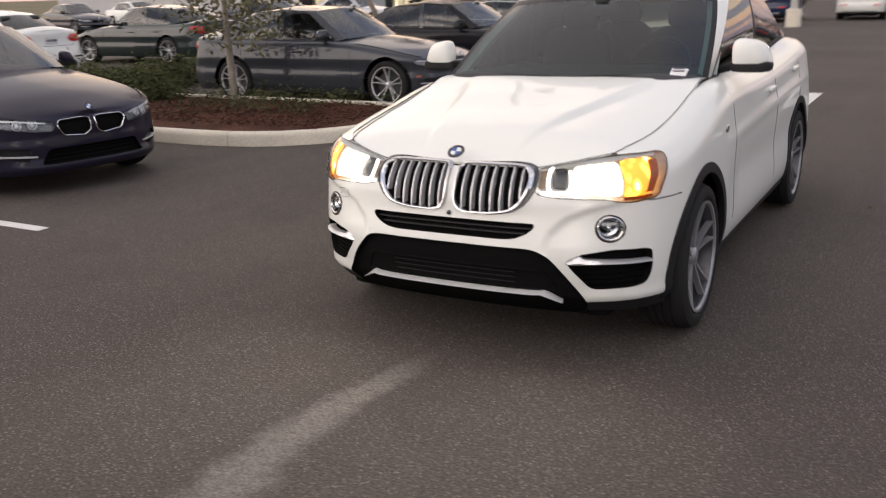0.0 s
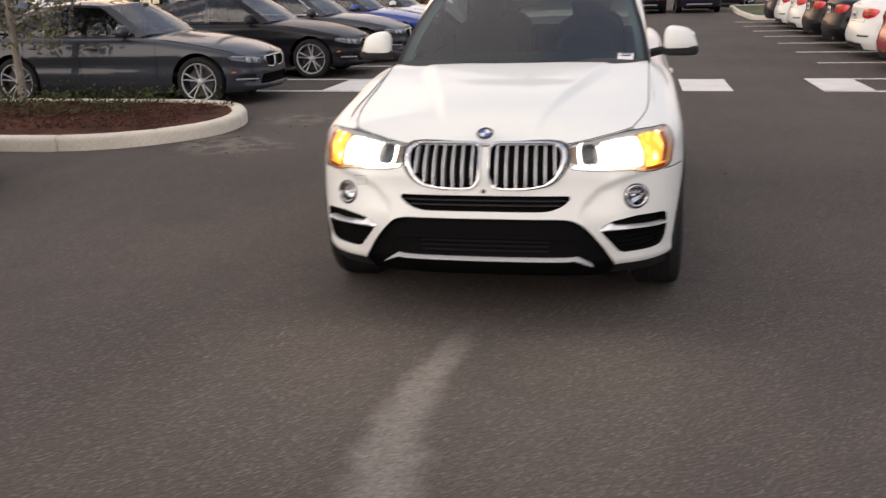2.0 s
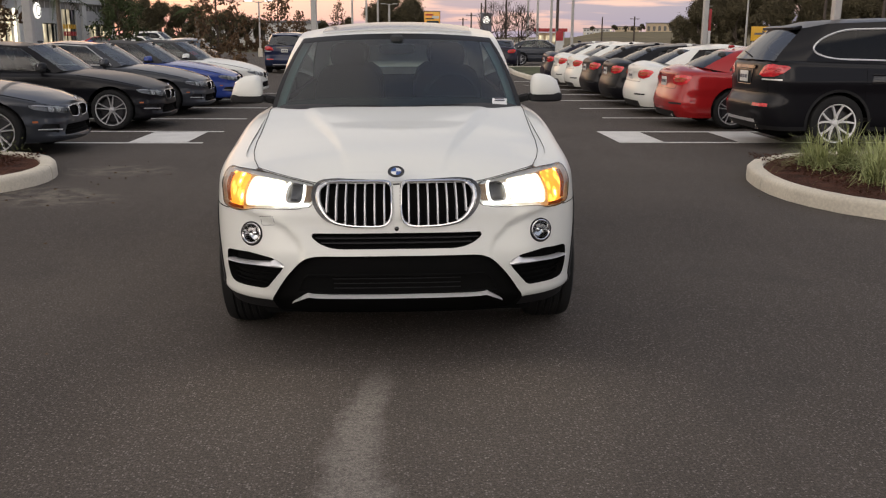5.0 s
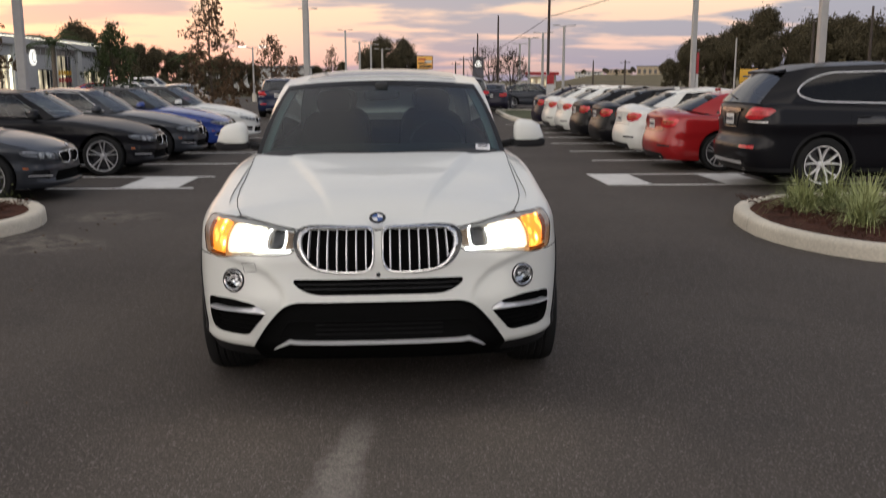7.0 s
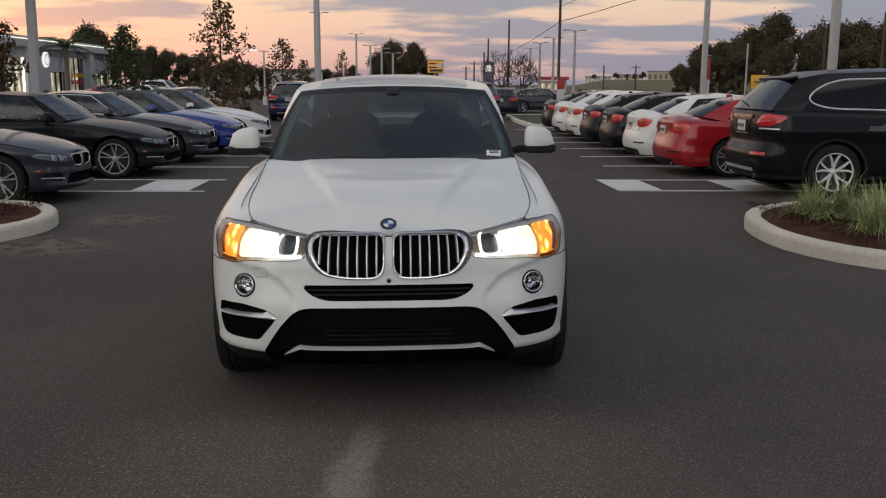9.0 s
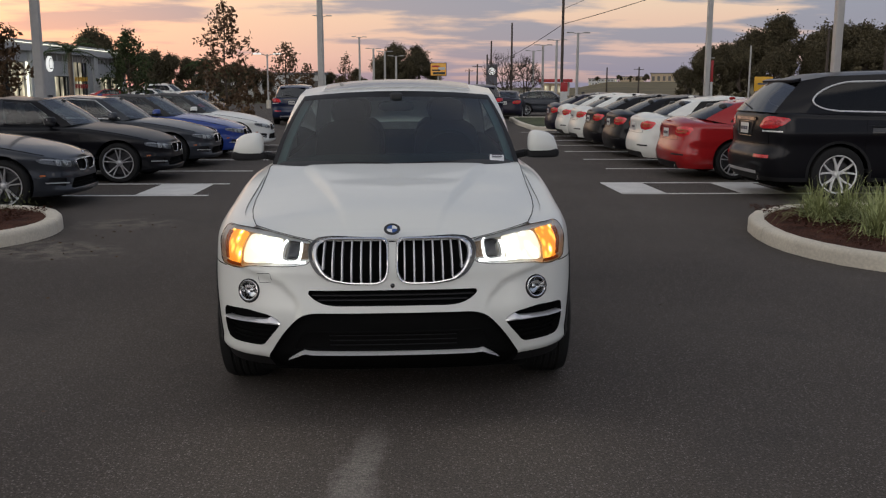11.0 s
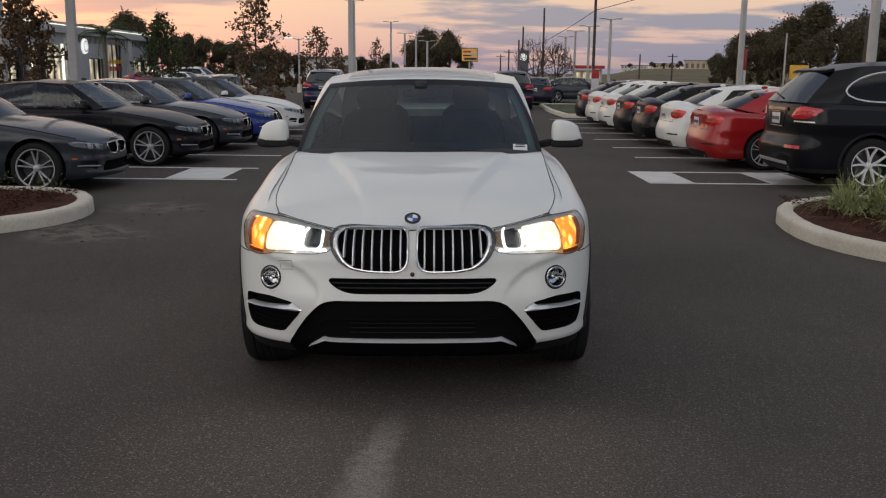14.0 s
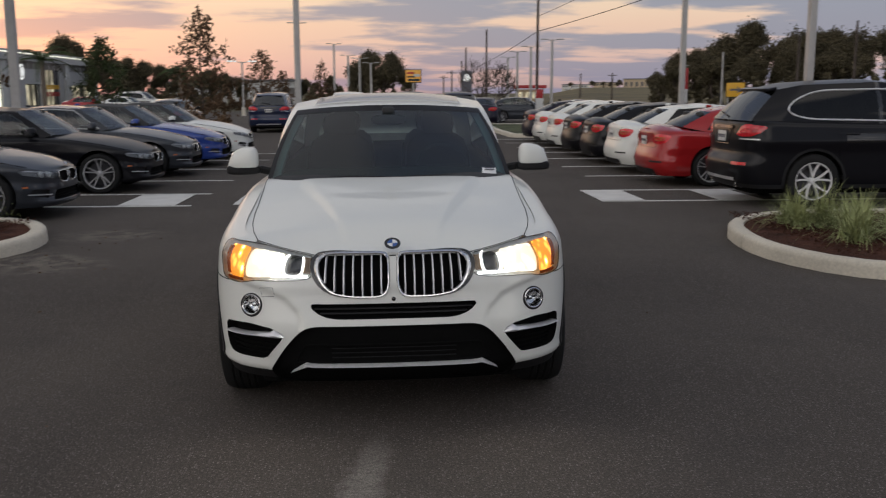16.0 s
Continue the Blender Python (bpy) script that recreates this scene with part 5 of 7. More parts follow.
def build_parked(sp, name, label, mat, at, group="", lod=1.0, rim=None, chrome=False, plate=True):
    sp = dict(sp, paint=mat)
    if rim:
        sp["rim"] = rim
    if chrome:
        sp["cabin"] = dict(sp["cabin"], chrome=True)
    car = thing(name, label, "car", group)
    sh = Shell(sp)
    tall = sp["W"] > 0.94
    k = 1.0 if not tall else sp["shoulder"][0][1] / 0.64
    oc = lambda pts, r=0.02, rear=False: sh.front_outline(rounded(pts, r), 0.015, rear)
    zk = sp["shoulder"][0][1]
    KID = [(0.022, zk - 0.012), (0.10, zk - 0.004), (0.31, zk - 0.010), (0.335, zk - 0.05), (0.28, zk - 0.14 * k), (0.09, zk - 0.158 * k), (0.03, zk - 0.12 * k)]
    LMP = [(0.355, zk - 0.02), (0.50, zk + 0.002), (0.70, zk + 0.030), (0.815, zk + 0.045), (0.855, zk + 0.030), (0.83, zk - 0.02), (0.70, zk - 0.058), (0.52, zk - 0.088), (0.365, zk - 0.098)]
    LOW = [(-0.42, 0.40 * k), (0.42, 0.40 * k), (0.50, 0.27 * k), (-0.50, 0.27 * k)]
    FOG = [(0.56, 0.41 * k), (0.76, 0.43 * k), (0.79, 0.35 * k), (0.58, 0.30 * k)]
    zt = float(sh.zsh(sp["L"])) - (0.03 if not tall else 0.0)
    if tall:
        TAIL = [(0.50, zt - 0.19), (0.60, zt - 0.075), (0.68, zt - 0.045), (0.80, zt - 0.04), (0.958, zt - 0.06), (0.968, zt - 0.09), (0.935, zt - 0.16), (0.85, zt - 0.21), (0.62, zt - 0.22)]
    else:
        TAIL = [(0.44, zt - 0.125), (0.52, zt - 0.055), (0.72, zt - 0.025), (0.880, zt - 0.045), (0.892, zt - 0.085), (0.845, zt - 0.175), (0.70, zt - 0.215), (0.50, zt - 0.19)]
    both = {n: [oc(p, r), oc(mirror_x(p), r)] for n, p, r in (("kid", KID, 0.025), ("lmp", LMP, 0.02), ("fog", FOG, 0.02))}
    tails = [oc(TAIL, 0.016, True), oc(mirror_x(TAIL), 0.016, True)]
    low = oc(LOW, 0.03)
    ra = sp["R"] + 0.05
    arches = [sh.arch(y, sp["R"] + 0.005, ra, sg, 40) for y in (sp["fo"], sp["fo"] + sp["wb"]) for sg in (1, -1)]
    bm = bmesh.new()
    sh.skin(bm, both["kid"] + both["lmp"] + both["fog"] + [low] + tails + arches, 0.024 * lod, int(26 / lod ** 0.5), 0.34 if tall else 0.235)
    part("body", outward(bm, (0, 2.3, 0.55)), [mat, M["cladding"] if tall else mat], car)
    bm = bmesh.new()
    box(bm, (1.30, sp["L"] - 0.5, 0.5), (0, sp["L"] / 2, 0.43), bevel=0.05)
    part("underbody", bm, M["void"], car)
    if tall:
        for y in (sp["fo"], sp["fo"] + sp["wb"]):
            for sg in (1, -1):
                bm = bmesh.new()
                a = np.linspace(radians(-10), radians(190), 36)
                ln = lambda r: np.stack([sg * sh.sy(y + r * np.cos(a)), np.maximum(sp["R"] + r * np.sin(a), 0.25)], 1)
                sh.strip(bm, ln(ra - 0.005), ln(ra + 0.03), 0.008, thick=0.03)
                part("arch_moulding", bm, M["cladding"], car)
    for o in both["kid"]:
        bm = bmesh.new()
        sh.wall(bm, o, 0.005, -0.04)
        sh.fan(bm, o, -0.03, 2)
        g = part("grille", bm, M["void"], car, "black kidney grille with chrome surround")
        bm = bmesh.new()
        sh.rim(bm, o, 0.006, 0.0058)
        part("grille_surround", bm, M["chrome"], g)
    for o in both["lmp"]:
        c = o.mean(0)
        bm = bmesh.new()
        sh.wall(bm, o, 0.0, -0.05)
        sh.fan(bm, o, -0.05, 2)
        lp = part("headlamp", bm, M["lamp_dark"], car, "unlit clear headlamp")
        bm = bmesh.new()
        sh.fan(bm, o, 0.002, 4, bulge=0.008)
        part("lamp_lens", outward(bm, (0, 2, 0.55)), M["lens"], lp)
        sg = np.sign(c[0])
        for ds, r in ((-0.11, 0.036), (0.02, 0.036)):
            bm = bmesh.new()
            a = np.linspace(0, 2 * math.pi, 20, endpoint=False)
            sh.rim(bm, np.stack([c[0] + sg * ds + r * np.cos(a), c[1] - 0.005 + r * np.sin(a)], 1), -0.02, 0.008)
            sh.fan(bm, np.stack([c[0] + sg * ds + r * 0.7 * np.cos(a), c[1] - 0.005 + r * 0.7 * np.sin(a)], 1), -0.03, 2, bulge=0.015)
            part("projector", bm, M["trim_bright"], lp)
        bm = bmesh.new()
        q = np.linspace(0.10, 0.92, 14)
        lx = sg * (abs(o[:, 0]).min() + (abs(o[:, 0]).max() - abs(o[:, 0]).min()) * q)
        lz = np.array([o[np.abs(o[:, 0] - v).argsort()[:4], 1].max() for v in lx])
        sh.strip(bm, np.stack([lx, lz - 0.024], 1), np.stack([lx, lz - 0.013], 1), -0.012)
        part("lamp_brow", bm, M["trim_bright"], lp)
        bm = bmesh.new()
        a0 = sg * float(sh.sy(sp["fo"] - ra - 0.10))
        sh.strip(bm, [(a0 - 0.035, zk - 0.195), (a0 + 0.035, zk - 0.195)], [(a0 - 0.035, zk - 0.172), (a0 + 0.035, zk - 0.172)], 0.004)
        part("side_reflector", bm, M["amber_off"], car)
    bm = bmesh.new()
    sh.wall(bm, low, 0.001, -0.04)
    sh.fan(bm, low, -0.04, 3)
    bars(sh, bm, rounded(LOW, 0.03), (0.30 * k, 0.335 * k, 0.37 * k), -0.022, 0.005)
    part("lower_intake", bm, M["void"], car)
    for sg, o in zip((1, -1), both["fog"]):
        bm = bmesh.new()
        sh.wall(bm, o, 0.001, -0.03)
        sh.fan(bm, o, -0.03, 2)
        fo = part("fog_recess", bm, M["plastic"], car)
        bm = bmesh.new()
        xs = sg * np.linspace(0.52, 0.80, 12)
        sh.strip(bm, np.stack([sh.sx(xs), np.linspace(0.335, 0.355, 12) * k], 1), np.stack([sh.sx(xs), np.linspace(0.350, 0.367, 12) * k], 1), 0.004, thick=0.03)
        part("fog_trim", bm, M["satin"], fo)
    for o in tails:
        bm = bmesh.new()
        sh.wall(bm, o, 0.0, -0.03)
        sh.fan(bm, o, 0.004, 4, bulge=0.012)
        t = part("tail_lamp", bm, M["tail"], car, "red tail lamp wrapping the rear corner")
        c = o.mean(0)
        bm = bmesh.new()
        for q in (0.35, 0.6):
            sh.rim(bm, c + (o - c) * (q, q * 0.6), 0.015, 0.006)
        part("lamp_pattern", bm, M["amber_off"] if not tall else M["tail"], t)
    # rear valance, reflectors, exhausts, plate
    bm = bmesh.new()
    x = np.linspace(-0.62, 0.62, 30)
    sh.strip(bm, np.stack([sh.sx(x, True), np.full(30, sp["zb"] - 0.01)], 1), np.stack([sh.sx(x, True), np.full(30, sp["zb"] + 0.11)], 1), 0.006, thick=0.05)
    part("rear_valance", bm, M["plastic"], car)
    for sg in (1, -1):
        bm = bmesh.new()
        x = sg * np.linspace(0.50, 0.80, 12)
        sh.strip(bm, np.stack([sh.sx(x, True), np.full(12, 0.42 * k)], 1), np.stack([sh.sx(x, True), np.full(12, 0.45 * k)], 1), 0.004)
        part("rear_reflector", bm, M["tail"] if tall else M["plastic"], car)
        bm = bmesh.new()
        lathe(bm, [(0.038, 0.0), (0.042, 0.06), (0.038, 0.062), (0.034, 0.0)], "y", 16, (sg * 0.5, sp["L"] - 0.13, sp["zb"] + 0.03))
        part("exhaust", bm, M["chrome"], car)
    bm = bmesh.new()
    xs = np.linspace(-0.38, 0.38, 20)
    zl = zt - (0.06 if tall else 0.055)
    if tall:
        sh.strip(bm, np.stack([sh.sx(xs, True), np.full(20, zl - 0.05)], 1), np.stack([sh.sx(xs, True), np.full(20, zl - 0.005)], 1), 0.022, thick=0.03)
        part("tailgate_trim", bm, M["gloss"], car)
    else:
        bm.free()
    bm = bmesh.new()
    hw, z0_, z1_ = (0.74, 0.80, zt - 0.02) if tall else (0.60, 0.68, zt - 0.01)
    xs = np.concatenate([np.full(8, -hw), np.linspace(-hw, hw, 24), np.full(8, hw)])
    zs = np.concatenate([np.linspace(z1_, z0_, 8), np.full(24, z0_), np.linspace(z0_, z1_, 8)])
    tube(bm, sh.P(sh.sx(xs, True), zs, 0.0005), 0.0035, 4)
    part("lid_joint", bm, M["void"], car)
    if tall:
        bm = bmesh.new()
        xs = np.linspace(-0.55, 0.55, 24)
        sh.strip(bm, np.stack([sh.sx(xs, True), np.full(24, 0.37)], 1), np.stack([sh.sx(xs, True), np.full(24, 0.415)], 1), 0.010, thick=0.05)
        part("skid_plate", bm, M["satin"], car, "slim satin silver lower bumper plate")
        bm = bmesh.new()
        tube(bm, [(-0.05, 4.80, 1.31), (0.32, 4.74, 1.36)], 0.012, 6)
        part("rear_wiper", bm, M["plastic"], car)
        for sg in (1, -1):
            bm = bmesh.new()
            xs = sg * np.linspace(0.60, 0.93, 12)
            sh.strip(bm, np.stack([sh.sx(xs, True), np.full(12, zt - 0.262)], 1), np.stack([sh.sx(xs, True), np.full(12, zt - 0.243)], 1), 0.006)
            part("lamp_trim", bm, M["satin"], car)
        bm = bmesh.new()
        rec = oc([(-0.30, zt - 0.13), (0.30, zt - 0.13), (0.26, zt - 0.34), (-0.26, zt - 0.34)], 0.03, True)
        sh.fan(bm, rec, 0.004, 3)
        sh.rim(bm, rec, 0.004, 0.006)
        part("plate_recess", bm, M["gloss"], car)
    else:
        bm = bmesh.new()
        superell(bm, (0, 3.42, 1.405), (0.013, 0.06, 0.024), 0.8, 12, 8)
        part("roof_fin", bm, mat, car)
    if plate:
        plate_on(car, sh, zt - (0.23 if tall else 0.16))
    for sg in (1, -1):
        bm = bmesh.new()
        ys = np.linspace(0.30, 1.38, 16)
        tube(bm, [sh.P(sg * sh.sy(y), float(sh.zsh(y)) - 0.004) for y in ys], 0.004, 4)
        part("hood_joint", bm, M["void"], car)
    panel_lines(sh, (1.42, 2.58, 3.45), 0.36, car)
    emblem(car, (0, 0.10, sp["top"][1][1] + 0.004), 0.036, Matrix.Rotation(radians(50), 4, "X"))
    yb = sp["cabin"]["B"][2][1]
    add_mirrors(car, sp, mat, float(sh.zsh(yb)) + 0.07, yb + 0.12, sp["W"] - 0.075, 0.85)
    add_cabin(car, sh, mat, None)
    if tall:
        bm = bmesh.new()
        box(bm, (1.14, 0.13, 0.045), (0, 4.345, 1.698), Matrix.Rotation(radians(-13), 4, "X"), bevel=0.014)
        part("roof_spoiler", bm, mat, car)
    add_wheels(car, sp)
    car.matrix_world = at
    return car


ROW = "cars parked in rows"
face_x = lambda x, y, a=90: pose(x, y, 0, 0, 0, a)
PARKED = [
    (SEDAN, "parked_sedan", "blue-black sedan parked beside a kerbed planting island", "blueblack", face_x(-4.66, 2.14, 82), 1.0, "double", False),
    (SEDAN, "parked_sedan", "graphite grey sedan parked beside a kerbed planting island", "graphite", face_x(-4.33, 8.56), 1.0, "double", False),
    (SEDAN, "parked_sedan", "glossy black sedan parked at the crosswalk", "black", face_x(-3.98, 12.15), 1.0, "double", False),
    (SEDAN, "parked_sedan", "dark grey sedan with bright window trim", "graphite", face_x(-3.85, 14.95), 1.3, "double", True),
    (SEDAN, "parked_sedan", "bright blue car with a black folding roof in the row", "blue", face_x(-3.7, 17.5), 1.4, "double", False),
    (SEDAN, "parked_sedan", "white car with a black folding roof at the row's end", "white", face_x(-3.5, 20.2), 1.4, "double", False),
    (WAGON, "parked_suv", "black sport utility car with bright window trim", "black", face_x(9.93, 9.45), 0.9, "star", True),
    (SEDAN, "parked_sedan", "red sedan parked tail to the aisle", "red", face_x(9.36, 12.5), 1.0, "double", False),
    (SEDAN, "parked_sedan", "white sedan parked tail to the aisle", "white", face_x(9.38, 15.05), 1.2, "double", False),
    (SEDAN, "parked_sedan", "black sedan parked tail to the aisle", "black", face_x(9.38, 17.55), 1.4, "double", False),
    (SEDAN, "parked_sedan", "glossy black sedan parked tail to the aisle", "black", face_x(9.38, 20.05), 1.5, "double", False),
    (SEDAN, "parked_sedan", "white sedan parked tail to the aisle", "white", face_x(9.38, 22.45), 1.6, "double", False),
    (SEDAN, "parked_sedan", "white sedan parked tail to the aisle", "white", face_x(9.38, 24.9), 1.6, "double", False),
    (SEDAN, "parked_sedan", "dark sedan parked tail to the aisle", "blueblack", face_x(9.4, 27.4), 1.6, "double", False),
]
for sp_, nm_, lab_, col_, at_, lod_, rim_, chr_ in PARKED:
    if "folding roof" in lab_:
        sp_ = dict(sp_, softtop=True)
    if at_.translation.x > 0:
        sp_ = dict(sp_, glass="dark_tint")
    build_parked(sp_, nm_, lab_, M[col_], at_, ROW, lod_, rim_, chr_)

# ---------------------------------------------------------------- ground


def slab(name, poly, z0, z1, mat, label="", kind="structure", parent=None):
    bm = bmesh.new()
    lo, hi = [bm.verts.new((x, y, z0)) for x, y in poly], [bm.verts.new((x, y, z1)) for x, y in poly]
    bm.faces.new(hi)
    n = len(poly)
    for i in range(n):
        bm.faces.new((lo[i], lo[(i + 1) % n], hi[(i + 1) % n], hi[i]))
    ob = finish(name, bm, mat, parent, "", False)
    if parent is None:
        tagged(ob, label, "", "", kind)
    return ob


tagged(slab("ground", [(-2500, -2500), (2500, -2500), (2500, 2500), (-2500, 2500)], -0.3, -0.06, M["grass"]), "dull grass field reaching the horizon", "ground")
tagged(slab("road", [(-75, -40), (60, -40), (60, 82), (-75, 82)], -0.25, 0.0, M["asphalt"]), "dark worn asphalt of the parking lot", "parking lot")


def mark(poly, name="marking"):
    return tagged(slab(name, poly, 0.0005, 0.004, M["marking"]), "white painted marking on asphalt", "road marking")


rect = lambda x0, x1, y0, y1: [(x0, y0), (x1, y0), (x1, y1), (x0, y1)]
for x0 in (-4.05, -2.35, -0.5, 1.37, 3.28, 5.15):
    mark(rect(x0, x0 + 0.70 + (0.15 if x0 < -4 else 0), 9.56, 11.1), "crosswalk_block")
for x0, x1, ys in ((-9.2, -2.95, (9.46, 11.1)), (3.28, 9.6, (9.56, 11.15)), (-9.2, -2.97, (13.47, 16.2, 18.9, 21.4)), (3.95, 9.6, (13.85, 16.25, 18.8, 21.25, 23.6, 26.1, 28.6)), (-9.2, -3.86, (0.86, -1.7)), (4.0, 9.6, (0.9, -1.7))):
    for y in ys:
        mark(rect(x0, x1, y - 0.05, y + 0.05), "stall_line")


def island(name, outline, label):
    """A kerb of concrete lengths round a bed of mulch."""
    base = thing(name, label, "planting island", kind="structure")
    pts = dense(np.array(outline, float), 0.12)
    n = len(pts)
    tan = np.roll(pts, -1, 0) - np.roll(pts, 1, 0)
    tan /= np.linalg.norm(tan, axis=1)[:, None]
    nrm = np.stack([-tan[:, 1], tan[:, 0]], 1)
    if (nrm * (pts.mean(0) - pts)).sum() < 0:
        nrm = -nrm
    prof = [(0.0, -0.05), (0.004, 0.10), (0.012, 0.128), (0.03, 0.147), (0.06, 0.152), (0.15, 0.150), (0.175, 0.14), (0.18, 0.02)]
    per = max(4, int(3.0 / 0.12))
    for a in range(0, n, per):
        idx = [i % n for i in range(a, min(a + per, n) + 1)]
        bm = bmesh.new()
        rows = []
        for q, i in enumerate(idx):
            ring = lambda p, dd: [(p[0] + nrm[i, 0] * (d + dd), p[1] + nrm[i, 1] * (d + dd), z - dd) for d, z in prof]
            if q == len(idx) - 1:
                rows.append(ring(pts[i] - tan[i] * 0.018, 0.0))
            rows.append(ring(pts[i], 0.018 if q in (0, len(idx) - 1) else 0.0))
            if q == 0:
                rows.append(ring(pts[i] + tan[i] * 0.018, 0.0))
        grid_mesh(bm, rows)
        part("kerb_stone", bm, M["kerb"], base)
    bm = bmesh.new()
    inner = pts + nrm * 0.17
    c = inner.mean(0)
    rows = []
    for t in (1.0, 0.93, 0.8, 0.6, 0.4, 0.2, 0.02):
        rows.append([(c[0] + (p[0] - c[0]) * t, c[1] + (p[1] - c[1]) * t, 0.115 + 0.07 * (1 - t) ** 0.7 + 0.02 * noise.noise((p[0] * 3 * t, p[1] * 3 * t, 0))) for p in inner])
    grid_mesh(bm, rows, close=True)
    part("mulch_bed", bm, M["mulch"], base, "dark red-brown bark mulch")
    return base


ISL_L = rounded([(-13.5, 4.22), (-4.75, 4.22), (-3.82, 5.2), (-3.82, 6.3), (-4.5, 7.35), (-13.5, 7.35)], [0.5, 0.9, 0.7, 0.7, 0.9, 0.5])
ISL_R = rounded([(13.5, 3.3), (4.35, 3.22), (3.66, 4.5), (3.9, 6.3), (4.9, 7.3), (13.5, 7.3)], [0.5, 1.0, 0.8, 0.8, 0.9, 0.5])
island("planting_island", ISL_L, "concrete-kerbed island with bark mulch, shrubs and a small tree")
island("planting_island", ISL_R, "concrete-kerbed island with bark mulch and strappy grass plants")

# unseen plain walls, added behind and beside to darken what the cars reflect
for nm, poly, h in (("unseen_wall_south", [(-70, -46), (70, -46), (70, -58), (-70, -58)], 4.8), ("unseen_wall_east", [(58, -40), (70, -40), (70, 30), (58, 30)], 4.8)):
    tagged(slab(nm, poly, -0.2, h, M["wall_plain"]), "plain grey unseen wall, added to darken reflections", "wall")

# ---------------------------------------------------------------- plants


def bearing(az, d):
    """A far place by its compass angle from the aisle (clockwise from +y) and distance."""
    return 0.08 + d * math.sin(radians(az)), -4.18 + d * math.cos(radians(az))


def leaves(rng, centres, spread, n, size, slim=0.6, flat=0.0):
    """Many small folded leaves round the centres, as arrays for one mesh."""
    c = np.array(centres)[rng.integers(0, len(centres), n)] + rng.normal(0, 1, (n, 3)) * spread
    a = rng.normal(0, 1, (n, 3))
    a[:, 2] *= 1 - flat
    a /= np.linalg.norm(a, axis=1)[:, None]
    b = np.cross(a, rng.normal(0, 1, (n, 3)))
    b /= np.linalg.norm(b, axis=1)[:, None] + 1e-9
    up = np.cross(a, b)
    s = size * rng.uniform(0.6, 1.3, (n, 1))
    tip, base = c + a * s, c - a * s
    l, r = c + b * s * slim + up * s * 0.25, c - b * s * slim + up * s * 0.25
    v = np.stack([base, r, tip, l], 1).reshape(-1, 3)
    f = np.arange(n)[:, None] * 4
    return v, np.concatenate([np.concatenate([f, f + 1, f + 2], 1), np.concatenate([f, f + 2, f + 3], 1)])


def leaf_mesh(name, v, f, mat, parent, label=""):
    me = bpy.data.meshes.new(name)
    me.from_pydata(v.tolist(), [], f.tolist())
    me.materials.append(mat)
    ob = new(name, me)
    ob.parent = parent
    if label:
        tagged(ob, label)
    return ob


def grow(bm, rng, p, d, length, r, depth, tips, kids=3, spread=0.7, lift=0.25):
    pts = [p]
    n = 4
    for i in range(n):
        d = (d + Vector(rng.normal(0, 0.13, 3)) + Vector((0, 0, lift * 0.2))).normalized()
        pts.append(pts[-1] + d * length / n)
    tube(bm, pts, r, 6 if r > 0.03 else 4, taper=r * 0.6)
    if depth <= 1:
        tips.append(tuple(pts[-2]))
    tips.append(tuple(pts[-1])) if depth == 0 else None
    if depth == 0:
        return
    for k in range(kids):
        nd = (d + Vector(rng.normal(0, spread, 3)) + Vector((0, 0, lift))).normalized()
        grow(bm, rng, pts[-1] if k else pts[-1], nd, length * rng.uniform(0.6, 0.85), r * 0.6, depth - 1, tips, kids, spread, lift)


def tree(name, label, at, h, seed, leaf=None, n=2500, size=0.12, trunk=0.3, spread=0.7, depth=3, kids=3, fuzz=0.3, r=0.12, bark="bark_dark", stems=1, lean=0.15, category="tree", group=""):
    rng = np.random.default_rng(seed)
    t = thing(name, label, category, group)
    tips = []
    bm = bmesh.new()
    L = h * trunk
    for s in range(stems):
        d = Vector((rng.normal(0, lean if stems == 1 else 0.3), rng.normal(0, lean if stems == 1 else 0.3), 1)).normalized()
        grow(bm, rng, Vector((rng.normal(0, 0.06) * (stems > 1), rng.normal(0, 0.06) * (stems > 1), 0)), d, L, r, depth, tips, kids, spread)
    top = max(p[2] for p in tips)
    k = h / (top + fuzz)
    for v in bm.verts:
        v.co.z *= k
    tips = [(x, y, z * k) for x, y, z in tips]
    part("trunk", bm, M[bark], t)
    if leaf:
        v, f = leaves(rng, tips, fuzz, n, size)
        leaf_mesh("crown", v, f, M[leaf], t)
    t.matrix_world = at
    return t


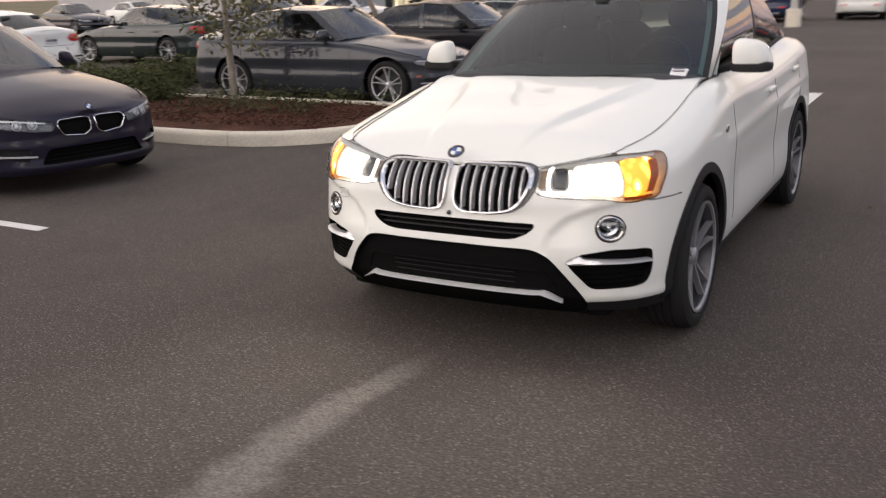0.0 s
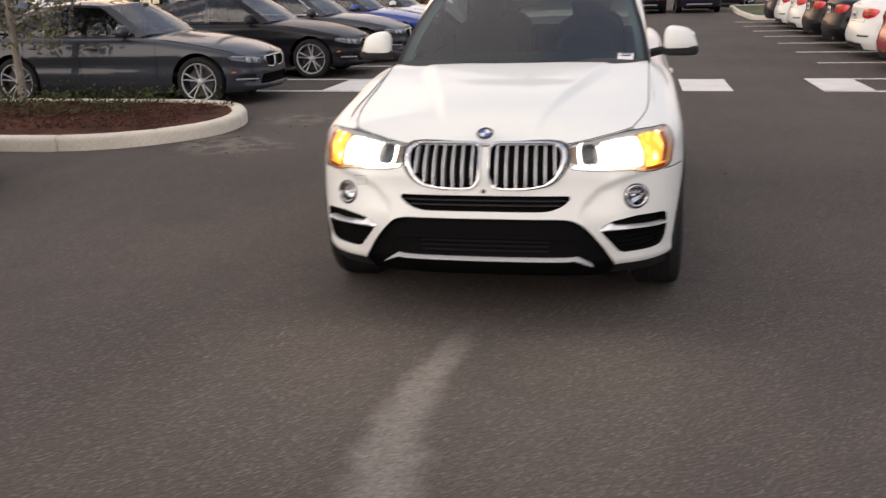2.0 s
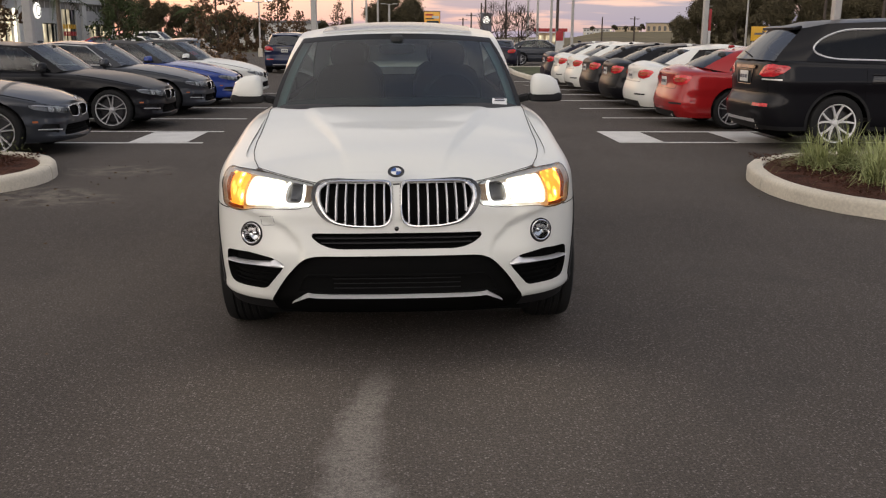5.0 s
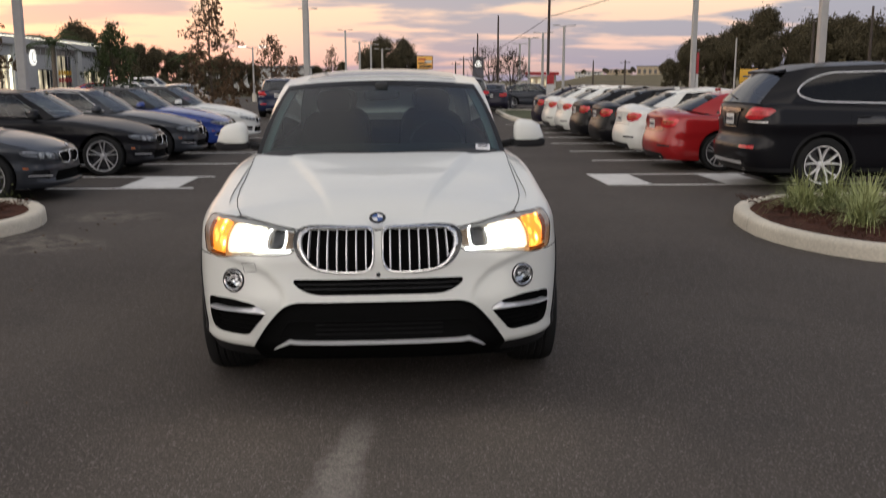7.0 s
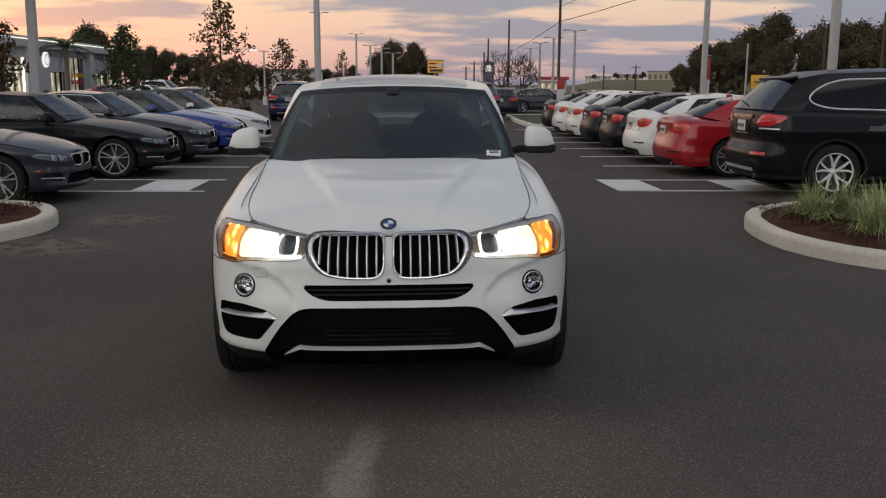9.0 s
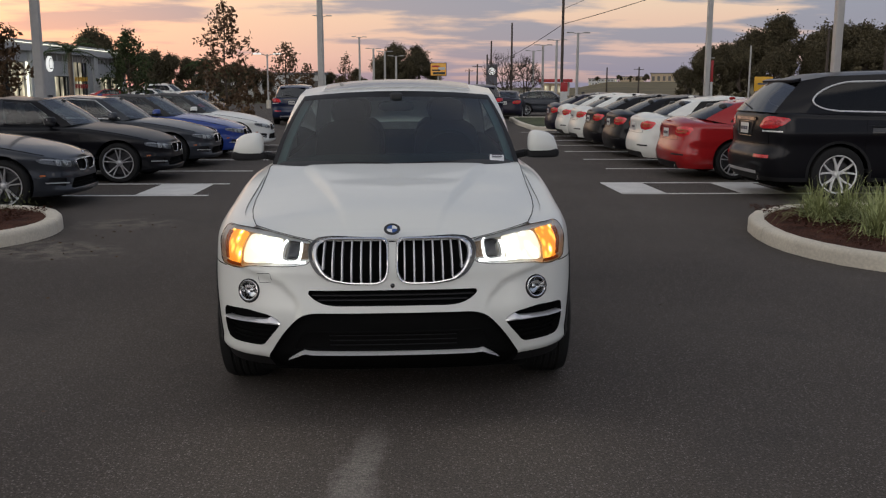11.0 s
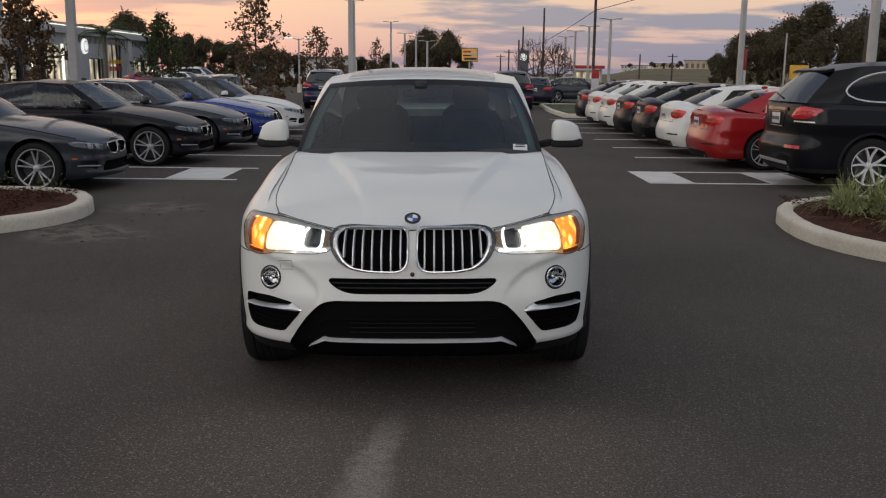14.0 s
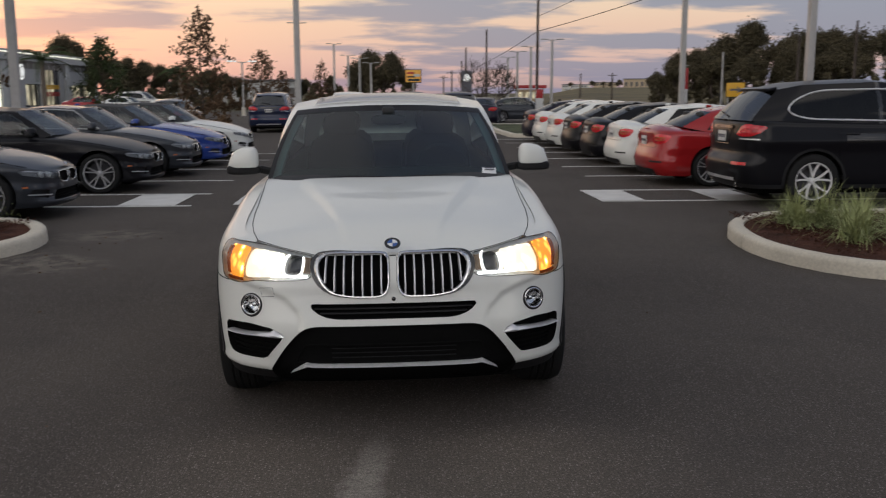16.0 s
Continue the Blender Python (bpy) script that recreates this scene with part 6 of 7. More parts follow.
def columnar(name, label, at, h, width, seed, leaf, n, size, gap=0.35, bark="bark_dark", base=0.10):
    """A straight stem with rising side branches, widest in the middle, each ending in a tuft of large leaves."""
    rng = np.random.default_rng(seed)
    t = thing(name, label, "tree")
    bm = bmesh.new()
    tube(bm, [(0.03 * math.sin(z * 2), 0.03 * math.cos(z * 3), z) for z in np.linspace(0, h * 0.97, 12)], 0.06, 7, taper=0.012)
    tips = [(0, 0, h * 0.97)]
    m = int(h / 0.13)
    for i in range(m):
        z = h * (base + (0.96 - base) * (i + rng.uniform(0, 0.6)) / m)
        u = (z / h - base) / (0.96 - base)
        w = width * min(1.0, 0.55 + u * 2.2) * (1 - u) ** 0.8 * rng.uniform(0.45, 1.1) + 0.08
        a = i * 2.4 + rng.uniform(-0.4, 0.4)
        e = (w * math.cos(a), w * math.sin(a), z + w * 0.5)
        tube(bm, [(0, 0, z), (e[0] * 0.5, e[1] * 0.5, z + w * 0.16), e], 0.012, 4, taper=0.005)
        tips += [e] if w < 0.3 else [e, (e[0] * 0.62, e[1] * 0.62, z + w * 0.26)]
    part("trunk", bm, M[bark], t)
    v, f = leaves(rng, tips, gap * 0.30, n, size, 0.5)
    leaf_mesh("crown", v, f, M[leaf], t)
    t.matrix_world = at
    return t


def palm(label, at, h, seed, fronds=18, length=1.8):
    rng = np.random.default_rng(seed)
    t = thing("palm_tree", label, "palm tree")
    bm = bmesh.new()
    prof = [(0.20, 0.0), (0.16, 0.3)] + [(0.13 + 0.012 * (i % 2), 0.3 + (h - 0.3) * (i + 1) / 16) for i in range(16)]
    lathe(bm, prof, "z", 10)
    part("trunk", bm, M["bark"], t)
    for k in range(fronds):
        a, rise = 2 * math.pi * k / fronds + rng.uniform(-0.2, 0.2), rng.uniform(0.1, 1.2)
        pts = []
        for q in np.linspace(0, 1, 9):
            out = length * q * math.cos(rise * (1 - q * 0.4))
            pts.append(Vector((out * math.cos(a), out * math.sin(a), h + length * q * math.sin(rise) - 1.1 * q**2.2 * length * 0.6)))
        bm = bmesh.new()
        tube(bm, pts, 0.035, 4, taper=0.012)
        side = Vector((-math.sin(a), math.cos(a), 0))
        for i in range(1, 9):
            for sg in (1, -1):
                for q in (0.0, 0.5):
                    p = pts[i - 1].lerp(pts[i], q)
                    d = (pts[i] - pts[i - 1]).normalized()
                    e = p + side * sg * 0.32 * (1 - abs(i - 4.5) / 7) * length / 1.8 + d * 0.14 - Vector((0, 0, 0.16))
                    vs = [bm.verts.new(v) for v in (p - d * 0.04, p + d * 0.04, e)]
                    bm.faces.new(vs)
        part("frond", bm, M["leaf_palm"], t)
    t.matrix_world = at


def grass_plant(at, seed, n=90, length=0.62):
    rng = np.random.default_rng(seed)
    bm = bmesh.new()
    for _ in range(n):
        a, ln, tilt = rng.uniform(0, 2 * math.pi), length * rng.uniform(0.55, 1.15), rng.uniform(0.1, 0.95)
        b0 = Vector((rng.normal(0, 0.05), rng.normal(0, 0.05), 0))
        out, side, w = Vector((math.cos(a), math.sin(a), 0)), Vector((-math.sin(a), math.cos(a), 0)), rng.uniform(0.006, 0.012)
        rows = []
        for q in (0, 0.3, 0.6, 0.85, 1.0):
            th = tilt + 0.9 * q * q * tilt
            p = b0 + out * ln * q * math.sin(th) + Vector((0, 0, ln * q * math.cos(th)))
            rows.append([p - side * w * (1 - q * 0.9), p + side * w * (1 - q * 0.9)])
        grid_mesh(bm, rows)
    ob = finish("grass_plant", bm, M["blade"])
    tagged(ob, "clump of strappy pale green grass leaves in mulch", "grass plant", "grass plants on the island")
    ob.matrix_world = at
    return ob


def hedge(label, at, size, seed, n=6000, leaf="leaf_hedge", s=0.045):
    rng = np.random.default_rng(seed)
    t = thing("hedge", label, "hedge")
    for _ in range(16):
        x, y = rng.uniform(-0.45, 0.45) * size[0], rng.uniform(-0.4, 0.4) * size[1]
        bm = bmesh.new()
        tube(bm, [(x, y, 0), (x + rng.normal(0, 0.08), y + rng.normal(0, 0.08), size[2] * 0.8)], 0.012, 4, taper=0.004)
        part("stem", bm, M["bark_dark"], t)
    c = rng.uniform(-0.5, 0.5, (160, 3)) * np.array(size) + (0, 0, size[2] * 0.55)
    c[:, 2] *= 0.75 + 0.25 * np.cos(c[:, 0] * 5)
    v, f = leaves(rng, c, 0.11, n, s)
    v[:, 2] = np.maximum(v[:, 2], 0.02)
    leaf_mesh("foliage", v, f, M[leaf], t)
    t.matrix_world = at


# small tree and shrubs of the island beside the grey sedan
columnar("small_tree", "small slender tree with drying pale leaves in mulch", pose(-7.45, 7.0, 0.12), 3.4, 0.95, 5, "leaf_pale", 2700, 0.050, 0.5, "bark_pale", 0.22)
hedge("loose green shrubs growing in bark mulch", pose(-8.9, 6.1, 0.1), (1.5, 1.5, 0.38), 4, 8000, s=0.03)
hedge("low clipped green hedge behind parked cars", pose(-10.9, 9.2, 0.0), (1.2, 6.5, 0.46), 5, 20000, s=0.032)
hedge("short green ground cover on mulch", pose(-6.3, 6.1, 0.12), (2.2, 0.9, 0.09), 7, 1600, s=0.022)
hedge("short green ground cover along the back of the bed", pose(-6.9, 7.10, 0.10), (4.6, 0.5, 0.07), 8, 2800, s=0.020)
for k, (x, y) in enumerate(((4.68, 6.10), (4.62, 5.72), (4.95, 5.78), (5.12, 5.48), (5.0, 5.12), (4.72, 4.65), (5.4, 5.9), (5.5, 5.2), (5.35, 4.7), (5.85, 5.6), (6.3, 5.2))):
    grass_plant(pose(x, y, 0.13, 0, 0, 37 * k), 20 + k, 180, 0.43 + 0.06 * (k % 3))


def chips(name, spots, n, seed, label):
    """Loose bark pieces on the beds."""
    rng = np.random.default_rng(seed)
    q = []
    while len(q) < n:
        x0, x1, y0, y1 = spots
        p = (rng.uniform(x0, x1), rng.uniform(y0, y1))
        q.append((p[0], p[1], 0.165 + rng.uniform(-0.012, 0.02)))
    v, f = leaves(rng, q, 0.004, n, 0.019, 0.35, 0.8)
    return tagged(leaf_mesh(name, v, f, M["mulch"], None), label, "mulch", kind="stuff")


chips("bark_chips", (-8.5, -4.25, 4.75, 6.9), 9000, 8, "loose red-brown bark chips")
chips("bark_chips", (4.2, 8.5, 3.9, 6.9), 9000, 9, "loose red-brown bark chips")

def litter(n, seed):
    """Fallen leaves blown against the kerbs."""
    rng = np.random.default_rng(seed)
    q = [(-4.1 + rng.normal(0, 0.5) + 0.6, 4.2 + rng.uniform(0, 3.2), 0.006) for _ in range(n // 2)] + [(rng.uniform(-9, 9), rng.uniform(-2, 9), 0.006) for _ in range(n // 2)]
    q = [p for p in q if not (-4.0 > p[0] and 4.1 < p[1] < 7.5) and not (abs(p[0]) < 1.1 and -0.2 < p[1] < 5) and p[0] > -3.8 and p[0] < 3.6]
    v, f = leaves(rng, q, 0.002, len(q), 0.016, 0.45, 0.97)
    v[:, 2] = np.clip(v[:, 2], 0.003, 0.02)
    tagged(leaf_mesh("leaf_litter", v, f, M["leaf_dry"], None), "scattered dry leaves on asphalt", "leaf litter", kind="stuff")


litter(150, 50)

# trees of the far island and the lot
columnar("slim_tree", "slim broad-leaved tree with brown-green tufted crown", pose(*bearing(-11.2, 38), 0.1), 4.85, 1.7, 11, "leaf_dry", 1500, 0.090, 0.42)
columnar("slim_tree", "small broad-leaved tree with open crown", pose(*bearing(-7.6, 48), 0.0), 3.75, 1.4, 12, "leaf_dry", 900, 0.095, 0.45)
columnar("slim_tree", "broad-leaved tree with dark tufted crown", pose(*bearing(-24.1, 31), 0.0), 4.1, 1.4, 13, "leaf_dry", 2800, 0.085)
columnar("slim_tree", "broad-leaved tree with open brown-green crown", pose(*bearing(-16.7, 62), 0.0), 5.1, 2.4, 14, "leaf", 1900, 0.12, 0.5)
columnar("slim_tree", "small broad-leaved tree with open crown", pose(*bearing(-4.0, 60), 0.0), 3.6, 0.9, 15, "leaf_dry", 700, 0.09)
tree("small_tree", "young tree with a brown trunk behind the parked cars", pose(-10.4, 15.7, 0), 5.0, 17, "leaf", 1800, 0.07, 0.55, 0.5, 2, 3, 0.3, 0.09, "bark", 1)
palm("palm with a ringed trunk and drooping fronds", pose(*bearing(-19.85, 62), 0), 3.7, 21, 14, 2.5)
palm("short palm with full green fronds", pose(*bearing(-12.3, 75), 0), 3.2, 22, 22, 1.9)
tree("bare_tree", "leafless tree with fine spreading twigs", pose(*bearing(6.9, 72), 0), 4.3, 23, None, 0, 0, 0.24, 0.85, 4, 4, 0.1, 0.07, "bark_dark", 2)
tree("bare_tree", "leafless tree with fine spreading twigs", pose(*bearing(5.7, 70), 0), 4.6, 24, None, 0, 0, 0.25, 0.9, 4, 4, 0.1, 0.07, "bark_dark", 2)
hedge("dense dark shrubs under the slim tree", pose(*bearing(-11.6, 37), 0), (2.3, 1.6, 0.78), 25, 3000, "leaf_dry", 0.075)
hedge("dense dark shrubs at the lot's edge", pose(*bearing(6.0, 66), 0), (3.5, 1.5, 1.0), 26, 2500, "leaf_dry", 0.08)

hedge("dense dark undergrowth below the oaks", pose(*bearing(22.8, 90), 0, 0, 0, -23), (21.0, 3.0, 3.6), 27, 9000, "leaf_oak", 0.20)
hedge("dense dark undergrowth below the trees", pose(*bearing(-13.6, 110), 0, 0, 0, 13), (11.0, 3.0, 2.9), 28, 5000, "leaf_oak", 0.20)
hedge("dense dark undergrowth below the oaks", pose(*bearing(-0.6, 132), 0), (9.0, 3.0, 2.6), 33, 3500, "leaf_oak", 0.2)
hedge("dark undergrowth round a low warehouse", pose(*bearing(-3.4, 120), 0, 0, 0, 4), (6.5, 2.0, 2.3), 29, 2500, "leaf_oak", 0.2)

hedge("brown-green brush before a low warehouse", pose(*bearing(-8.6, 92), 0, 0, 0, 8), (9.0, 2.0, 1.5), 34, 3000, "leaf_dry", 0.14)
columnar("slim_tree", "small broad-leaved tree with open crown", pose(*bearing(-6.3, 64), 0.0), 3.1, 1.0, 16, "leaf_dry", 700, 0.10)

# oaks: three built, the others copied
oaks = [tree("oak_tree", "broad dark-green oak with dense uneven crown", pose(0, 0, 0), 8.0, 30 + k, "leaf_oak", 15000, 0.12, 0.24, 0.8, 4, 3, 0.34, 0.32, "bark_dark", 1, 0.1, group="oaks beyond the lot") for k in range(3)]
OAKS = [(-2.0, 140, 0.80, 0), (-0.9, 138, 0.98, 1), (0.4, 140, 0.95, 2), (-18.2, 140, 1.18, 1), (-16.6, 118, 0.74, 0), (-15.4, 116, 0.72, 2), (-14.2, 116, 0.68, 1), (-13.0, 120, 0.64, 1), (-11.6, 130, 0.55, 0), (-9.9, 132, 0.52, 2),
        (16.9, 116, 0.52, 0), (17.5, 110, 0.64, 2), (18.2, 104, 0.74, 1), (19.0, 106, 0.78, 2), (19.7, 108, 0.74, 0), (20.4, 104, 0.82, 0), (21.3, 100, 0.92, 1), (22.4, 98, 1.06, 2), (23.6, 96, 0.95, 0), (24.9, 98, 0.95, 1), (26.1, 95, 0.93, 2), (27.4, 96, 0.92, 0),
        (28.9, 98, 0.96, 1), (16.2, 118, 0.5, 1), (-10.8, 128, 0.60, 1), (-9.2, 128, 0.55, 0), (-8.5, 130, 0.46, 2), (-12.9, 126, 0.66, 0), (-6.0, 160, 0.52, 1), (-5.2, 162, 0.5, 2), (-1.5, 136, 0.72, 2), (-0.2, 135, 0.80, 0), (1.0, 138, 0.62, 1), (17.9, 96, 0.62, 0), (20.0, 95, 0.66, 1), (22.0, 93, 0.66, 0), (24.2, 92, 0.70, 2), (25.6, 92, 0.66, 1), (27.0, 91, 0.70, 0), (-17.3, 128, 0.8, 2), (-14.9, 125, 0.62, 0), (-12.2, 124, 0.52, 2), (-3.4, 150, 0.55, 2), (-4.6, 155, 0.5, 0), (-20.6, 150, 0.95, 2), (-22.6, 150, 0.9, 0)]
for k, (az, d, s, i) in enumerate(OAKS):
    m = pose(*bearing(az, d), 0, 0, 0, 77 * k) @ Matrix.Diagonal((s * (1.15 if d < 115 else 1.0), s, s, 1))
    if k < 3:
        oaks[i].matrix_world = m
    else:
        o = copy_thing(oaks[i], Matrix())
        o.matrix_basis = m

# ---------------------------------------------------------------- poles, signs, buildings, far cars


def light_pole(at, h, r=0.12, arms=2, label="square pale parking-lot light pole on a round base", head="pole"):
    t = thing("light_pole", label, "light pole", "light poles of the lot")
    bm = bmesh.new()
    rows = []
    for z, k in ((0.0, 1.0), (h * 0.5, 0.92), (h, 0.8)):
        b = r * k
        c = 0.25 * b
        rows.append([(x, y, z) for x, y in ((-b + c, -b), (b - c, -b), (b, -b + c), (b, b - c), (b - c, b), (-b + c, b), (-b, b - c), (-b, -b + c))])
    grid_mesh(bm, rows, close=True)
    part("pole", bm, M["pole"], t)
    bm = bmesh.new()
    lathe(bm, [(0.0, 0.62), (r * 2.1, 0.62), (r * 2.3, 0.58), (r * 2.4, 0.0)], "z", 18)
    part("pole_base", bm, M["kerb"], t)
    for k in range(arms):
        sg = 1 if k == 0 else -1
        bm = bmesh.new()
        tube(bm, [(0, 0, h - 0.1), (sg * 0.5, 0, h + 0.02)], 0.03, 6)
        a = part("arm", bm, M["pole"], t)
        bm = bmesh.new()
        box(bm, (0.62, 0.32, 0.09), (sg * 0.75, 0, h + 0.03), bevel=0.02)
        part("lamp_head", bm, M[head], a)
    t.matrix_world = at


def P(az, d, turn=0.0):
    return pose(*bearing(az, d), 0, 0, 0, turn)


light_pole(P(-21.5, 24.5, 8), 9.0, 0.11)
light_pole(P(-25.2, 33, 8), 9.0, 0.12)
light_pole(P(-5.5, 36, 0), 9.0, 0.115)
light_pole(P(17.85, 27.5, 0), 9.0, 0.075)
light_pole(P(24.85, 19.0, 0), 9.0, 0.076)
for az, d, el in ((-5.35, 105, 4.2), (-3.13, 130, 2.98), (-2.28, 126, 2.3), (-1.59, 122, 2.13), (-0.9, 118, 1.86), (7.53, 120, 2.18), (8.11, 110, 2.52), (8.93, 100, 2.81), (10.2, 85, 3.23), (20.25, 62, 2.4)):
    light_pole(P(az, d, 5), 1.6 + d * math.tan(radians(el)), 0.05 if az > 20 else 0.06 + d * 0.0007, 0 if az > 20 else 2, "pale far-off street light pole")


light_pole(P(-8.7, 70, 5), 3.95, 0.07, 2, "pale street light pole with lit lamp heads", "sign_lit")


def utility_pole(at, h, r=0.14, cross=True):
    t = thing("utility_pole", "weathered timber utility pole with cross arm", "utility pole", "utility poles")
    bm = bmesh.new()
    tube(bm, [(0, 0, 0), (0, 0, h)], r, 10, taper=r * 0.65)
    part("pole", bm, M["wood_pole"], t)
    if cross:
        bm = bmesh.new()
        box(bm, (2.2, 0.1, 0.12), (0, 0, h - 0.5), bevel=0.01)
        part("cross_arm", bm, M["wood_pole"], t)
        for x in (-0.95, 0.0, 0.95):
            bm = bmesh.new()
            lathe(bm, [(0.0, 0.16), (0.035, 0.15), (0.05, 0.08), (0.03, 0.0)], "z", 8, (x, 0, h - 0.44))
            part("insulator", bm, M["pole"], t)
    t.matrix_world = at


for az, d, h, cr in ((9.27, 58, 10.5, True), (6.2, 95, 8.0, False), (4.95, 120, 7.4, False), (4.7, 140, 6.4, False), (4.1, 190, 6.2, True), (3.6, 230, 6.0, True), (13.9, 190, 5.6, True), (12.0, 210, 5.9, False), (24.4, 60, 5.0, False), (27.4, 60, 5.8, False)):
    utility_pole(P(az, d, 20), h, 0.06 + d * 0.0007, cr)


def cable(a, b, sag, r=0.02):
    bm = bmesh.new()
    a, b = Vector(a), Vector(b)
    tube(bm, [a.lerp(b, t) - Vector((0, 0, sag * 4 * t * (1 - t))) for t in np.linspace(0, 1, 20)], r, 5)
    tagged(finish("power_line", bm, M["wire"]), "thin dark overhead power line", "power line", "power lines")


hook = lambda az, d, z: (*bearing(az, d), z)
cable(hook(9.27, 58, 5.4), hook(26.0, 42, 8.3), 0.25, 0.02)
cable(hook(9.27, 58, 6.3), hook(20.0, 44, 9.6), 0.3, 0.014)
cable(hook(9.27, 58, 7.2), hook(16.0, 46, 10.0), 0.3, 0.012)
cable(hook(9.27, 58, 5.4), hook(4.7, 140, 4.8), 0.4, 0.02)


def dealership():
    b = thing("dealership_building", "long pale showroom with lit windows and round sign", "building")
    x, y0, y1, h = -38.5, 44.0, 123.0, 6.0

    def blk(name, mat, yy0, yy1, z0, z1, depth=0.3, out=0.0, label="", bev=0.0):
        bm = bmesh.new()
        box(bm, (depth, yy1 - yy0, z1 - z0), (x - depth / 2 + out, (yy0 + yy1) / 2, (z0 + z1) / 2), bevel=bev)
        return part(name, bm, M[mat], b, label, False)
    # wall between and over the openings
    opens = [(46.0, 57.5, 0.0, 3.2), (60.0, 71.0, 0.0, 3.2), (73.0, 82.0, 0.0, 3.2), (83.5, 90.3, 0.0, 4.0), (97.8, 102.3, 0.3, 2.7), (103.6, 108.3, 0.3, 4.7), (112.5, 119.0, 0.3, 2.7)]
    edge = y0
    for a, c, z0, z1 in opens:
        blk("wall", "wall", edge, a, 0, h - 0.9)
        blk("wall", "wall", a, c, z1, h - 0.9)
        if z0:
            blk("wall", "wall", a, c, 0, z0)
        edge = c
    blk("wall", "wall", edge, y1, 0, h - 0.9)
    blk("back_wall", "wall", y0, y1, 0, h - 0.9, 0.3, -18)
    for yy in (y0, y1 - 0.3):
        bm = bmesh.new()
        box(bm, (18, 0.3, h - 0.9), (x - 9, yy + 0.15, (h - 0.9) / 2))
        part("side_wall", bm, M["wall"], b, "", False)
    blk("fascia", "wall", y0 - 0.5, y1 + 0.5, h - 0.9, h + 0.15, 19, 0.5)
    blk("light_strip", "lamp_strip", y0 - 0.4, y1 + 0.4, h - 0.16, h - 0.10, 0.06, 0.57, "thin lit strip along the roof edge")
    for a, c, z0, z1 in opens:
        n = max(1, round((c - a) / 1.6))
        for k in range(n):
            p0, p1 = a + (c - a) * k / n, a + (c - a) * (k + 1) / n
            w = blk("window", "window_lit" if (k + int(a)) % 3 else "window_dark", p0 + 0.07, p1 - 0.07, z0 + 0.08, z1 - 0.08, 0.05, -0.18)
            for q in (p0, p1):
                bm = bmesh.new()
                box(bm, (0.12, 0.12, z1 - z0), (x - 0.05, q, (z0 + z1) / 2))
                part("window_frame", bm, M["wall_white"], w, "", False)
    for yy, z1 in ((90.6, 4.0), (83.2, 3.9), (102.6, 2.8), (119.4, 2.7), (120.6, 4.1)):
        blk("lamp_tube", "lamp_strip", yy - 0.22, yy + 0.22, 0.3, z1, 0.08, 0.1, "upright lit lamp beside an entrance")
    # glazed gallery under the roof edge
    for k in range(20):
        g0 = 91.0 + k * 1.55
        pn = blk("gallery_pane", "window_far", g0 + 0.05, g0 + 1.50, 4.30, 5.02, 0.06, 0.03)
        bm = bmesh.new()
        box(bm, (0.10, 0.09, 0.76), (x + 0.03, g0, 4.66))
        part("mullion", bm, M["wall_white"], pn, "", False)
    # column fins and round sign
    for yy in (91.8, 110.6):
        blk("column", "wall_white", yy - 0.7, yy + 0.7, 0, h - 0.9, 0.5, 0.25)
    bm = bmesh.new()
    lathe(bm, [(0.0, 0.22), (0.68, 0.22), (0.72, 0.16), (0.78, 0.20), (0.82, 0.1), (0.82, 0.0)], "x", 36, (x, 96.5, 3.95))
    sg = part("round_sign", bm, M["sign_lit"], b, "round white sign on the wall")
    bm = bmesh.new()
    lathe(bm, [(0.48, 0.24), (0.60, 0.24)], "x", 30, (x, 96.5, 3.95))
    part("sign_ring", bm, M["bar"], sg)
    # two rows of signs that cannot be read
    for z, mt in ((2.15, "yellow_sign"), (1.35, "red_sign")):
        for k in range(5):
            blk("sign_bar", mt, 103.9 + k * 0.85, 104.5 + k * 0.85, z, z + 0.5, 0.06, 0.06)


dealership()


def low_building(name, label, az0, az1, d, z0, z1, mat, wins, depth=14, roof="roof", lit=False):
    """A far building: walls, roof slab, a row or two of windows."""
    t = thing(name, label, "building")
    a, c = Vector((*bearing(az0, d), 0)), Vector((*bearing(az1, d), 0))
    w = (c - a).length
    ang = math.atan2(c.y - a.y, c.x - a.x)
    bm = bmesh.new()
    box(bm, (w, depth, z1 - z0 + 3), (w / 2, depth / 2, (z1 + z0 - 3) / 2))
    part("wall", bm, M[mat], t, "", False)
    bm = bmesh.new()
    box(bm, (w + 0.8, depth + 0.8, 0.35), (w / 2, depth / 2, z1 + 0.15), bevel=0.05)
    part("roof", bm, M[roof], t, "", False)
    rows, n = wins
    for r in range(rows):
        for k in range(n):
            hh = (z1 - z0) / rows
            bm = bmesh.new()
            box(bm, (w / n * 0.5, 0.12, hh * 0.45), (w * (k + 0.5) / n, -0.02, z0 + hh * (r + 0.5)))
            part("window", bm, M["window_lit" if lit and (k + r) % 3 == 0 else "window_far"], t, "", False)
    t.matrix_world = Matrix.Translation(a) @ Matrix.Rotation(ang, 4, "Z")


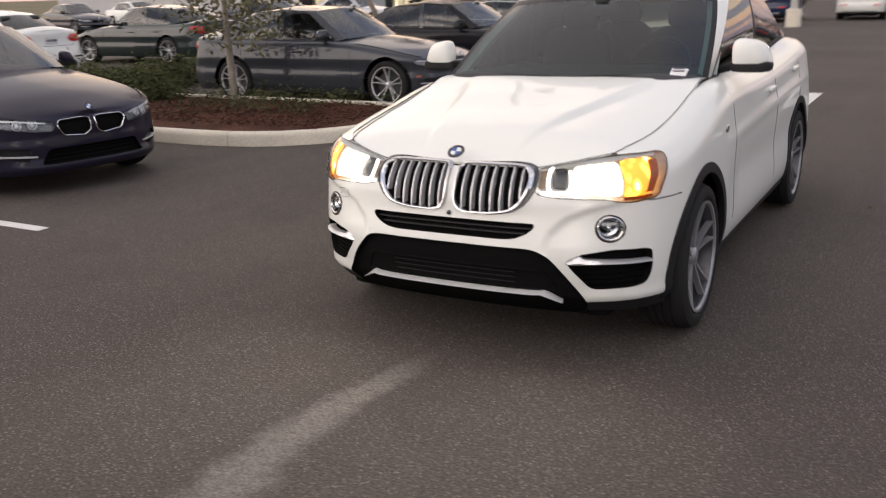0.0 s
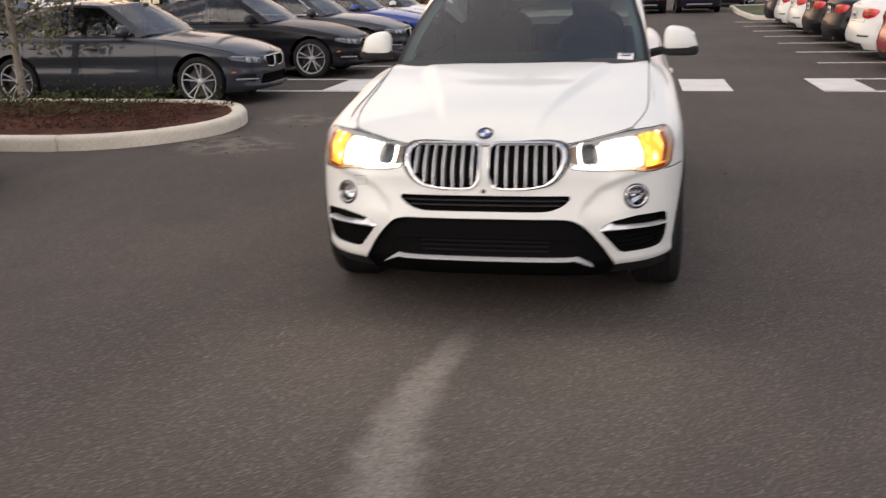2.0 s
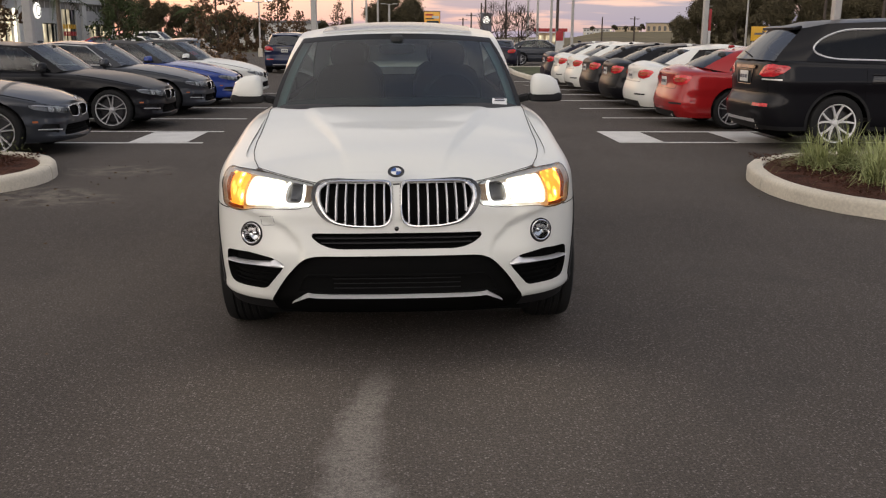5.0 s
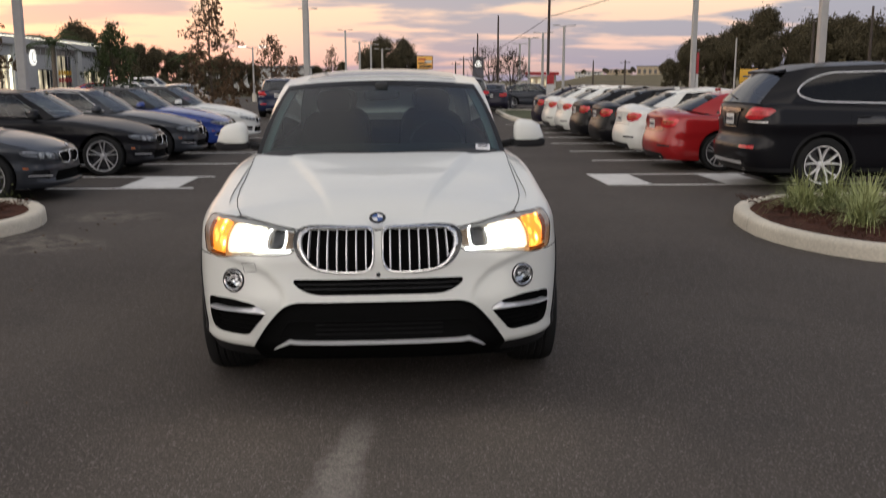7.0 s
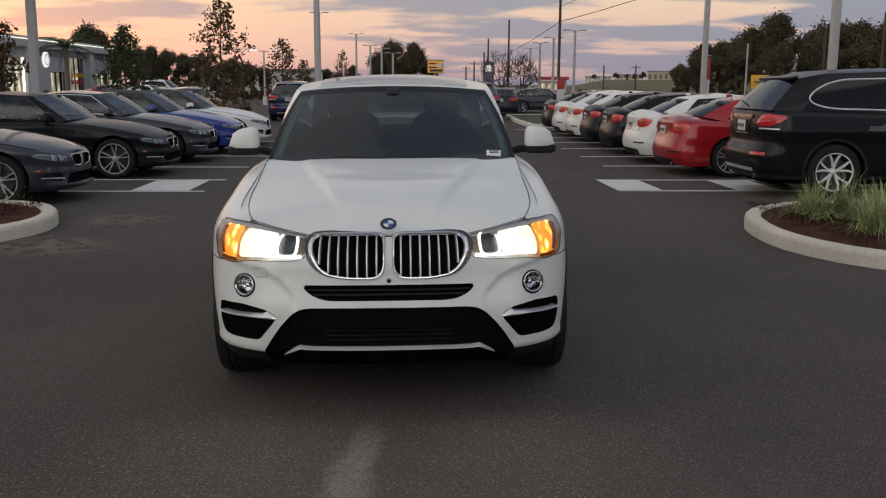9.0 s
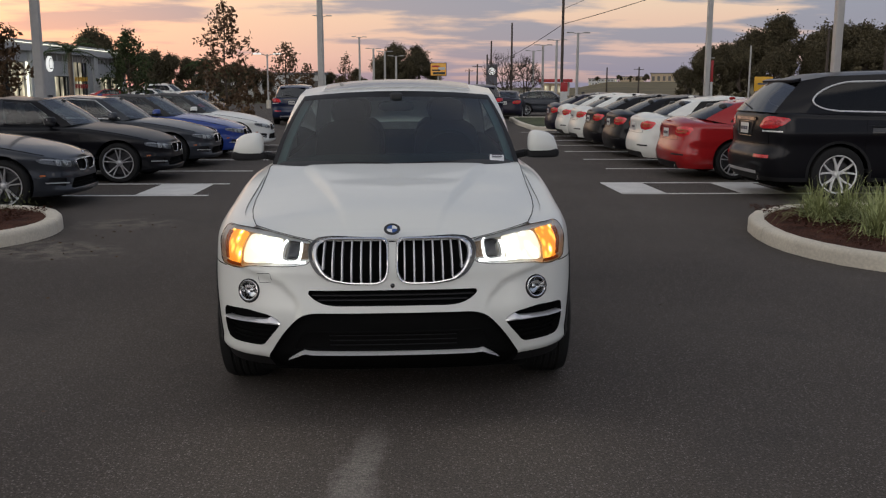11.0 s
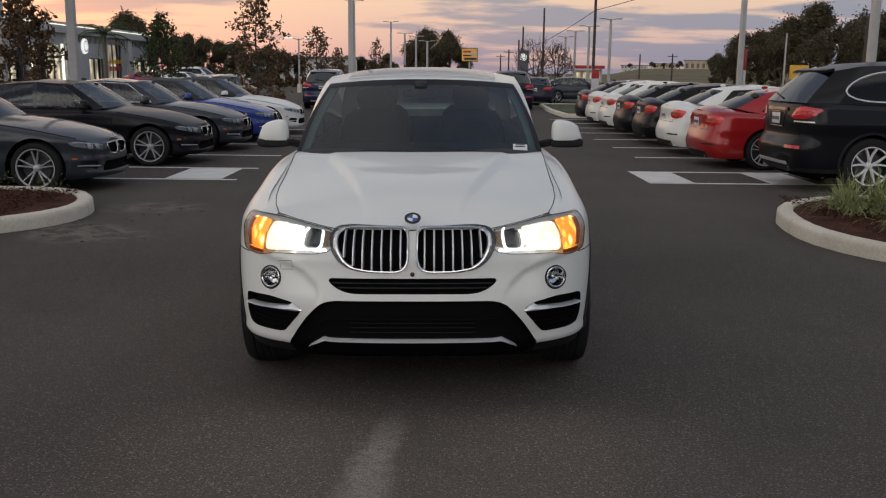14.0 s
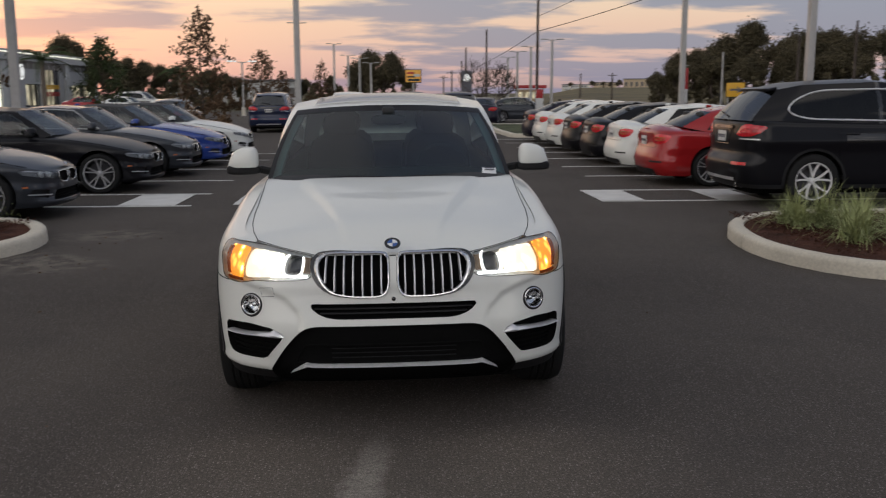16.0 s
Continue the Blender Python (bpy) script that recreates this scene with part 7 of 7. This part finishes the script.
low_building("far_building", "tan flat-roofed two-storey building on the far field", 14.6, 16.5, 480, 3.4, 8.4, "wall_tan", (1, 6))
low_building("far_building", "pale row of apartments across the field", 10.9, 12.6, 560, 2.6, 6.4, "wall_white", (2, 9), lit=True)
low_building("far_building", "pale apartment block with hipped roofs across the field", 12.8, 14.2, 580, 3.0, 7.8, "wall_tan", (2, 8))
low_building("far_building", "low cream warehouse behind the trees", -9.4, -5.2, 150, 0.0, 3.5, "wall_white", (1, 3))
low_building("far_building", "low pale warehouse behind the trees", -13.0, -9.6, 160, 0.0, 3.3, "wall_white", (1, 6))


def far_field():
    """The field beyond the lot, rising gently to the right."""
    bm = bmesh.new()
    rows = []
    for d in np.linspace(125, 900, 40):
        rise = 4.2 * np.clip((d - 150) / 300, 0, 1) ** 1.2
        rows.append([(*bearing(az, d), -0.05 + rise * float(np.clip((az - 9.5) / 2.5, 0, 1)) + 0.25 * noise.noise((az, d * 0.03, 0))) for az in np.linspace(9.5, 40, 60)])
    grid_mesh(bm, rows)
    tagged(finish("far_field", bm, M["field"]), "dull olive field rising beyond the lot", "field", kind="structure")


far_field()
for k, (az, d, s) in enumerate(((12.7, 470, 0.5), (13.4, 480, 0.45), (14.3, 470, 0.55), (11.5, 480, 0.42), (16.7, 460, 0.7), (13.9, 520, 0.5))):
    o = copy_thing(oaks[k % 3], Matrix())
    o.matrix_basis = pose(*bearing(az, d), 3.6, 0, 0, 50 * k) @ Matrix.Diagonal((s * 1.3, s * 1.3, s, 1))


def pole_banner():
    t = thing("pole_banner", "narrow red and white banner fixed to a light pole", "banner")
    for z0, z1, mt in ((1.35, 1.75, "wall_white"), (1.75, 2.35, "red_sign")):
        bm = bmesh.new()
        box(bm, (0.075, 0.02, z1 - z0), (0.135, 0, (z0 + z1) / 2), bevel=0.004)
        part("cloth", bm, M[mt], t)
    for z in (1.38, 2.42):
        bm = bmesh.new()
        tube(bm, [(0.02, 0, z), (0.19, 0, z)], 0.012, 6)
        part("bracket", bm, M["pole"], t)
    t.matrix_world = P(17.85, 27.5, 0)


pole_banner()


def canopy_station():
    t = thing("fuel_station", "fuel station with a red canopy and lit shop", "building")
    bm = bmesh.new()
    box(bm, (6.0, 5.0, 0.55), (0, 0, 2.75), bevel=0.05)
    part("canopy", bm, M["red_sign"], t)
    for x in (-2.4, 2.4):
        bm = bmesh.new()
        box(bm, (0.3, 0.3, 2.5), (x, 0, 1.25))
        part("post", bm, M["wall_white"], t, "", False)
    bm = bmesh.new()
    box(bm, (5.0, 4, 2.3), (0.2, 6, 1.15))
    part("shop", bm, M["wall_tan"], t, "", False)
    for k in range(4):
        bm = bmesh.new()
        box(bm, (0.8, 0.1, 1.2), (-1.5 + k * 1.2, 3.97, 1.2))
        part("window", bm, M["window_lit"], t, "", False)
    t.matrix_world = P(8.9, 170, -8)


canopy_station()


def totem():
    t = thing("totem_sign", "dark totem sign with a white round emblem", "sign")
    bm = bmesh.new()
    box(bm, (1.15, 0.3, 4.0), (0, 0, 2.0), bevel=0.04)
    part("panel", bm, M["bar"], t)
    bm = bmesh.new()
    lathe(bm, [(0.0, -0.22), (0.36, -0.22), (0.38, -0.14)], "y", 28, (0, 0, 3.25))
    d = part("disc", bm, M["sign_lit"], t)
    bm = bmesh.new()
    lathe(bm, [(0.24, -0.235), (0.30, -0.235)], "y", 24, (0, 0, 3.25))
    part("disc_ring", bm, M["bar"], d)
    t.matrix_world = P(5.0, 100, -5)


totem()


def billboard():
    t = thing("billboard", "lit yellow roadside billboard in a dark frame on a single post", "billboard")
    bm = bmesh.new()
    box(bm, (2.15, 0.16, 1.72), (0, 0.06, 3.85), bevel=0.03)
    part("frame", bm, M["plastic"], t)
    bm = bmesh.new()
    box(bm, (2.0, 0.10, 1.56), (0, -0.02, 3.85), bevel=0.01)
    face = part("panel", bm, material("billboard_face", (0.55, 0.36, 0.05), 0.5, 0, 0.6, 0.9, second=(0.55, 0.14, 0.04), emit=(0.9, 0.5, 0.08), power=0.32), t)
    bm = bmesh.new()
    tube(bm, [(0, 0.15, 0), (0, 0.15, 3.3)], 0.12, 8)
    part("post", bm, M["pole"], t)
    for x, z, w, h, mt in ((-0.35, 4.25, 1.0, 0.22, "red_sign"), (0.45, 3.95, 0.9, 0.34, "wall_white"), (-0.3, 3.75, 1.1, 0.18, "green"), (0.1, 3.35, 1.6, 0.30, "green")):
        bm = bmesh.new()
        box(bm, (w, 0.03, h), (x, -0.085, z))
        part("print_bar", bm, M[mt], face)
    t.matrix_world = P(1.70, 122, 0)


billboard()


def banner():
    t = thing("feather_banner", "tall banner, orange above and white below", "banner")
    for z0, z1, mt in ((0.35, 1.35, "wall_white"), (1.35, 1.85, "red_sign")):
        bm = bmesh.new()
        box(bm, (0.42, 0.03, z1 - z0), (0.2, 0, (z0 + z1) / 2), bevel=0.01)
        part("cloth", bm, M[mt], t)
    bm = bmesh.new()
    tube(bm, [(0, 0, 0), (0, 0, 2.0)], 0.02, 6)
    part("rod", bm, M["pole"], t)
    t.matrix_world = P(9.2, 52, 0)


banner()


def arrow_sign():
    t = thing("road_sign", "yellow road sign with a black arrow on two posts", "road sign")
    for x in (-0.5, 0.5):
        bm = bmesh.new()
        tube(bm, [(x, 0.05, 0), (x, 0.05, 1.4)], 0.04, 6)
        part("post", bm, M["pole"], t)
    bm = bmesh.new()
    box(bm, (1.25, 0.05, 1.0), (0, 0, 1.85), bevel=0.01)
    part("panel", bm, M["yellow_sign"], t)
    bm = bmesh.new()
    box(bm, (0.55, 0.02, 0.14), (-0.12, -0.03, 1.85))
    head = [bm.verts.new(p) for p in ((0.12, -0.04, 1.62), (0.45, -0.04, 1.85), (0.12, -0.04, 2.08))]
    bm.faces.new(head)
    part("arrow", bm, M["bar"], t)
    t.matrix_world = P(21.05, 70, -15)


arrow_sign()

# a kerbed lawn at the end of the right row, and the far bed
ISL_F = rounded([(4.65, 29.8), (9.6, 29.8), (9.6, 41.5), (4.9, 41.5), (4.6, 34.5)], [0.5, 0.5, 0.5, 0.8, 0.6])
lawn = island("planting_island", ISL_F, "concrete-kerbed lawn at the end of the row")
for o in lawn.children:
    if o.name.startswith("mulch_bed"):
        o.data.materials[0] = M["leaf_hedge"]
        o["label"] = "short green turf"
island("planting_island", rounded([(-11.5, 30.5), (-6.5, 30.5), (-6.3, 35.0), (-11.5, 35.0)], 0.8), "concrete-kerbed bed with trees and shrubs")

# far cars
FAR = [(WAGON, "parked_suv", "navy blue sport utility car seen from behind", "navy", pose(-4.95, 39.5, 0, 0, 0, 180) @ Matrix.Scale(0.92, 4), 2.0), (SEDAN, "parked_sedan", "dark green sedan behind the hedge", "green", pose(-18.8, 14.3, 0, 0, 0, -90), 1.3),
       (SEDAN, "parked_sedan", "white sedan behind the hedge", "white", pose(-19.55, 9.9, 0, 0, 0, -90), 1.3), (WAGON, "parked_suv", "black sport utility car at the aisle's end", "black", pose(1.05, 40.4, 0, 0, 0, 180) @ Matrix.Scale(0.93, 4), 1.8),
       (WAGON, "parked_suv", "dark grey sport utility car at the aisle's end", "blueblack", pose(3.27, 40.8, 0, 0, 0, 180) @ Matrix.Scale(0.93, 4), 1.8),
       (WAGON, "parked_suv", "white sport utility car at the aisle's end", "white", pose(-1.7, 41.2, 0, 0, 0, 180) @ Matrix.Scale(0.93, 4), 1.8),
       (SEDAN, "parked_sedan", "dark sedan before the showroom", "graphite", pose(-34.5, 28.2, 0, 0, 0, 75), 2.0), (SEDAN, "parked_sedan", "white sedan before the showroom", "white", pose(-35.5, 33.5, 0, 0, 0, 80), 2.0), (SEDAN, "parked_sedan", "silver sedan beyond the lawn", "graphite", pose(10.2, 48.5, 0, 0, 0, 90), 2.0),
       (SEDAN, "parked_sedan", "dark sedan beyond the lawn", "blueblack", pose(5.6, 47.3, 0, 0, 0, 170), 2.0), (SEDAN, "parked_sedan", "white sedan far across the lot", "white", pose(*bearing(-13.7, 76), 0, 0, 0, 80), 2.2),
       (WAGON, "parked_suv", "white sport utility car far across the lot", "white", pose(*bearing(-12.9, 80), 0, 0, 0, 80), 2.2), (SEDAN, "parked_sedan", "red sedan far across the lot", "red", pose(*bearing(-15.7, 78), 0, 0, 0, 85), 2.2),
       (SEDAN, "parked_sedan", "dark sedan beside the shrubs", "green", pose(-9.3, 39.5, 0, 0, 0, 180), 2.0), (SEDAN, "parked_sedan", "white sedan in the far row", "white", pose(-21.5, 29.0, 0, 0, 0, 90), 2.0),
       (SEDAN, "parked_sedan", "silver sedan in the far row", "silver", pose(-20.5, 33.0, 0, 0, 0, 90), 2.0), (SEDAN, "parked_sedan", "blue sedan behind the row", "blueblack", pose(-14.2, 19.4, 0, 0, 0, 90), 1.6)]
for sp_, nm_, lab_, col_, at_, lod_ in FAR:
    build_parked(sp_, nm_, lab_, M[col_], at_, "cars farther off", lod_)
